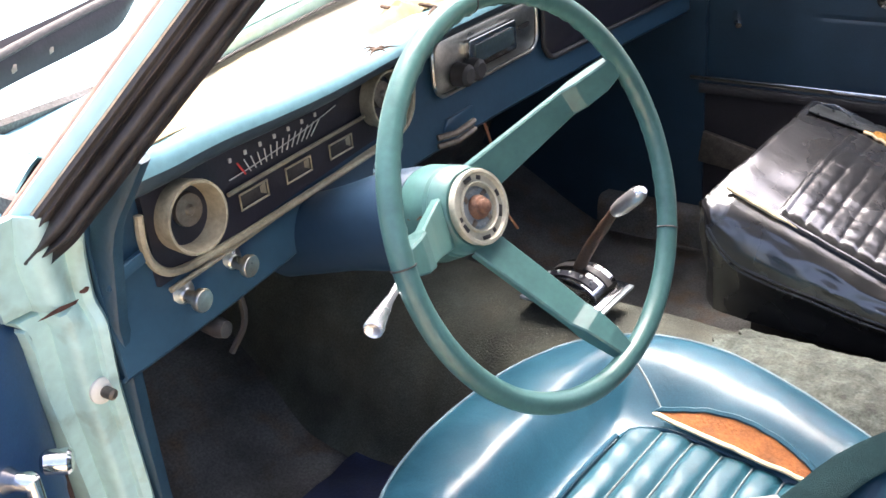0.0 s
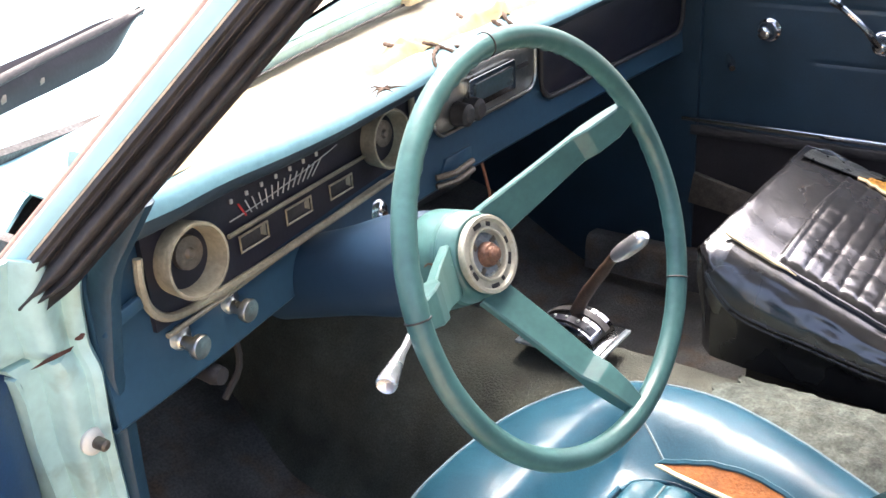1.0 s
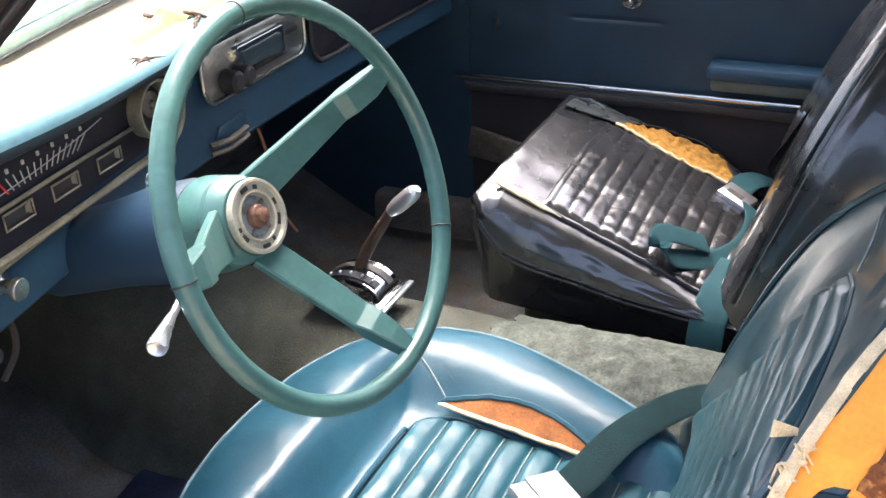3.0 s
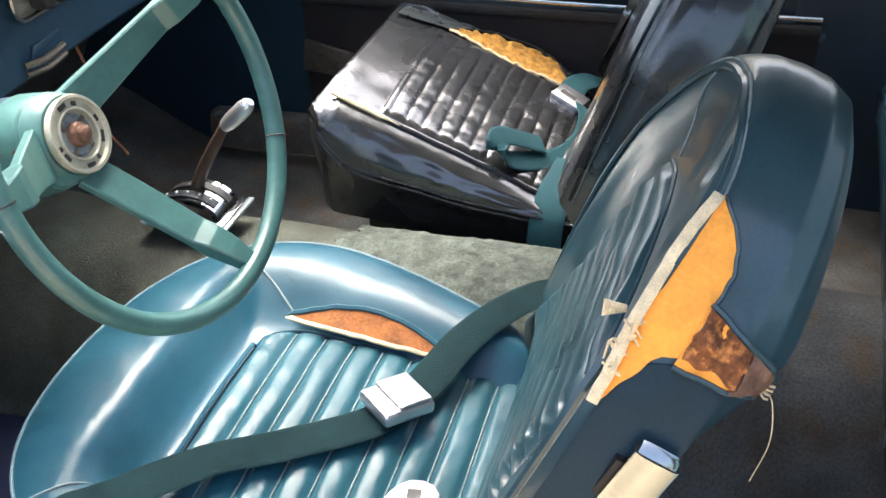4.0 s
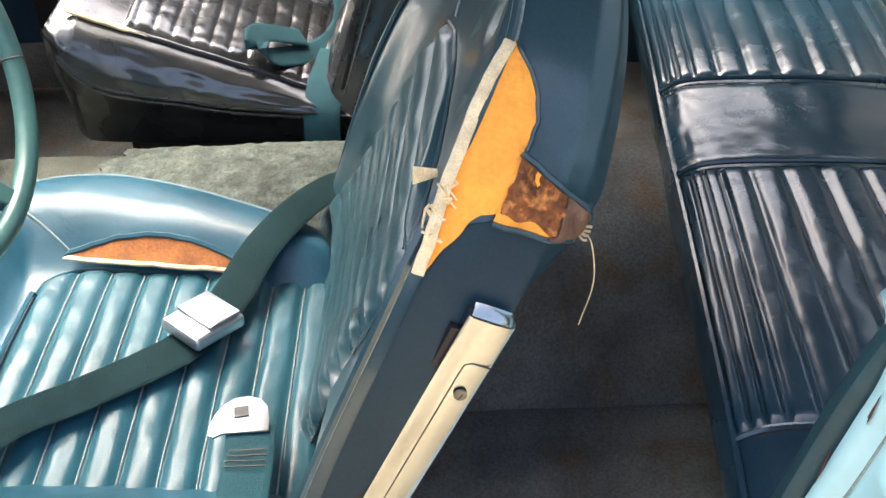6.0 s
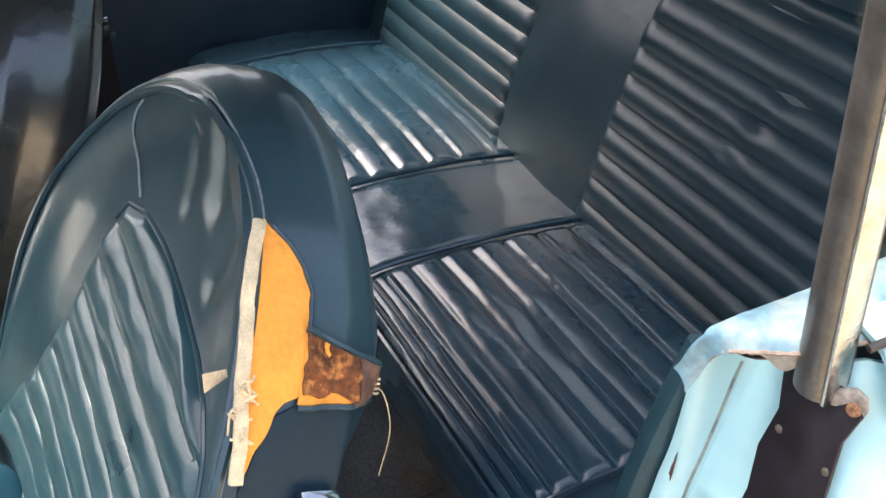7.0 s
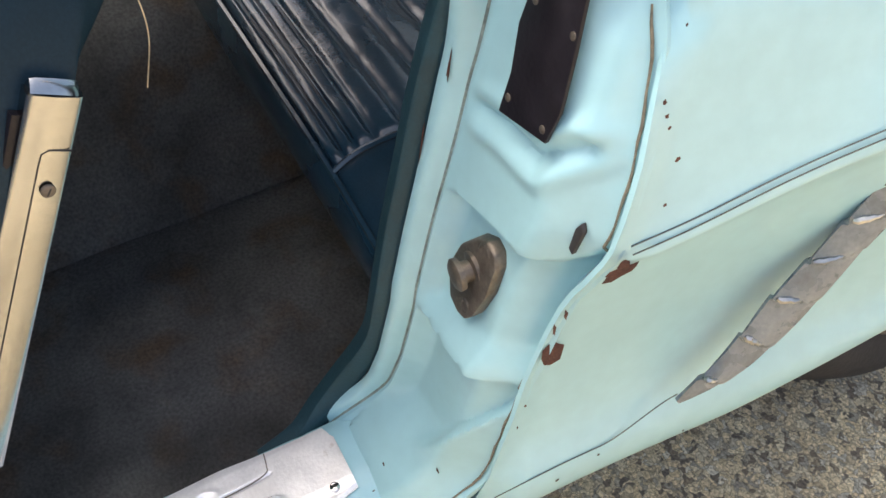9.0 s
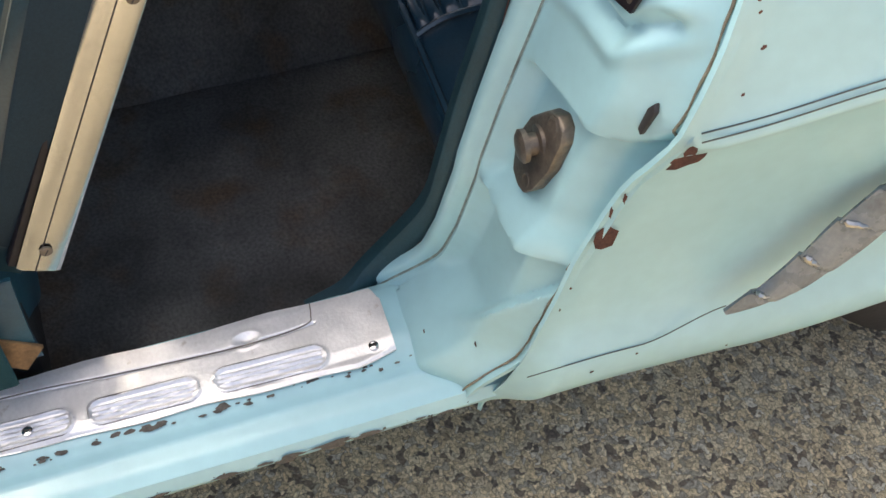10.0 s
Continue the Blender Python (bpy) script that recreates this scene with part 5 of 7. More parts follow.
plate_ob = part("horn_plate", lathe(HUB + WN * 0.003, WN, [(0.0, 0.0375), (0.006, 0.0385), (0.0085, 0.0375), (0.0085, 0.0345), (0.006, 0.0335), (0.0045, 0.0325), (0.0045, 0.0265), (0.0065, 0.0258), (0.0072, 0.0245), (0.006, 0.0232), (0.001, 0.0225), (-0.002, 0.016), (-0.002, 0.0)], 56), CREAM, steer, "bare cream horn contact plate")
part("contact_disc", lathe(HUB + WN * 0.0015, WN, [(0.0, 0.022), (0.002, 0.0215), (0.0035, 0.0185), (0.0025, 0.014), (0.003, 0.012)], 40), SILVER_TRIM, plate_ob, "dull steel contact disc")
nut = part("shaft_nut", lathe(HUB + WN * 0.002, WN, [(0, 0.0125), (0.007, 0.0122), (0.010, 0.0105), (0.011, 0.0075), (0.0155, 0.0070), (0.0165, 0.0055), (0.0165, 0.0)], 18), mat("rusty_nut", (0.17, 0.088, 0.058), 0.6, 0.3, 0.4, 90, 400, 0.35), plate_ob, "rusty brown shaft nut")
for k, (deg, r, w) in enumerate(((97, 0.0295, 0.011), (66, 0.0295, 0.006), (8, 0.0295, 0.007), (332, 0.0295, 0.012), (288, 0.0295, 0.004), (262, 0.031, 0.011), (205, 0.0295, 0.009), (185, 0.0295, 0.005))):
    p = HUB + (WU * math.cos(radians(deg)) + WV * math.sin(radians(deg))) * r + WN * 0.0075
    part("plate_slot", box(p, (w, 0.0045, 0.0016), Matrix(((WU.x, WV.x, WN.x), (WU.y, WV.y, WN.y), (WU.z, WV.z, WN.z))).to_4x4() @ Matrix.Rotation(radians(deg + 90), 4, "Z"), 0.0006), RUBBER, plate_ob)
for k, deg in enumerate((135, 230, 310, 35)):
    p = HUB + (WU * math.cos(radians(deg)) + WV * math.sin(radians(deg))) * 0.0175 + WN * 0.0045
    part("contact_tab", box(p, (0.005, 0.008, 0.002), Matrix(((WU.x, WV.x, WN.x), (WU.y, WV.y, WN.y), (WU.z, WV.z, WN.z))).to_4x4() @ Matrix.Rotation(radians(deg + 70), 4, "Z"), 0.0006), STEEL, plate_ob)
COL_END = Vector((-0.360, 1.06, 0.755))
axis = (COL_END - HUB).normalized()
part("column_cover", lathe(HUB - WN * 0.062, axis, [(0.0, 0.049), (0.01, 0.052), (0.06, 0.054), (0.10, 0.050), (0.13, 0.048), (0.24, 0.046)], 40), COLUMN_BLUE, steer, "blue steering column cover")
lever = part("turn_signal_lever", tube(curve([(-0.415, 0.780, 0.862), (-0.49, 0.753, 0.862), (-0.55, 0.729, 0.861), (-0.594, 0.712, 0.859)], 16), 0.0036, 10), LEVER_CHROME, steer, "chrome turn signal lever")
part("lever_tip", lathe((-0.560, 0.7255, 0.861), Vector((-0.042, -0.0165, -0.002)), [(0, 0.0038), (0.016, 0.0055), (0.042, 0.0085), (0.046, 0.0085), (0.0475, 0.007), (0.0465, 0.0055), (0.0455, 0.0)], 20), LEVER_CHROME, lever)

# ---- gear selector ----
gear = thing("gear_selector", (0.02, 0.885, 0.535), "floor gear selector with chrome plate and T-shaped handle", "gear selector")
part("base_plate", box((0.022, 0.888, 0.541), (0.094, 0.120, 0.006), None, 0.002), CHROME, gear)
part("plate_rim", box((0.022, 0.888, 0.537), (0.104, 0.132, 0.005), None, 0.002), SILVER_TRIM, gear)


def dome(u, v):
    a = math.pi * (0.06 + 0.88 * v)
    return (-0.010 + 0.062 * u, 0.888 - 0.052 * math.cos(a), 0.540 + 0.034 * math.sin(a))


part("quadrant", sheet(dome, 8, 24, 0.003), CHROME, gear, "chrome gear quadrant")
part("quadrant_slot", sheet(lambda u, v: (0.026 + 0.014 * u, 0.888 - 0.0525 * math.cos(math.pi * (0.12 + 0.76 * v)), 0.5415 + 0.0345 * math.sin(math.pi * (0.12 + 0.76 * v))), 3, 20, 0.001), RUBBER, gear)
part("quadrant_scale", sheet(lambda u, v: (-0.004 + 0.016 * u, 0.888 - 0.0525 * math.cos(math.pi * (0.2 + 0.6 * v)), 0.5415 + 0.0345 * math.sin(math.pi * (0.2 + 0.6 * v))), 3, 20, 0.001), DASH_BLACK, gear)
for k in range(5):
    a = math.pi * (0.28 + 0.11 * k)
    part("scale_mark", box((0.004, 0.888 - 0.0535 * math.cos(a), 0.543 + 0.0345 * math.sin(a)), (0.005, 0.003, 0.003), None, 0.0005), WHITE_MARK, gear)
part("stalk", tube(curve([(0.033, 0.890, 0.570), (0.026, 0.868, 0.610), (0.014, 0.838, 0.655), (0.008, 0.815, 0.690)], 14), 0.0085, 10, taper=[1.1] * 6 + [1.0] * 4 + [0.85] * 4), mat("dark_stalk", (0.075, 0.045, 0.03), 0.5, 0.2, 0.4, 60, 300, 0.3), gear, "dark brown rusty stalk")
handle = part("handle", tube(curve([(0.007, 0.818, 0.684), (0.006, 0.804, 0.697), (0.004, 0.788, 0.712), (0.003, 0.772, 0.727)], 16), 0.0118, 14, taper=[0.62, 0.8, 0.85, 0.9, 0.95, 1, 1, 1, 1, 1, 1, 1, 0.97, 0.9, 0.75, 0.45]), LEVER_CHROME, gear, "bright chrome handle grip")

# ---- bucket seats ----
def cushion_fn(cx, y0, y1, a, base, top, drop, slope, corner=2.5, roll=0.068, wide=0.0, nose=0.028):
    """The wrapped shell of a seat cushion: a square sheet bent over a rounded outline."""
    ym, hl = (y0 + y1) / 2, (y1 - y0) / 2

    def fn(u, v):
        p, q = 2 * u - 1, 2 * v - 1
        r = max(abs(p), abs(q), 1e-6)
        dx, dy = p / r, q / r
        n = corner if dy > 0 else 6
        s = 1 / max(1e-9, abs(dx) ** n + abs(dy) ** n) ** (1 / n)
        if r < 0.50:
            rr, fall = r / 0.50 * 0.60, 0.0
        else:
            t = (r - 0.50) / 0.50
            ang = min(1, t / 0.66) * math.pi / 2
            rr = 0.60 + 0.40 * math.sin(ang) - 0.05 * max(0, t - 0.66)
            fall = roll * (1 - math.cos(ang)) ** 1.15 + (top - base - roll) * max(0, (t - 0.66) / 0.34)
        y = ym + hl * rr * dy * s
        half = a + (wide - 2.5 * wide * smooth(0.66, 0.34, y) if dx > 0 else 0)
        x = cx + half * rr * dx * s
        z = top - fall - drop * smooth(0.80, 0.45, abs(x - cx) / half) * smooth(0.62, 0.40, (y - ym) / hl)
        z -= nose * smooth(0.3, 1.0, (y - ym) / hl) ** 2
        z -= slope * (1 - (y - y0) / (y1 - y0)) * (1 if fall < roll else max(0.0, 1 - (fall - roll) / 0.05))
        z += rough(x, y, z, 10, 0.003) + rough(x, y, z, 30, 0.0010)
        return (x, y, z)
    return fn


def pleat_fn(cx, y0, y1, half, top, pitch, amp, crown, slope, full):
    """The pleated middle of a cushion; its ribs run across the seat."""
    def fn(u, v):
        y = y0 + (y1 - y0) * v
        w = half * (1 - abs(max(0, (v - 0.78) / 0.22)) ** 2.6 * 0.24)
        x = cx + w * (2 * u - 1)
        e = min(u, 1 - u) * 2 * half
        ph = ((y - y0) / pitch + 0.03 * math.sin((x - cx) * 40)) % 1
        near = min(ph, 1 - ph) * pitch
        rib = (1 - math.exp(-((near / 0.0055) ** 2))) * (0.75 + 0.25 * math.sin(math.pi * ph))
        z = top + amp * (rib - 0.5) * smooth(0, 0.012, e) + crown * (1 - ((x - cx) / half) ** 2) - slope * (1 - (y - full[0]) / (full[1] - full[0]))
        z -= 0.010 * smooth(0.008, 0.0, e) + 0.010 * smooth(0.97, 1.0, v)
        z += rough(x, y, 0, 45, 0.0012) * rib + rough(x, y, 2, 16, 0.0016)
        return (x, y, z)
    return fn


FLAT_BACK = [(0.0, 0.0, 0.018), (0.2, 0.45, 0.018), (0.34, 0.74, 0.022), (0.42, 0.87, 0.018), (0.47, 0.935, 0.004), (0.50, 0.955, -0.008), (0.54, 0.972, -0.014),
             (0.60, 0.99, -0.026), (0.68, 1.0, -0.046), (0.74, 1.0, -0.066), (0.80, 0.975, -0.085), (0.86, 0.90, -0.098), (0.93, 0.5, -0.108), (1.0, 0.0, -0.110)]
# the driver's back is hollow in front between its side rolls
HOLLOW_BACK = [(0.0, 0.0, -0.024), (0.2, 0.45, -0.024), (0.30, 0.66, -0.019), (0.37, 0.79, -0.009), (0.43, 0.88, -0.001), (0.47, 0.93, 0.001), (0.50, 0.955, -0.006), (0.54, 0.972, -0.014)] + FLAT_BACK[7:]


# its outboard side has sunk from use, up to the side seam
WORN_SIDE = [(0.0, 0.0, -0.024), (0.2, 0.45, -0.023), (0.30, 0.66, -0.022), (0.37, 0.79, -0.021), (0.43, 0.88, -0.018), (0.47, 0.93, -0.013), (0.50, 0.955, -0.010), (0.54, 0.972, -0.015)] + FLAT_BACK[7:]


def bucket_back(cx, hinge, half, tall, hand):
    """The shell of a bucket seat's back, as a function of the way along its arched outline (0 outboard foot, 0.5 top, 1 the other foot)
    and of the way across its depth (0 front middle, 0.5 front seam, 0.8 rear edge, 1 rear middle)."""
    o = Vector((cx, *hinge))
    d, n = Vector((0, -0.405, 0.9143)), Vector((0, 0.9143, 0.405))
    straight = tall * 0.46
    rows = HOLLOW_BACK if hand > 0 else FLAT_BACK
    near = WORN_SIDE if hand > 0 else FLAT_BACK
    yaw = -0.03 if hand > 0 else 0.0

    def widen(x, h):
        """The inboard side spreads at its foot and draws in towards the top."""
        return lerp([(0.0, 1.20), (0.45, 1.05), (0.75, 0.90), (1.0, 0.80)] if hand > 0 else [(0.0, 1.10), (0.45, 1.03), (0.75, 0.90), (1.0, 0.80)], h / tall) if x * hand > 0 else 1.0

    def belly(h):
        return 0.014 * math.sin(math.pi * min(1, max(0, h) / tall)) - 0.035 * max(0, h / tall - 0.65)

    def at(t, k, lift=0.0):
        f = abs(2 * t - 1)
        if f > 0.55:
            h, x = straight * (1 - (f - 0.55) / 0.45), half * (1 - 0.05 * ((f - 0.55) / 0.45) ** 2)
        else:
            a = (f / 0.55) * math.pi / 2
            x, h = half * math.sin(a) ** 1.08, straight + (tall - straight) * max(0, math.cos(a)) ** 0.92
        x = -x if t < 0.5 else x
        x *= widen(x, h)
        w = smooth(-0.5, 0.5, x / half) * smooth(0.2, 0.45, k)
        sc = lerp([(r[0], r[1]) for r in rows], k)
        out = lerp([(r[0], r[2]) for r in near], k) * (1 - w) + lerp([(r[0], r[2]) for r in rows], k) * w
        c = tall * 0.45
        hh = c + (h - c) * sc
        hh = max(hh, 0.02 * (1 - sc)) if h > 0.001 else max(0.0, hh)
        rear = 1.0 + 0.45 * math.sin(math.pi * min(1, hh / tall)) * smooth(-0.02, -0.07, out) if k > 0.5 else 1
        deep = out * rear + belly(hh)
        if hand > 0 and k > 0.5:
            # the driver's back is cut away at the rear beside its hinge cover
            slim = smooth(0.43, 0.345, hh)
            deep += (max(deep, -0.0505 - 0.085 * hh) - deep) * slim
        p = o + d * hh + n * (deep + yaw * (x * sc + 0.25) * (1 if hand > 0 else 0) + lift * (1 if k < 0.5 else 0))
        p.x += x * sc + (math.copysign(lift, x) if 0.5 <= k < 0.86 else 0)
        return p

    def front(x, h, lift=0.0):
        """A point of the front face at x across and h up."""
        c = tall * 0.45
        xs = x / widen(x, h)
        r = min(1.0, abs(xs) / half)
        if h > c:
            lo, hi = max(r, 0.01), 1.0
            for _ in range(14):
                s = (lo + hi) / 2
                hs = c + (h - c) / s
                if hs > tall:
                    inside = False
                elif hs < straight:
                    inside = abs(xs) / s < half
                else:
                    ca = ((hs - straight) / (tall - straight)) ** (1 / 0.92)
                    inside = abs(xs) / s < half * math.sqrt(max(0, 1 - ca * ca)) ** 1.08
                lo, hi = (lo, s) if inside else (s, hi)
            r = hi
        w = smooth(-0.5, 0.5, x / half)
        out = lerp([(q[1], q[2]) for q in near if q[0] <= 0.55], r) * (1 - w) + lerp([(q[1], q[2]) for q in rows if q[0] <= 0.55], r) * w
        p = o + d * h + n * (out + belly(h) + yaw * (x + 0.25) + lift)
        p.x += x
        return p
    return at, front


P_PLEAT = 0.655


def p_welt(y):
    """Height of the welt along the inboard side of the passenger cushion."""
    return lerp([(0.36, 0.498), (0.40, 0.503), (0.53, 0.521), (0.655, 0.550), (0.70, 0.566), (0.735, 0.596), (0.755, 0.628), (0.78, 0.645)], y)


def p_side(y):
    return lerp([(0.36, 0.164), (0.60, 0.158), (0.70, 0.150), (0.745, 0.150), (0.78, 0.172)], y)


def p_top(x, y):
    """The top of the passenger cushion, which falls steeply to the rear."""
    z = 0.660 + 0.42 * (y - 0.745) + 0.012 * math.sin(math.pi * min(1, max(0, (x - 0.20) / 0.42)))
    z += rough(x, y, 0, 11, 0.0035) + rough(x, y, 4, 34, 0.0012)
    return (x, y, z)


def p_shell(u, v):
    """The passenger cushion's cover: across from the inboard skirt over the top to the outboard side, and along from the rear to the front face."""
    roll = max(0.0, min(1.0, (v - 0.72) / 0.14))
    y = 0.36 + 0.365 * min(1, v / 0.72) + 0.046 * math.sin(roll * math.pi / 2)
    zt, zw, xs = p_top(0.2, min(y, 0.725))[2], p_welt(y), p_side(y)
    zb = 0.428 + 0.10 * (y - 0.38)
    rows = [(0.0, xs + 0.030, zb), (0.10, xs + 0.022, zb + 0.5 * (zw - zb)), (0.17, xs + 0.006, zw - 0.006), (0.20, xs, zw), (0.27, xs + 0.001, zw + 0.35 * (zt - zw)), (0.33, xs + 0.010, zw + 0.68 * (zt - zw)),
            (0.38, xs + 0.024, zw + 0.90 * (zt - zw)), (0.42, 0.197, zt - 0.001), (0.44, 0.205, zt + 0.001), (0.55, 0.32, p_top(0.32, y)[2]), (0.68, 0.46, p_top(0.46, y)[2]), (0.80, 0.60, p_top(0.60, y)[2] - 0.002),
            (0.86, 0.655, zt - 0.010), (0.90, 0.685, zt - 0.035), (0.94, 0.695, zt - 0.08), (1.0, 0.69, zb)]
    x, z = lerp([(r[0], r[1]) for r in rows], u), lerp([(r[0], r[2]) for r in rows], u)
    x += (0.42 - x) * 0.10 * roll**2
    cap = 0.662 - 0.040 * (1 - math.cos(roll * math.pi / 2)) - (0.135 * (v - 0.86) / 0.14 if v > 0.86 else 0)
    if v > 0.72:
        z = min(z, cap + 0.010 * math.sin(math.pi * u) * (1 - roll))
        y -= 0.020 * max(0, (v - 0.9) / 0.1)
    bulge = ridge(u - 0.30, 0.10)
    return (x + rough(y, z, u, 22, 0.004) * bulge, y, z + rough(x, y, z, 16, 0.003) * smooth(0.45, 0.5, u) * smooth(1.0, 0.9, u))


def p_pleats(u, v):
    x, y = 0.212 + 0.340 * u, 0.668 - 0.288 * v
    ph = ((y - P_PLEAT) / 0.0246 + 0.05 * noise.noise(Vector((x * 14, y * 30, 0)))) % 1
    near = min(ph, 1 - ph) * 0.0246
    e = min(min(u, 1 - u) * 0.34, v * 0.288, (1 - v) * 0.288)
    rib = 1 - math.exp(-((near / 0.0042) ** 2))
    q = p_top(x, y)
    return (x, y, q[2] + 0.0018 + (0.0019 * rib + rough(x, y, 3, 55, 0.0008)) * smooth(0.0, 0.012, e) - 0.004 * smooth(0.007, 0.0, e))


def build_bucket(name, cx, y0, y1, a, base, top, slope, hinge, length, half, mats, label, group, hand):
    shell, pleat, back_mat, stitch = mats
    seat = thing(name, (cx, (y0 + y1) / 2, base), label, "car seat", group)
    # full bolsters that stand above the pleats
    cf = cushion_fn(cx, y0, y1 + 0.026, a, base, top + 0.025, 0.055, slope, 2.5, 0.018, 0.030, 0.010) if hand > 0 else None
    cush = part("cushion", grid(cf, 90, 90)[0] if hand > 0 else sheet(p_shell, 90, 150, 0.004), shell, seat, "rounded vinyl seat cushion")
    if hand > 0:
        pl0, pl1, ph, pitch = 0.3574, 0.689, 0.170, 0.0362
        pf = pleat_fn(cx - 0.014, pl0, pl1, ph, top - 0.018, pitch, 0.006, 0.006, slope, (y0, y1))
        part("pleated_panel", sheet(pf, 60, 140, 0.008), pleat, cush, "cross-pleated vinyl seat centre")
        edge = [Vector(pf(0, k / 40)) for k in range(41)] + [Vector(pf(k / 30, 1)) for k in range(1, 30)] + [Vector(pf(1, 1 - k / 40)) for k in range(41)]
        part("piping", tube([p + Vector((0, 0, 0.006)) for p in edge], 0.0030, 6), shell, cush)
        part("worn_welt", tube([Vector(pf(0.0, 0.10 + 0.68 * k / 40)) + Vector((-0.004, 0, 0.0075)) for k in range(41)], 0.0026, 6, taper=[0.5] + [0.8 + 0.3 * math.sin(k * 0.8) ** 2 for k in range(39)] + [0.4]), BURLAP, cush, "worn tan welt along the pleats")
        for i in range(1, int((pl1 - pl0) / pitch) + 1):
            v = i * pitch / (pl1 - pl0)
            if v < 0.97:
                part("groove_stitching", tube([Vector(pf(0.03 + 0.94 * k / 30, v)) + Vector((0, 0, 0.0012)) for k in range(31)], 0.0011, 5), stitch, cush)
        rim = 0.41
        loop = [cf(0.5 - rim + 2 * rim * k / 60, 0.5 + rim) for k in range(61)]
        side = [cf(0.5 - rim, 0.05 + (0.45 + rim) * k / 40) for k in range(41)], [cf(0.5 + rim, 0.5 + rim - (0.45 + rim) * k / 40) for k in range(41)]
        part("edge_piping", tube([Vector(p) + Vector((0, 0, 0.001)) for p in side[0] + loop + side[1]], 0.0026, 6), PIPING, cush)
    else:
        part("pleated_panel", sheet(p_pleats, 70, 220, 0.003), pleat, cush, "cross-pleated glossy vinyl seat centre")
        for k in range(11):
            y = P_PLEAT - 0.0246 * k
            part("groove_stitching", tube([Vector(p_pleats(0.02 + 0.96 * i / 30, (0.668 - y) / 0.288)) + Vector((0, 0, 0.0008)) for i in range(31)], 0.0012, 5), stitch, cush)
        part("piping", tube([Vector(p_top(0.200, 0.738 - 0.34 * k / 50)) + Vector((0, 0, 0.002)) for k in range(51)], 0.0032, 6), shell, cush, "worn piping along the top edge")
        for dz in (0.0, 0.008):
            part("edge_piping", tube(curve([(p_side(y), y, p_welt(y) - dz) for y in (0.40, 0.46, 0.53, 0.60, 0.655, 0.70, 0.73, 0.748)], 60), 0.0026, 6), shell, cush)
    part("seat_base", box((cx, (y0 + y1) / 2 - 0.02, (base + 0.27) / 2 + 0.02), (a * (1.7 if hand > 0 else 1.25), (y1 - y0) * (0.86 if hand > 0 else 0.72), base - 0.24), None, 0.01), RUBBER, seat, "dark seat frame under the cushion")
    at, front = bucket_back(cx, hinge, half, length, hand)
    
    def dented(u, v):
        """Soft creases where the cover pulls at its top corner."""
        f = u if hand > 0 else 1 - u
        lift = 0.0
        for ax, ay, bx, by, w, amount in ((0.465, 0.47, 0.435, 0.36, 0.010, 0.006), (0.455, 0.58, 0.44, 0.50, 0.010, 0.005), (0.40, 0.42, 0.385, 0.33, 0.012, 0.004), (0.49, 0.40, 0.47, 0.30, 0.008, 0.003)):
            lift -= amount * ridge(seg_distance(f, v, ax, ay, bx, by)[0], w)
        return at(u, v, lift)

    back = part("backrest", grid(dented, 160, 90)[0], back_mat, seat, "rounded vinyl seat back")

    def crown_seam(t):
        """The seam drifts forward over the top of the back."""
        f = t if hand > 0 else 1 - t
        return lerp([(0.0, 0.50), (0.29, 0.525), (0.39, 0.55), (0.41, 0.54), (0.455, 0.485), (0.51, 0.45), (0.62, 0.45), (1.0, 0.50)], f)

    def panel(u, v):
        """Ribs across the middle of the back, under a lopsided arch; they climb a little to the inboard side."""
        g = -0.035 + 0.442 * (1 - (1 - v) ** 1.15)
        xo = lerp([(-0.04, -0.085), (0.0, -0.092), (0.13, -0.125), (0.28, -0.188), (0.345, -0.212), (0.372, -0.197), (0.39, -0.168), (0.40, -0.135), (0.405, -0.09), (0.407, -0.045)], g)
        xi = lerp([(-0.04, 0.285), (0.0, 0.262), (0.067, 0.225), (0.13, 0.190), (0.215, 0.147), (0.282, 0.121), (0.350, 0.096), (0.385, 0.072), (0.40, 0.035), (0.407, -0.02)], g)
        x = xo + (xi - xo) * u
        ph = ((g - 0.3625) / 0.0445 + 0.06 * noise.noise(Vector((x * 9, g * 14, 2)))) % 1
        rib = max(0.0, math.sin(math.pi * ph)) ** 0.55
        e = min(u, 1 - u) * abs(xi - xo)
        crease = 0.0010 * noise.noise(Vector((x * 30, g * 60, 5)))
        return front(x * hand, g + 0.15 * x, 0.0012 + (0.0095 * rib + crease) * smooth(-0.002, 0.022, e) - 0.0030 * smooth(0.006, 0, e))

    if hand > 0:
        part("pleated_panel", sheet(panel, 50, 300, -0.004), BACK_PLEAT, back, "cross-pleated seat back centre")
        edge = [panel(0, 0.55 + 0.45 * k / 50) for k in range(51)] + [panel(1, 1 - 0.14 * k / 50) for k in range(51)]
        part("piping", tube([p + Vector((0, 0.0020, 0.0010)) for p in edge], 0.0020, 6), back_mat, back)
        for g in [0.3625 - 0.0445 * k for k in range(8)]:
            v = 1 - (1 - (g + 0.035) / 0.442) ** (1 / 1.15)
            part("groove_stitching", tube([panel(0.05 + 0.90 * k / 30, v) + Vector((0, 0.0006, 0.0004)) for k in range(31)], 0.0008, 5), stitch, back)
    part("edge_piping", tube([at(0.02 + 0.96 * k / 100, crown_seam(0.02 + 0.96 * k / 100), 0.002) for k in range(101)], 0.0036, 6), back_mat, back)
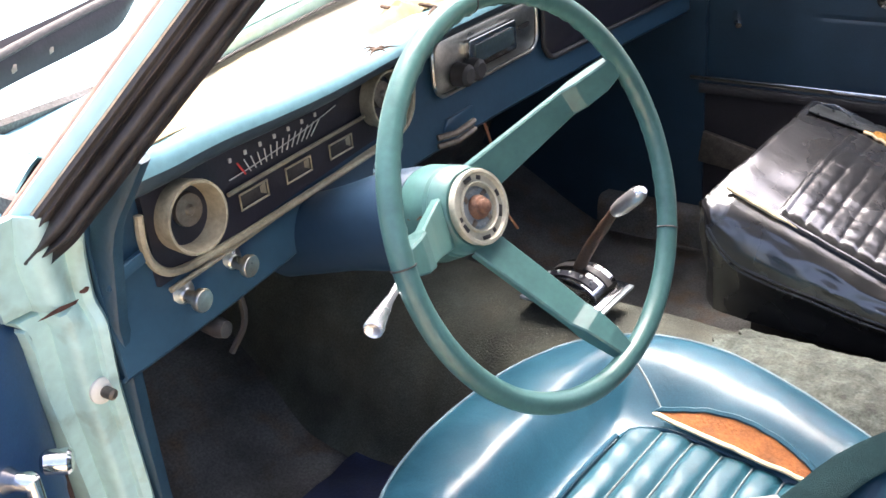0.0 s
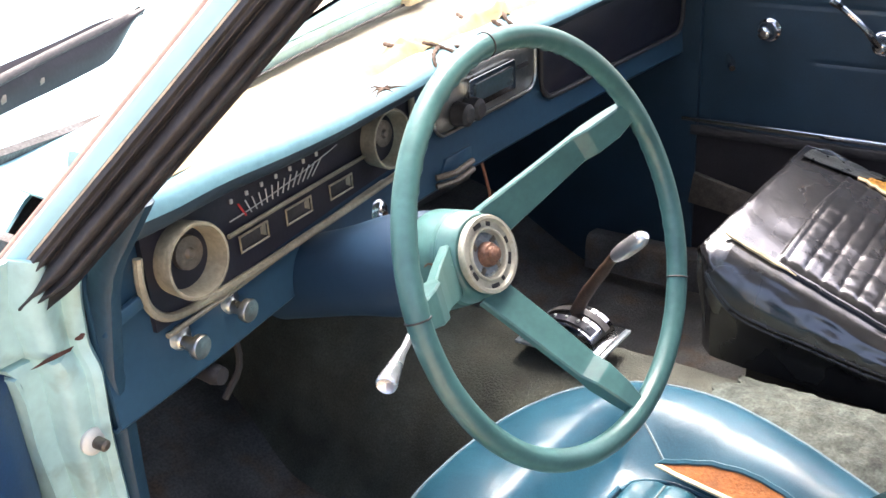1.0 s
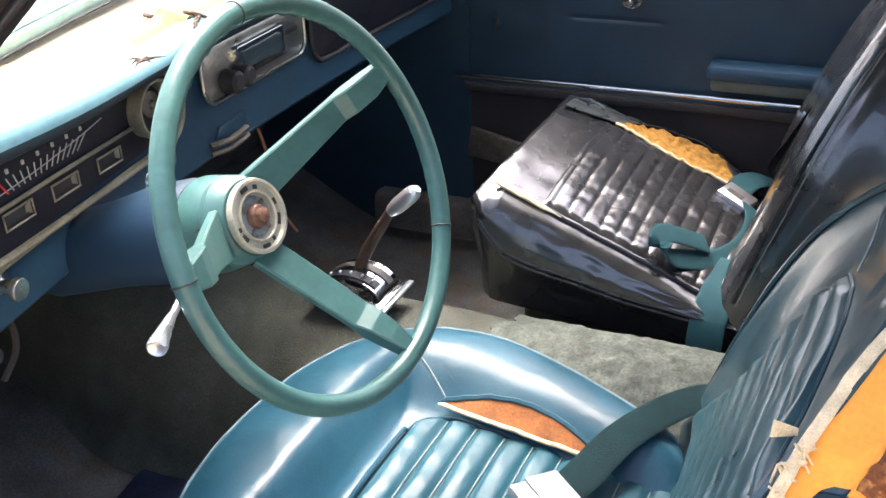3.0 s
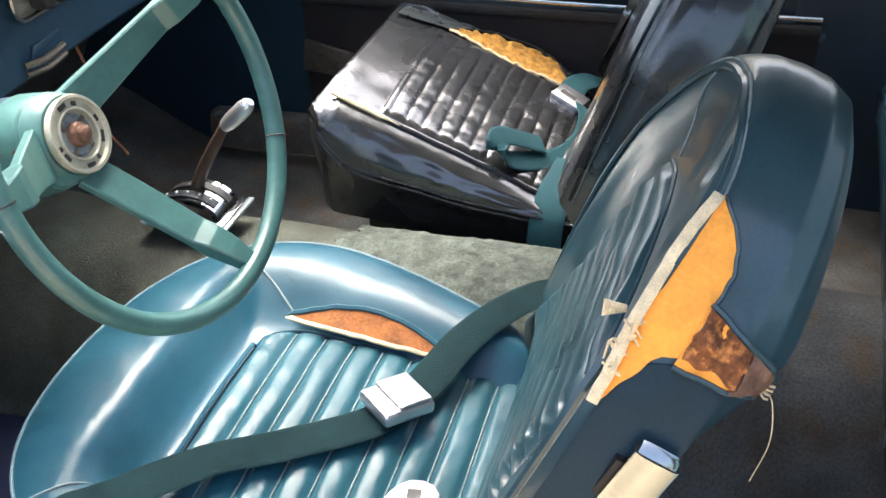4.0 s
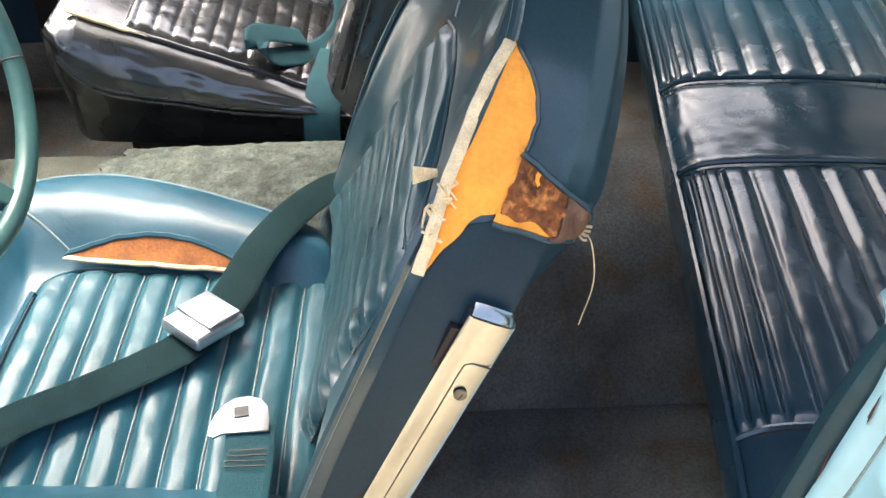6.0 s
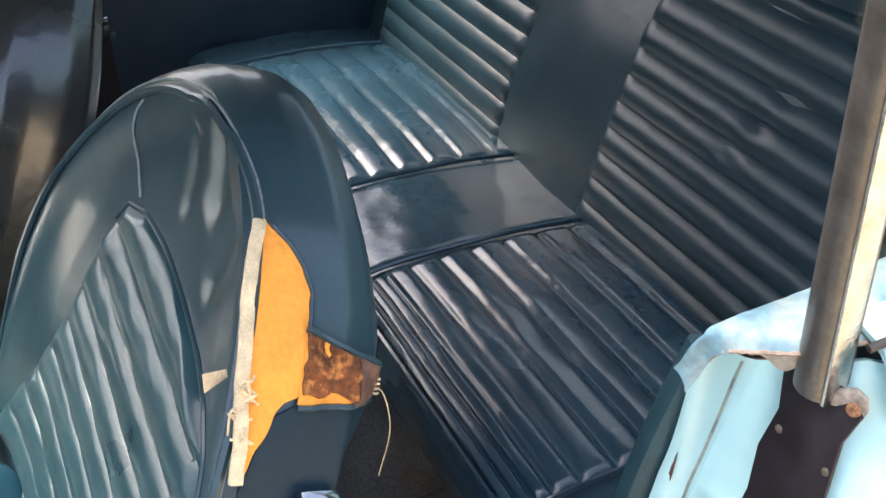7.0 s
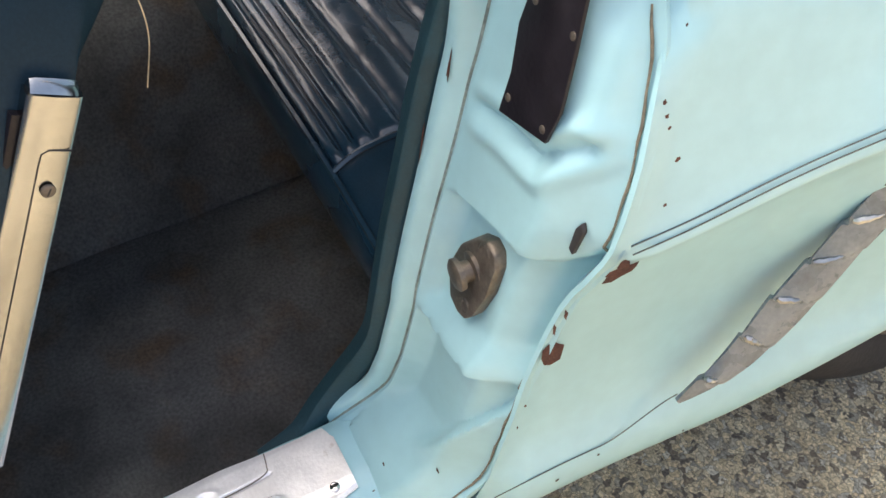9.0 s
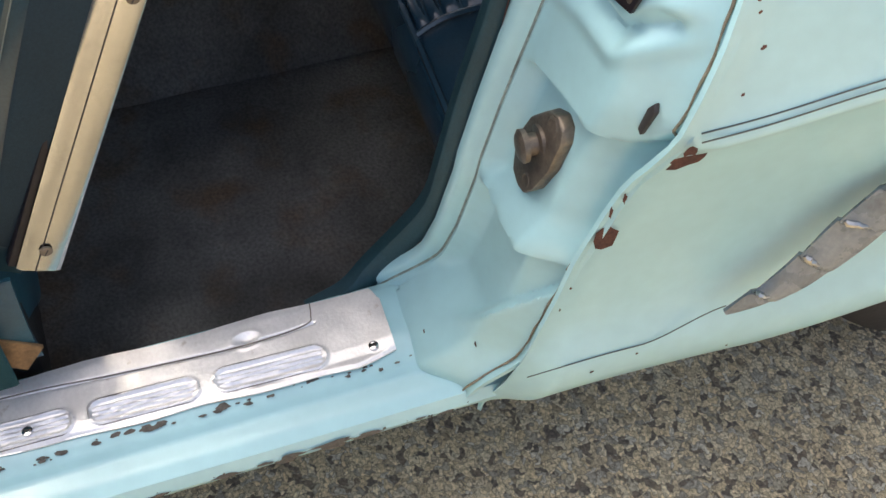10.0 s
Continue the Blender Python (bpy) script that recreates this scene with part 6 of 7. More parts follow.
    part("stitching", tube([at(0.02 + 0.96 * k / 100, crown_seam(0.02 + 0.96 * k / 100) + 0.022, 0.0008) for k in range(101)], 0.0012, 5), stitch, back)
    return seat, cush, back, at, front, cf


driver = build_bucket("driver_seat", -0.345, 0.355, 0.830, 0.275, 0.37, 0.560, 0.055, (0.400, 0.49), 0.545, 0.255,
                      (BLUE_VINYL, BLUE_PLEAT, BACK_VINYL, STITCH), "blue vinyl bucket seat, torn open to orange foam", "front seats", 1)
passenger = build_bucket("passenger_seat", 0.400, 0.300, 0.800, 0.262, 0.45, 0.640, 0.08, (0.385, 0.52), 0.545, 0.25,
                         (BLACK_VINYL, BLACK_VINYL, BLACK_VINYL, STITCH_DARK), "cracked glossy black vinyl bucket seat with exposed foam", "front seats", -1)

# ---- rear bench ----
bench = thing("rear_bench", (0, -0.2, 0.30), "navy blue pleated vinyl rear bench seat", "rear seat")
NOSE = curve([(0, y, z) for y, z in ((-0.44, 0.490), (-0.35, 0.512), (-0.24, 0.530), (-0.14, 0.538), (-0.06, 0.540), (-0.025, 0.532), (-0.006, 0.512), (-0.004, 0.47), (-0.022, 0.40), (-0.050, 0.32))], 200)


def bench_pt(x, f, rib=0.0, lift=0.0):
    k = f * 199
    i = min(int(k), 198)
    p = NOSE[i].lerp(NOSE[i + 1], k - i)
    d = (NOSE[i + 1] - NOSE[i]).normalized()
    nrm = Vector((0, -d.z, d.y))
    crown = -0.020 * smooth(0.45, 0.68, abs(x)) - 0.010 * ridge(x, 0.14)
    p = p + nrm * (rib + lift)
    return Vector((x, p.y + 0.012, p.z + 0.018 + crown))


def bench_panel(x0, x1, f0, f1, pitch, amp):
    length = sum((NOSE[i + 1] - NOSE[i]).length for i in range(int(f0 * 199), int(f1 * 199)))

    def fn(u, v):
        x = x0 + (x1 - x0) * u
        f = f0 + (f1 - f0) * v
        e = min(u, 1 - u) * abs(x1 - x0)
        ph = (length * (1 - v) / pitch + 0.03 * noise.noise(Vector((x * 6, v * 3, 0)))) % 1 if pitch else 0.5
        rib = (1 - math.exp(-((min(ph, 1 - ph) * pitch / 0.0052) ** 2))) * (0.72 + 0.28 * math.sin(math.pi * ph)) if pitch else 0.5
        r = amp * (rib - 0.5) * smooth(0, 0.014, e) - 0.006 * smooth(0.010, 0.0, e)
        r += rough(x, v, 0, 14, 0.0014) + rough(x, v * 0.3, 9, 50, 0.0005)
        return bench_pt(x, f, r, 0.004)
    return fn


setting[0] = REAR
part("cushion", sheet(lambda u, v: bench_pt(-0.625 + 1.32 * u, v, rough(u * 12, v * 5, 0, 1.5, 0.002)), 80, 90, 0.01), NAVY_VINYL, bench, "navy vinyl bench cushion")
part("pleated_panel", sheet(bench_panel(-0.505, -0.098, 0.0, 0.60, 0.0365, 0.0048), 50, 300, 0.006), NAVY_VINYL, bench)
part("pleated_panel", sheet(bench_panel(0.102, 0.575, 0.0, 0.60, 0.0365, 0.0048), 50, 300, 0.006), NAVY_VINYL, bench)
part("centre_strip", sheet(bench_panel(-0.094, 0.098, 0.0, 0.62, 0, 0.0), 30, 90, 0.006), NAVY_VINYL, bench, "smooth centre strip")
for x in (-0.508, -0.096, 0.100, 0.578):
    part("piping", tube([bench_pt(x, 0.02 + 0.58 * k / 60, 0, 0.006) for k in range(61)], 0.0032, 6), NAVY_VINYL, bench)
part("front_piping", tube([bench_pt(-0.62 + 1.30 * k / 60, 0.61, 0, 0.005) for k in range(61)], 0.0034, 6), NAVY_VINYL, bench)
part("lint", box((0.150, -0.176, 0.549), (0.014, 0.008, 0.006), Matrix.Rotation(0.6, 4, "Z"), 0.002), BURLAP, bench)


def rb(x, z, out=0.0):
    y = -0.340 - 0.44 * (z - 0.50) - 0.02 * smooth(0.80, 0.95, z) * 0 + 0.015 * math.sin(math.pi * (z - 0.5) / 0.42) - 0.05 * smooth(0.84, 0.93, z) ** 2
    return Vector((x, y + out * 0.91, z + out * 0.40))


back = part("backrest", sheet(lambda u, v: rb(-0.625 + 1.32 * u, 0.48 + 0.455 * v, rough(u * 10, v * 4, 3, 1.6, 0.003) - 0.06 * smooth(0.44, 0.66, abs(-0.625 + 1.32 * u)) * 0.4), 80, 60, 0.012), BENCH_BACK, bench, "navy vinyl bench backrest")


def back_panel(x0, x1, inner):
    def fn(u, v):
        z = 0.50 + 0.365 * v
        w = 1 - 0.22 * max(0, (v - 0.70) / 0.30) ** 2.4
        mid = (x0 + x1) / 2
        x = mid + (x1 - x0) / 2 * (2 * u - 1) * w
        e = min(u, 1 - u) * abs(x1 - x0)
        rib = abs(math.sin(math.pi * (z - 0.544) / 0.0333 + 0.05 * noise.noise(Vector((x * 5, z * 9, 4))))) ** 0.55
        r = 0.010 * (rib - 0.5) * smooth(0, 0.018, e) - 0.006 * smooth(0.010, 0, e) - 0.007 * smooth(0.98, 1, v)
        for dz in (0.775, 0.735, 0.695):
            r -= 0.004 * ridge(math.hypot((x + 0.305 + (dz - 0.73) * 0.6) * 0.8, (z - dz) * 1.4), 0.014) if inner else 0
        return rb(x, z, 0.009 + r + rough(x, z, 7, 60, 0.0004))
    return fn


for x0, x1, dents in ((-0.575, -0.070, True), (0.148, 0.600, False)):
    f = back_panel(x0, x1, dents)
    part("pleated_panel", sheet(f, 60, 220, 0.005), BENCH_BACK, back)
    edge = [Vector(f(0, k / 30)) for k in range(31)] + [Vector(f(k / 20, 1)) for k in range(1, 20)] + [Vector(f(1, 1 - k / 30)) for k in range(31)]
    part("piping", tube(edge, 0.003, 6), BENCH_BACK, back)

# ---- side trim of the cabin ----
part("quarter_trim", sheet(lambda u, v: (0.70 + 0.01 * math.sin(u * 9), 0.16 - 0.90 * u, 0.20 + 0.76 * v), 20, 20, 0.012), DOOR_VINYL, car, "dark blue quarter trim panel")
part("quarter_trim", sheet(lambda u, v: (-0.632 - 0.032 * v, -0.03 - 0.08 * v - 0.60 * u, 0.30 + 0.555 * v), 20, 20, 0.010), DOOR_VINYL, car, "dark blue quarter trim panel")
lace = [Vector((lerp(JAMB_IN, z) + 0.010, lerp(JAMB_Y, z) + 0.010, z)) for z in [0.36 + 0.502 * k / 24 for k in range(25)]]
part("windlace", strip(curve([Vector((-0.628, 0.150, 0.345)), Vector((-0.622, 0.110, 0.354)), Vector((-0.612, 0.082, 0.370)), Vector((-0.612, 0.054, 0.400)), *lace[5::3]], 40), (1, -0.2, 0), 0.022, 0.026), mat("dark_blue_windlace", (0.012, 0.05, 0.065), 0.6, 0, 0.2, 30, 300, 0.2), car, "dark blue windlace round the door opening")
CAP_IN = curve([(-0.672, -0.030, 0.857), (-0.683, -0.034, 0.886), (-0.690, -0.052, 0.897), (-0.695, -0.085, 0.902), (-0.70, -0.13, 0.908), (-0.705, -0.22, 0.918), (-0.700, -0.45, 0.935)], 60)
CAP_OUT = curve([(-0.681, -0.031, 0.846), (-0.685, -0.042, 0.868), (-0.698, -0.043, 0.886), (-0.714, -0.054, 0.893), (-0.734, -0.078, 0.898), (-0.750, -0.13, 0.905), (-0.757, -0.22, 0.918), (-0.756, -0.45, 0.94)], 60)
part("belt_cap", sheet(lambda u, v: CAP_IN[round(59 * u)].lerp(CAP_OUT[round(59 * u)], v) + Vector((0, 0, 0.004 * math.sin(math.pi * v) - 0.003 * smooth(0.8, 1.0, v) + rough(u * 30, v * 2, 0, 1, 0.0008))), 59, 14, 0.003), mat("faded_blue_paint", (0.13, 0.25, 0.31), 0.5, 0, 0.3, 20, 160, 0.15, second=(0.26, 0.34, 0.35), cover=0.52, edge=0.1), car, "faded blue painted window ledge")
part("belt_rim", tube([p + Vector((-0.001, 0.001, -0.001)) for p in CAP_OUT[6:40]], 0.0016, 6, taper=[0.6 + 0.6 * abs(math.sin(k * 1.3)) for k in range(34)]), mat("bare_brown_edge", (0.30, 0.24, 0.19), 0.7, 0, 0.4, 80, 300, 0.4), car, "flaking edge of the window ledge")
# near-black brown sheet: rust, and the hollow's shade put in the colour
part("belt_well", sheet(lambda u, v: (-0.692 - 0.030 * u, -0.050 - 0.024 * u - 0.010 * math.sin(math.pi * v), 0.887 + 0.004 * u - (0.015 - 0.004 * u) * v * math.sin(math.pi * (0.15 + 0.7 * u))), 16, 8, 0.002), mat("shaded_rusty_hollow", (0.035, 0.022, 0.018), 0.9, 0, 0.5, 90, 300, 0.5), car, "dark sheet for the shaded, rusty hollow under the ledge")
part("belt_flake", sheet(lambda u, v: (-0.710 - 0.022 * u, -0.056 - 0.020 * u - 0.004 * v, 0.890 + 0.003 * u - 0.014 * v * math.sin(math.pi * (0.08 + 0.85 * u)) ** 0.7 + 0.002 * math.sin(9 * u)), 14, 6, 0.0012), mat("grey_flaking_paint", (0.36, 0.33, 0.30), 0.6, 0, 0.3, 60, 260, 0.3), car, "curled grey flake of paint")
TAB = [(-0.744, 0.872), (-0.754, 0.880), (-0.764, 0.887), (-0.771, 0.884), (-0.773, 0.876), (-0.771, 0.868), (-0.765, 0.862), (-0.756, 0.862)]
part("post_tab", plate([(x, -0.078 - 0.25 * (-0.74 - x), z) for x, z in TAB], (0.002, -0.003, 0), 0.0008), mat("dirty_grey_tab", (0.22, 0.19, 0.17), 0.6, 0.2, 0.5, 60, 260, 0.3, second=(0.40, 0.36, 0.30), cover=0.5), car, "dirty bracket at the foot of the post")
part("belt_moulding", strip(curve([(-0.757, -0.094, 0.909), (-0.763, -0.14, 0.915), (-0.768, -0.19, 0.921), (-0.771, -0.35, 0.938), (-0.766, -0.60, 0.952)], 40), (0, 0, 1), 0.0045, 0.005), RUBBER, car, "black rubber window seal")
setting[0] = SQUARE


# ---- passenger door ----
pdoor = thing("passenger_door", (0.73, 0.5, 0.35), "closed passenger door with dark blue vinyl panel", "car door")


def pd(u, v):
    y, z = 1.03 - 1.02 * u, 0.33 + 0.60 * v
    x = 0.722 - 0.012 * smooth(0.645, 0.60, z) + 0.010 * smooth(0.895, 0.93, z)
    for zz, y0, y1 in ((0.868, 0.56, 0.92), (0.770, 0.60, 0.80)):
        if y0 < y < y1:
            x += 0.0035 * ridge(z - zz, 0.003) * smooth(0, 0.03, min(y - y0, y1 - y))
    return (x, y, z)


part("door_panel", sheet(pd, 120, 160, 0.02), DOOR_VINYL, pdoor, "dark blue door panel with pressed lines")
part("lower_pocket", sheet(lambda u, v: (0.709, 1.02 - 1.0 * u, 0.34 + 0.285 * v), 20, 10, 0.004), mat("black_kick_carpet", (0.02, 0.016, 0.018), 0.7, 0, 0.3, 20, 250, 0.4), pdoor, "black lower door panel")
part("chrome_trim", strip([(0.706, 1.02 - 1.0 * k / 20, 0.642) for k in range(21)], (0, 0, 1), 0.010, 0.008), CHROME, pdoor)
# black strip stands in for the shadow under the chrome trim
part("trim_shadow_strip", strip([(0.704, 1.0 - 0.98 * k / 20, 0.622) for k in range(21)], (0, 0, 1), 0.020, 0.010), RUBBER, pdoor)
part("belt_trim", strip([(0.718, 1.02 - 1.0 * k / 20, 0.903 - 0.014 * k / 20) for k in range(21)], (0, 0, 1), 0.010, 0.008), CHROME, pdoor)
part("door_cap", strip([(0.735, 1.02 - 1.0 * k / 20, 0.935 - 0.014 * k / 20) for k in range(21)], (0, 0, 1), 0.05, 0.05), DASH_BLUE, pdoor)


def escutcheon(y, z):
    e = part("crank_boss", lathe((0.722, y, z), (-1, 0, 0), [(0, 0.021), (0.004, 0.021), (0.008, 0.015), (0.022, 0.010), (0.026, 0.011), (0.034, 0.011), (0.036, 0.008)], 24), CHROME, pdoor, "chrome crank boss")
    part("boss_screw", lathe((0.688, y, z), (-1, 0, 0), [(0, 0.006), (0.003, 0.005)], 10), STEEL, e)
    return e


escutcheon(0.868, 0.822)
e2 = escutcheon(0.672, 0.815)
part("crank_arm", tube(curve([(0.690, 0.672, 0.818), (0.676, 0.695, 0.848), (0.668, 0.728, 0.878), (0.66, 0.748, 0.896)], 14), 0.0055, 8, taper=[1.3] * 4 + [1] * 7 + [1.5] * 3), CHROME, e2, "chrome crank arm")
part("latch_lever", tube([(0.716, 0.940, 0.770), (0.690, 0.925, 0.764), (0.672, 0.915, 0.758)], 0.007, 8, taper=[0.5, 1.2, 0.8]), CHROME, pdoor)
arm = part("arm_rest", box((0.690, 0.40, 0.703), (0.055, 0.24, 0.028), None, 0.010), DASH_BLUE, pdoor, "blue padded arm rest")
part("arm_rest_base", box((0.695, 0.40, 0.678), (0.045, 0.225, 0.022), None, 0.006), mat("armrest_grey", (0.10, 0.12, 0.10), 0.5, 0, 0.2), arm)
part("kick_plate", plate([(0.700, 1.00, 0.470), (0.690, 0.84, 0.455), (0.690, 0.84, 0.505), (0.700, 0.99, 0.535)], (0.012, 0, 0), 0.003), STEEL, pdoor, "scuffed grey kick plate")

# ---- wear, belts and small parts of the seats ----
d_seat, d_cush, d_back, d_at, d_front, d_cf = driver
p_cush = passenger[1]


def lens(n, m, fn):
    return sheet(fn, n, m, 0.003)


# split seam on the inboard bolster of the driver cushion
def d_tear(u, v):
    y = 0.665 - 0.215 * u
    low = -0.188 + 0.010 * math.sin(math.pi * u) * 0 - 0.008 * u
    w = 0.031 * math.sin(math.pi * min(1, u * 1.02)) ** 0.8
    x = low + w * v
    z = 0.553 - 0.055 * (1 - (y - 0.355) / 0.475) + 0.016 * v * math.sin(math.pi * u) + rough(x, y, 0, 60, 0.002)
    return (x, y, z)


tear = part("torn_foam", lens(40, 8, d_tear), FOAM_OLD, d_cush, "brown-orange foam in a split seam")
part("burlap_edge", tube([Vector(d_tear(k / 30, 0)) + Vector((-0.003, 0, 0.001)) for k in range(31)], 0.0030, 6, taper=[0.4] + [1] * 29 + [0.6]), BURLAP, tear)
part("torn_lip", tube([Vector(d_tear(k / 30, 1)) + Vector((0.002, 0, 0.0005)) for k in range(31)], 0.004, 6, taper=[0.3] + [1] * 29 + [0.3]), BLUE_VINYL, tear)
part("bolster_seam", tube(curve([Vector(d_cf(u, v)) + Vector((0, 0, 0.0008)) for u, v in [(0.75, 0.60), (0.78, 0.655), (0.81, 0.71), (0.86, 0.77), (0.90, 0.81)]], 24), 0.0014, 5), STITCH, d_cush)
part("bolster_seam", tube(curve([Vector(d_cf(u, v)) + Vector((0, 0, 0.0008)) for u, v in [(0.28, 0.66), (0.23, 0.72), (0.19, 0.75), (0.14, 0.81), (0.10, 0.85)]], 24), 0.0014, 5), STITCH, d_cush)


def p_tear(u, v):
    y = 0.652 - 0.218 * u
    w = lerp([(0, 0.004), (0.15, 0.040), (0.33, 0.072), (0.5, 0.082), (0.65, 0.090), (0.84, 0.082), (1.0, 0.016)], u)
    x = 0.566 - 0.010 * math.sin(math.pi * u) + w * v
    return (x, y, p_top(x, y)[2] + 0.0035 + 0.006 * v * math.sin(math.pi * u) + rough(x, y, 0, 90, 0.006))


def p_lip(u, v):
    """Cracked cover between the split and the outboard edge, curled up along the split."""
    y = 0.735 - 0.335 * u
    f = max(0.0, min(1.0, (0.652 - y) / 0.218))
    x0 = p_tear(f, 1)[0] if 0 < f < 1 else lerp([(0.40, 0.585), (0.434, 0.582), (0.652, 0.570), (0.74, 0.530)], y)
    x = x0 + (0.682 - 0.03 * smooth(0.68, 0.74, y) - x0) * v
    z = p_top(x, y)[2] + 0.004 - 0.030 * v**3 + (0.012 + 0.006 * noise.noise(Vector((y * 24, 1, 0)))) * smooth(0.35, 0.0, v) * math.sin(math.pi * f)
    return (x, y, z + rough(x, y, 6, 38, 0.005) * math.sin(math.pi * min(1, v * 1.1)))


tear = part("crumbled_foam", lens(60, 14, p_tear), FOAM_DRY, p_cush, "crumbled ochre foam in a split seam")
part("burlap_edge", tube([Vector(p_tear(k / 30, 0)) + Vector((-0.002, 0, 0.001)) for k in range(31)], 0.0028, 6), BURLAP, tear)
part("torn_lip", sheet(p_lip, 60, 20, 0.002), mat("grey_cracked_vinyl", (0.045, 0.05, 0.052), 0.3, 0, 0.4, 60, 240, 0.5), tear, "grey curled lip of cracked vinyl")
part("worn_piping", tube([Vector(p_top(0.1985, 0.738 - 0.105 * k / 20)) + Vector((0, 0, 0.0035)) for k in range(21)], 0.0040, 6, taper=[0.3] + [1] * 14 + [0.8, 0.6, 0.5, 0.4, 0.3, 0.2]), BURLAP, p_cush, "piping worn down to tan cloth")

# torn outboard side of the driver backrest
def band(t, k, lift):
    return d_at(t, k, lift)


TEAR_TOP, TEAR_LOW = 0.394, 0.286
TEAR_IN = [(0.286, 0.590), (0.315, 0.558), (0.335, 0.543), (0.355, 0.535), (0.375, 0.540), (0.394, 0.566)]
TEAR_OUT = [(0.286, 0.592), (0.300, 0.615), (0.311, 0.634), (0.315, 0.650), (0.318, 0.680), (0.345, 0.682), (0.360, 0.678), (0.370, 0.665), (0.380, 0.637), (0.394, 0.570)]


def side_tear(u, v):
    t = TEAR_TOP + (TEAR_LOW - TEAR_TOP) * u
    a, b = lerp(TEAR_IN, t), lerp(TEAR_OUT, t)
    k = a + (b - a) * v + 0.004 * noise.noise(Vector((u * 14, v, 3)))
    p = band(t, k, 0.0035)
    return p + Vector((rough(p.x, p.y, p.z, 60, 0.0022), rough(p.x, p.y, p.z, 25, 0.002), 0))


torn = part("torn_foam", lens(60, 16, side_tear), FOAM, d_back, "bright orange foam in a torn side panel")
part("burlap_edge", strip([Vector(side_tear(k / 40, 0)) + Vector((-0.002, 0.004, 0)) for k in range(41)], (0, 1, 0.2), 0.009, 0.006), BURLAP, torn, "frayed cream burlap edge")


def branch(u, v):
    """The side split that runs back to the rear edge."""
    k = 0.672 + 0.183 * u
    hi = lerp([(0.67, 0.345), (0.71, 0.340), (0.75, 0.3355), (0.83, 0.331), (0.855, 0.3285)], k)
    lo = lerp([(0.67, 0.3145), (0.75, 0.3150), (0.825, 0.3185), (0.855, 0.3200)], k)
    p = band(lo + (hi - lo) * v, k, 0.0040)
    return p + Vector((rough(p.x, p.y, p.z, 70, 0.003), 0, 0))


def inset(u0, u1, v0, v1, lift, wob):
    def fn(u, v):
        uu, vv = u0 + (u1 - u0) * u, v0 + (v1 - v0) * v
        p = Vector(branch(uu + 0.05 * noise.noise(Vector((vv * 5, u0, 2))), vv + 0.06 * noise.noise(Vector((uu * 6, v0, 5)))))
        return p + Vector((-lift + rough(p.x, p.y, p.z, 90, wob), 0, 0))
    return fn


part("foam_strip", lens(30, 12, branch), FOAM, torn, "orange foam in the side split")
part("old_foam", lens(36, 20, inset(0.02, 0.46, 0.16, 0.99, 0.002, 0.004)), mat("dark_crumbled_foam", (0.17, 0.055, 0.015), 0.9, 0, 0.7, 60, 260, 1.0, second=(0.5, 0.19, 0.05), cover=0.60, edge=0.06), torn, "dark brown crumbled foam")
part("foam_end", lens(16, 12, inset(0.46, 1.0, 0.0, 1.0, 0.0035, 0.002)), mat("worn_foam_end", (0.14, 0.075, 0.05), 0.6, 0, 0.4, 70, 260, 0.6), torn, "dark worn foam end")
part("torn_lip", tube([Vector(side_tear(k / 40, 1)) for k in range(25)], 0.0018, 6, taper=[0.3] + [1] * 23 + [0.6]), BACK_VINYL, torn)
part("torn_lip", tube([branch(k / 20, 1.04) + Vector((-0.002, 0, 0)) for k in range(21)], 0.0026, 6), BACK_VINYL, torn)
part("torn_lip", tube([branch(k / 20, -0.03) + Vector((-0.001, 0, 0)) for k in range(21)], 0.0020, 6), BACK_VINYL, torn)
part("loose_thread", tube(curve([branch(1, 0.5), branch(1, 0.4) + Vector((-0.006, -0.008, -0.006)), branch(1, 0.3) + Vector((-0.006, -0.012, -0.04)), branch(1, 0.3) + Vector((0.0, -0.004, -0.085))], 24), 0.0005, 5), BURLAP, torn)
for k in range(4):
    q = branch(0.99, 0.3 + 0.12 * k)
    part("loose_thread", tube(curve([q, q + Vector((-0.002, -0.003, 0.002 * (k - 2))), q + Vector((-0.003, -0.006, 0.002 * (k - 2)))], 6), 0.0010, 4), BURLAP, torn)
flap = band(0.326, 0.495, 0.003)
part("cloth_tag", plate([flap + Vector(v) for v in ((0.0, 0.0, 0.004), (-0.003, 0.016, 0.009), (-0.004, 0.017, -0.005), (0.0, 0.0, -0.002))], (-0.001, 0, 0), 0.0004), BURLAP, torn, "scrap of cream cloth")
for k in range(14):
    rng = random.Random(k)
    q = Vector(side_tear(0.60 + 0.25 * rng.random(), 0.0)) + Vector((-0.003, 0.003, 0))
    part("fray", tube(curve([q, q + Vector((rng.uniform(-0.008, 0.0), rng.uniform(-0.01, 0.012), rng.uniform(-0.01, 0.01))), q + Vector((rng.uniform(-0.008, 0.002), rng.uniform(-0.012, 0.014), rng.uniform(-0.014, 0.012)))], 6), 0.0009, 4), BURLAP, torn)
part("shoulder_seam", tube(curve([d_front(x, h, 0.0008) for x, h in ((0.055, 0.410), (0.075, 0.432), (0.092, 0.452), (0.090, 0.470), (0.082, 0.484))], 20), 0.0014, 5), STITCH, d_back)

# chrome hinge cover on the outboard side
C0, C1, CW = Vector((-0.597, 0.199, 0.782)), Vector((-0.597, 0.338, 0.486)), Vector((0, 0.905, 0.4255))
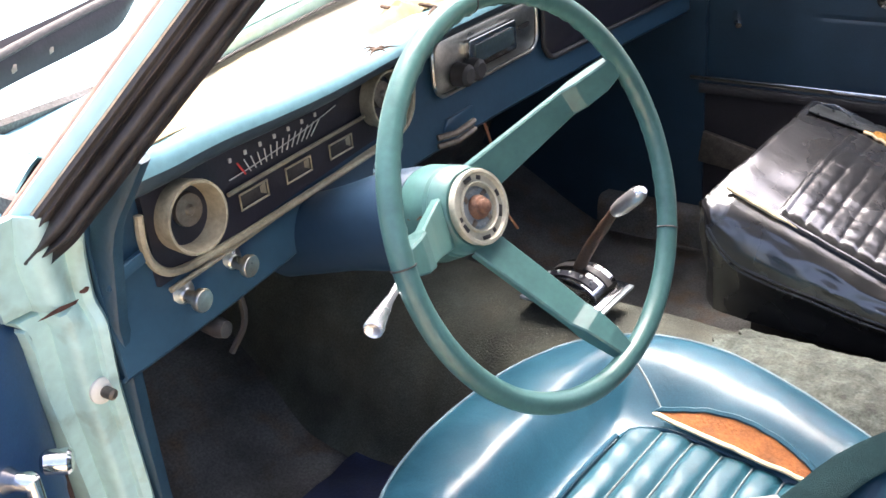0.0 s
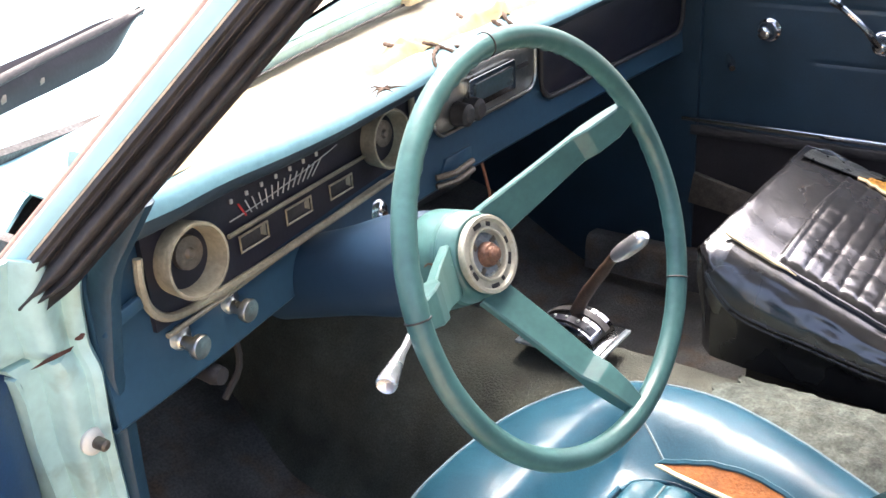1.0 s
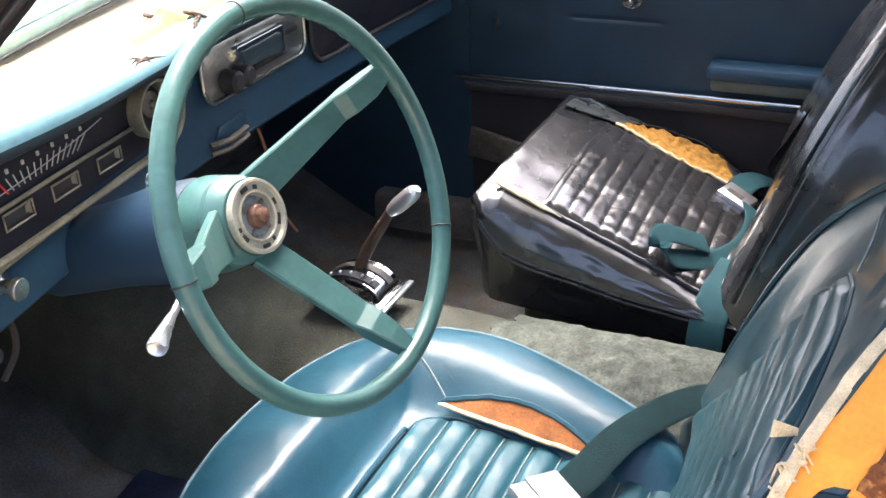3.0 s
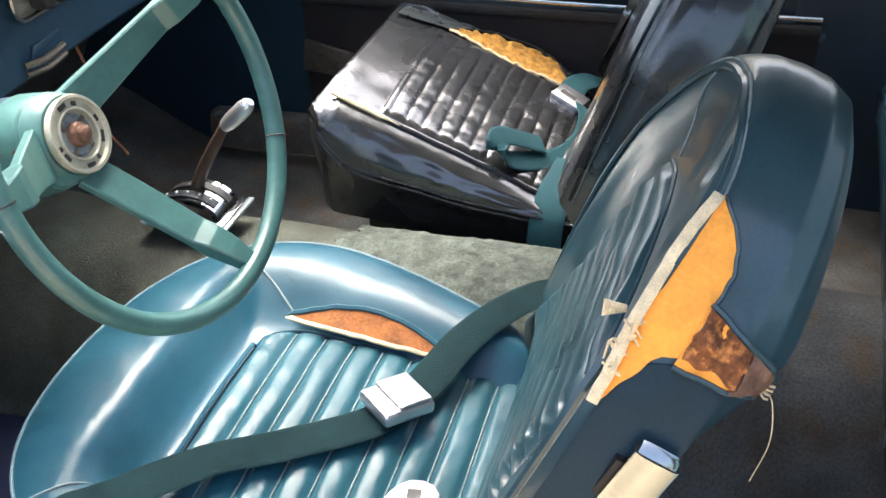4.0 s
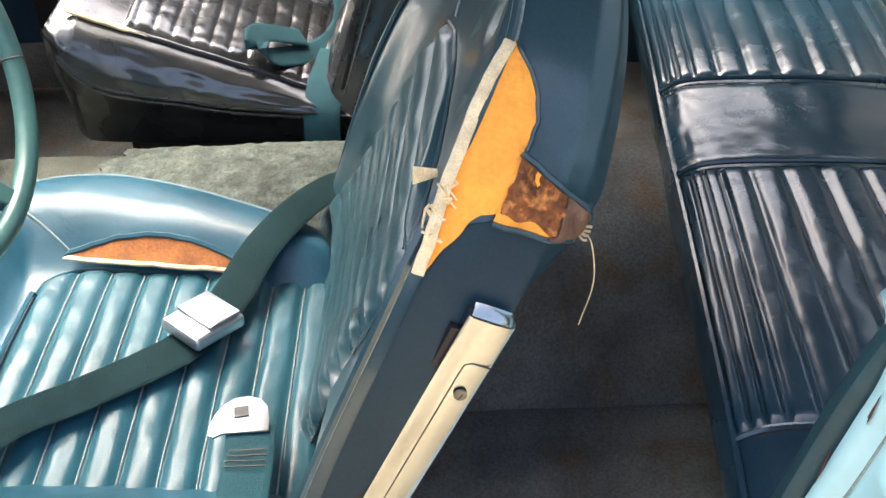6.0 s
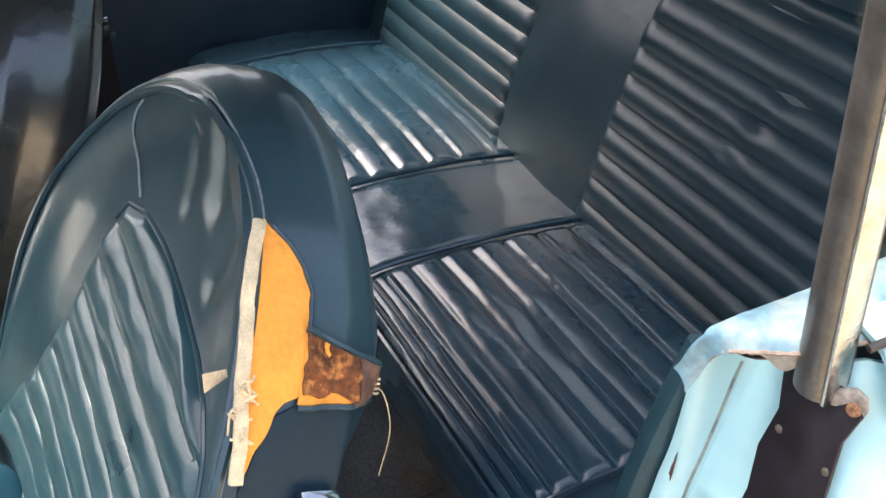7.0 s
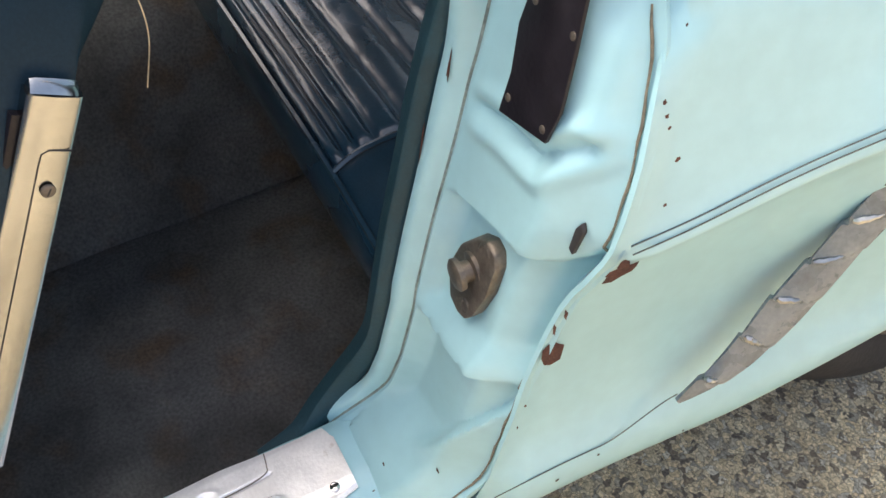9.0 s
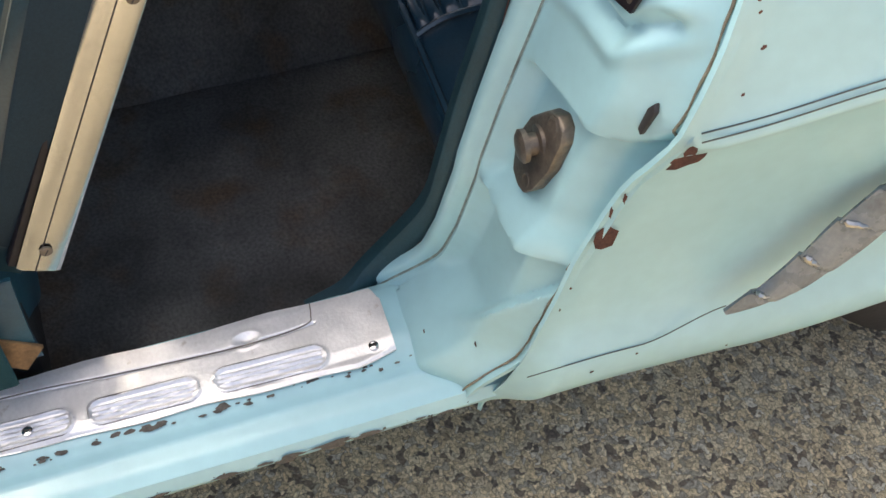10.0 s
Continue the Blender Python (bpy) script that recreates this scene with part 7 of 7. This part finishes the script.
cover = part("hinge_cover", strip([C0.lerp(C1, k / 8) for k in range(9)], CW, 0.036, 0.016), COVER_CHROME, d_seat, "chrome seat hinge cover")
part("cover_cap", strip([C0 + Vector((0.0040, -0.0010, 0.0020)), C0 + Vector((0.0018, -0.0004, 0.0008)), C0 + Vector((-0.0006, 0.0012, -0.0026))], CW, 0.0310, 0.0140), COVER_CHROME, cover)

groove = [C0.lerp(C1, 0.115) - CW * 0.016, C0.lerp(C1, 0.115) - CW * 0.002, C0.lerp(C1, 0.125) + CW * 0.0022] + [C0.lerp(C1, 0.15 + 0.85 * k / 8) + CW * 0.0026 for k in range(9)]
# black strip puts in the bevel's dark reflection and the shadow beside it
part("cover_shadow", strip([C0.lerp(C1, 0.05 + 0.95 * k / 8) + CW * 0.0195 + Vector((0.002, 0, 0)) for k in range(9)], CW, 0.007, 0.011), BLACK_PAINT, cover, "dark strip for the shadow beside the hinge cover")
part("cover_groove", tube([p + Vector((-0.0078, 0, 0)) for p in groove], 0.0007, 6), RUBBER, cover)
for f, off in ((0.205, -0.006), (0.925, 0.0)):
    sc = part("cover_screw", lathe(C0.lerp(C1, f) + CW * off + Vector((-0.009, 0, 0)), (-1, 0, 0), [(0, 0.0050), (0.0015, 0.0048), (0.0028, 0.0025)], 14), STEEL, cover)
    part("screw_slot", box(C0.lerp(C1, f) + CW * off + Vector((-0.0117, 0, 0)), (0.0006, 0.0012, 0.006), Matrix.Rotation(0.6, 4, "X"), 0), RUBBER, sc)


def side_panel(u, v):
    """From the foot of the back up to the lower lip of the split."""
    k = 0.595 + 0.25 * v
    high = lerp([(0.595, 0.281), (0.615, 0.298), (0.634, 0.309), (0.67, 0.313), (0.75, 0.3138), (0.825, 0.317), (0.86, 0.3185)], k)
    return d_at(0.03 + (high - 0.03) * u, k, 0.0014)


# the outboard side gets the dimmed copy of the seat back's vinyl
part("side_panel", sheet(side_panel, 60, 40, 0.0012), DIMMED_VINYL, d_back, "navy side panel of the seat back, darkened against outside light")
part("side_skirt", sheet(lambda u, v: (-0.602 - 0.012 * math.sin(math.pi * v), 0.36 + 0.40 * u, 0.385 + 0.10 * v), 16, 8, 0.006), BLUE_VINYL, d_seat, "blue side skirt of the seat")
part("tan_tab", plate([(-0.622, y, z) for y, z in ((0.404, 0.414), (0.387, 0.440), (0.355, 0.412), (0.374, 0.388))], (0.004, 0, 0), 0.001), mat("tan_backing", (0.22, 0.13, 0.06), 0.9, 0, 0.4, 60, 300, 0.4), d_seat, "tan scrap of backing")

# ---- seat belts ----
def webbing(points, across, w=0.046, h=0.0032, n=40):
    return strip(curve(points, n), across, w, h)


belt = thing("lap_belt", (-0.30, 0.48, 0.51), "dark teal lap belt with chrome buckle on the blue seat", "seat belt", "lap belts")
part("strap", webbing([(0.03, 0.285, 0.45), (-0.01, 0.318, 0.505), (-0.055, 0.350, 0.536), (-0.115, 0.395, 0.545), (-0.180, 0.438, 0.536), (-0.262, 0.467, 0.527), (-0.330, 0.500, 0.524), (-0.405, 0.585, 0.534), (-0.452, 0.642, 0.545), (-0.535, 0.692, 0.566), (-0.592, 0.722, 0.580), (-0.632, 0.75, 0.51), (-0.632, 0.755, 0.42)], (0.45, 0.75, 0.1)), WEBBING, belt)
BM = Matrix.Rotation(math.atan2(-0.66, 0.75), 4, "Z") @ Matrix.Rotation(radians(6), 4, "Y")
buckle = part("buckle", box((-0.308, 0.486, 0.534), (0.064, 0.060, 0.016), BM, 0.005, seg=3), BUCKLE, belt, "chrome push buckle")
part("buckle_lid", box((-0.300, 0.480, 0.5435), (0.040, 0.054, 0.004), BM, 0.0015), BUCKLE, buckle)
part("buckle_slot", box((-0.318, 0.4945, 0.5425), (0.0015, 0.056, 0.001), BM, 0), RUBBER, buckle)

tongue_belt = thing("lap_belt", (-0.50, 0.42, 0.50), "faded teal belt end with a chrome tongue on the seat", "seat belt", "lap belts")
part("strap", webbing([(-0.452, 0.418, 0.528), (-0.500, 0.415, 0.530), (-0.555, 0.412, 0.540), (-0.600, 0.408, 0.535), (-0.632, 0.405, 0.47), (-0.634, 0.405, 0.39)], (0, 1, 0), 0.046), WEBBING_LIGHT, tongue_belt)
tongue = part("tongue", plate([(-0.466, 0.456, 0.534), (-0.454, 0.456, 0.535), (-0.441, 0.453, 0.535), (-0.429, 0.447, 0.535), (-0.420, 0.437, 0.535), (-0.418, 0.424, 0.535), (-0.422, 0.412, 0.535), (-0.432, 0.404, 0.535), (-0.446, 0.401, 0.534), (-0.462, 0.400, 0.534), (-0.463, 0.420, 0.534), (-0.464, 0.443, 0.534), (-0.469, 0.450, 0.534)], (0, 0, -0.003), 0.001), BUCKLE, tongue_belt, "chrome belt tongue")
part("tongue_hole", box((-0.439, 0.428, 0.5355), (0.013, 0.014, 0.001), Matrix.Rotation(0.15, 4, "Z"), 0), RUBBER, tongue)
for k in range(4):
    part("stitch_row", tube([(-0.485 - 0.007 * k, 0.398 + 0.036 * i / 8, 0.5335 + 0.0006 * (i % 2) + 0.0008 * k) for i in range(9)], 0.0009, 4), RUBBER, tongue_belt)

pbelt = thing("lap_belt", (0.24, 0.37, 0.59), "faded teal lap belt looped on the black seat", "seat belt", "lap belts")
part("strap", webbing([(0.64, 0.375, 0.520), (0.60, 0.398, 0.542), (0.555, 0.418, 0.552), (0.515, 0.428, 0.548)], (0.4, 0.9, 0.3), 0.046), WEBBING_LIGHT, pbelt)
b2 = part("buckle", box((0.500, 0.424, 0.547), (0.046, 0.058, 0.014), Matrix.Rotation(-0.35, 4, "Z") @ Matrix.Rotation(0.35, 4, "X"), 0.004), BUCKLE, pbelt, "chrome buckle")
part("buckle_hole", box((0.497, 0.426, 0.555), (0.010, 0.030, 0.001), Matrix.Rotation(-0.35, 4, "Z") @ Matrix.Rotation(0.35, 4, "X"), 0), RUBBER, b2)
part("strap_loop", webbing([(0.475, 0.398, 0.545), (0.43, 0.385, 0.535), (0.37, 0.388, 0.528), (0.31, 0.408, 0.532), (0.262, 0.440, 0.546), (0.222, 0.474, 0.566), (0.214, 0.488, 0.588), (0.240, 0.488, 0.594), (0.268, 0.465, 0.578), (0.300, 0.435, 0.555)], (0.3, 0.7, 0.6), 0.036), WEBBING_LIGHT, pbelt)
part("strap_end", webbing([(0.300, 0.388, 0.532), (0.255, 0.392, 0.530), (0.205, 0.398, 0.528), (0.165, 0.402, 0.508), (0.150, 0.404, 0.47), (0.150, 0.406, 0.42)], (0.1, 1, 0.1), 0.052), WEBBING_LIGHT, pbelt)

# ---- side trim and wear on the quarter panel ----
scoop = thing("side_scoop_trim", (-0.82, -0.22, 0.56), "ribbed aged-chrome side scoop ornament", "trim")


SCOOP_TOP = curve([(-0.800, -0.170, 0.444), (-0.802, -0.213, 0.491), (-0.804, -0.241, 0.538), (-0.808, -0.270, 0.578), (-0.814, -0.296, 0.624), (-0.822, -0.318, 0.668), (-0.832, -0.342, 0.715)], 151)
SCOOP_LOW = curve([(-0.801, -0.172, 0.441), (-0.812, -0.222, 0.466), (-0.818, -0.266, 0.514), (-0.823, -0.303, 0.578), (-0.830, -0.328, 0.626), (-0.836, -0.350, 0.668), (-0.842, -0.376, 0.710)], 151)


def scoop_face(u, v):
    p = SCOOP_TOP[round(150 * u)].lerp(SCOOP_LOW[round(150 * u)], v)
    lou = (u * 7.4 - 0.32 * v + 0.42) % 1
    out = 0.003 + 0.0062 * (1 - lou) ** 0.9 * math.sin(math.pi * min(1, 0.12 + 0.88 * v)) ** 0.6 * smooth(0.0, 0.1, u)
    return p + Vector((-out, 0.25 * out, 0.2 * out))


setting[0] = REAR
part("ornament", sheet(scoop_face, 150, 14, 0.004), SILVER_TRIM, scoop)
for k in range(1, 8):
    lip = [((k - 0.40 + 0.32 * v) / 7.4, v) for v in (0.04, 0.12, 0.2, 0.28, 0.36, 0.44, 0.52)]
    part("louvre", tube([Vector(scoop_face(min(1, u), v)) + Vector((-0.0035, 0.001, 0.002)) for u, v in lip], 0.0030, 6, taper=[0.6, 1, 1, 0.9, 0.7, 0.45, 0.2]), DULL_CHROME, scoop)
part("edge_bead", tube([Vector(scoop_face(k / 60, 1)) for k in range(61)], 0.0022, 6), RUBBER, scoop)


def skin_x(y, z):
    """The outer skin of the quarter panel at a place along and up."""
    best = min(SIDE_PTS[16:62], key=lambda p: abs(p.z + smooth(-0.05, -0.5, y) * 0.075 * ridge(p.z - 0.69, 0.07) - z))
    swell = smooth(-0.05, -0.5, y) * (0.055 * ridge(best.z - 0.62, 0.22)) + 0.01 * smooth(-0.05, -0.4, y)
    dip = 0.020 * smooth(-0.10, -0.24, y) * ridge(best.z - 0.56, 0.12) * smooth(-0.42, -0.26, y)
    return best.x - swell + dip


def crease_z(y):
    return 0.690 + smooth(-0.05, -0.5, y) * 0.075


for dz in (0.003, 0.0085):
    part("pinstripe", strip([(skin_x(y, crease_z(y) + dz) - 0.0006, y, crease_z(y) + dz + 0.002 * smooth(-0.12, -0.2, y)) for y in [-0.085 - 0.33 * k / 40 for k in range(41)]], (0, 0, 1), 0.0011, 0.0008), PINSTRIPE, car, "thin dark pinstripe")
part("pinstripe", strip([(skin_x(y, 0.412) - 0.0010, y, 0.412 + 0.030 * smooth(-0.10, -0.18, y)) for y in [0.000 - 0.175 * k / 30 for k in range(31)]], (0, 0, 1), 0.0011, 0.0008), PINSTRIPE, car, "thin dark pinstripe")

for n, (y, z, w, h) in enumerate(((-0.050, 0.578, 0.020, 0.030), (-0.085, 0.668, 0.034, 0.014), (-0.078, 0.690, 0.010, 0.010), (-0.106, 0.790, 0.006, 0.006), (-0.107, 0.782, 0.005, 0.005), (-0.105, 0.799, 0.005, 0.006), (-0.112, 0.760, 0.007, 0.007),
                                  (-0.105, 0.728, 0.006, 0.006), (-0.048, 0.61, 0.005, 0.014), (-0.055, 0.625, 0.006, 0.012), (-0.03, 0.52, 0.004, 0.006), (-0.025, 0.49, 0.003, 0.006), (-0.06, 0.392, 0.008, 0.005),
                                  (-0.118, 0.843, 0.004, 0.004), (-0.130, 0.868, 0.009, 0.008), (-0.10, 0.402, 0.005, 0.005), (-0.19, 0.375, 0.005, 0.004))):
    chip("paint_chip", (min(skin_x(y, z), lerp(JAMB_OUT, z) - 0.003) if y > -0.125 else skin_x(y, z)) - 0.0008, y, z, w if w > 0.009 else w * 0.65, h if h > 0.009 else h * 0.65, (-1, 0, 0.1), RUST, car, n)
part("latch_slot", plate([(x, lerp(JAMB_Y, z) - 0.018, z) for x, z in ((-0.795, 0.688), (-0.800, 0.686), (-0.803, 0.706), (-0.799, 0.711), (-0.795, 0.704))], (0, -0.004, 0), 0.001), RUBBER, car, "dark slot in the jamb")
for n, (x, z, w, h) in enumerate(((-0.668, 0.79, 0.004, 0.030), (-0.655, 0.72, 0.003, 0.04), (-0.640, 0.55, 0.003, 0.03), (-0.735, 0.535, 0.005, 0.005), (-0.742, 0.40, 0.012, 0.006), (-0.70, 0.375, 0.006, 0.006))):
    q = jamb(min(0.80, max(0.02, (x - lerp(JAMB_IN, z)) / (lerp(JAMB_OUT, z) - lerp(JAMB_IN, z)))), (z - 0.315) / 0.595)
    chip("paint_chip", q[0], q[1] + 0.001, q[2], w, h, (0, 1, 0.2), RUST, car, 40 + n)
BOLT = Vector((-0.767, -0.0815, 0.876))

part("belt_bolt", lathe(BOLT, (-0.25, 0.95, 0.15), [(0, 0.0045), (0.002, 0.0042), (0.003, 0.0027), (0.0024, 0.0012)], 16), mat("orange_rust", (0.20, 0.10, 0.05), 0.9, 0, 0.5, 200, 600, 0.5), car, "rusty bolt at the foot of the post")

rng = random.Random(11)
for n in range(170):
    y = rng.uniform(0.03, 0.75)
    rise = 0.004 * smooth(0.1, 0.5, y)
    kind = rng.random()
    if kind < 0.36:
        x, z, nrm, s = -0.7572, rng.uniform(0.3205, 0.3285), (-1, 0, 0.25), rng.uniform(0.004, 0.016) * (0.4 + 0.6 * noise.noise(Vector((y * 9, 0, 0))) ** 2 + 0.4)
        w, h = s * rng.uniform(1.6, 3.2), s * rng.uniform(0.4, 0.7)
    elif kind < 0.80:
        x, z, nrm, s = rng.gauss(-0.7085, 0.0028), 0.3560, (-0.3, 0, 1), rng.uniform(0.0015, 0.006) * (1 + max(0, noise.noise(Vector((y * 14, 3, 0)))) * 2)
        w, h = s * rng.uniform(0.6, 0.9), s * rng.uniform(1.0, 2.2)
    else:
        x, z, nrm, s = -0.7572, rng.uniform(0.318, 0.332), (-1, 0, 0.1), rng.uniform(0.0015, 0.005)
        w, h = s, s
    chip("paint_chip", x, y, z + rise + 0.0006, w, h, nrm, CHIP_GREY, car, 100 + n)
setting[0] = SQUARE
for n, (x, z, w, h) in enumerate(((-0.715, 0.866, 0.05, 0.006), (-0.70, 0.93, 0.03, 0.005), (-0.69, 0.875, 0.012, 0.006), (-0.712, 0.94, 0.02, 0.004))):
    q = hinge_face(0.5, (z - 0.33) / 0.63)
    chip("paint_chip", x, q[1] - 0.012, z, w, h, (0, -1, 0.1), RUST, car, 300 + n)
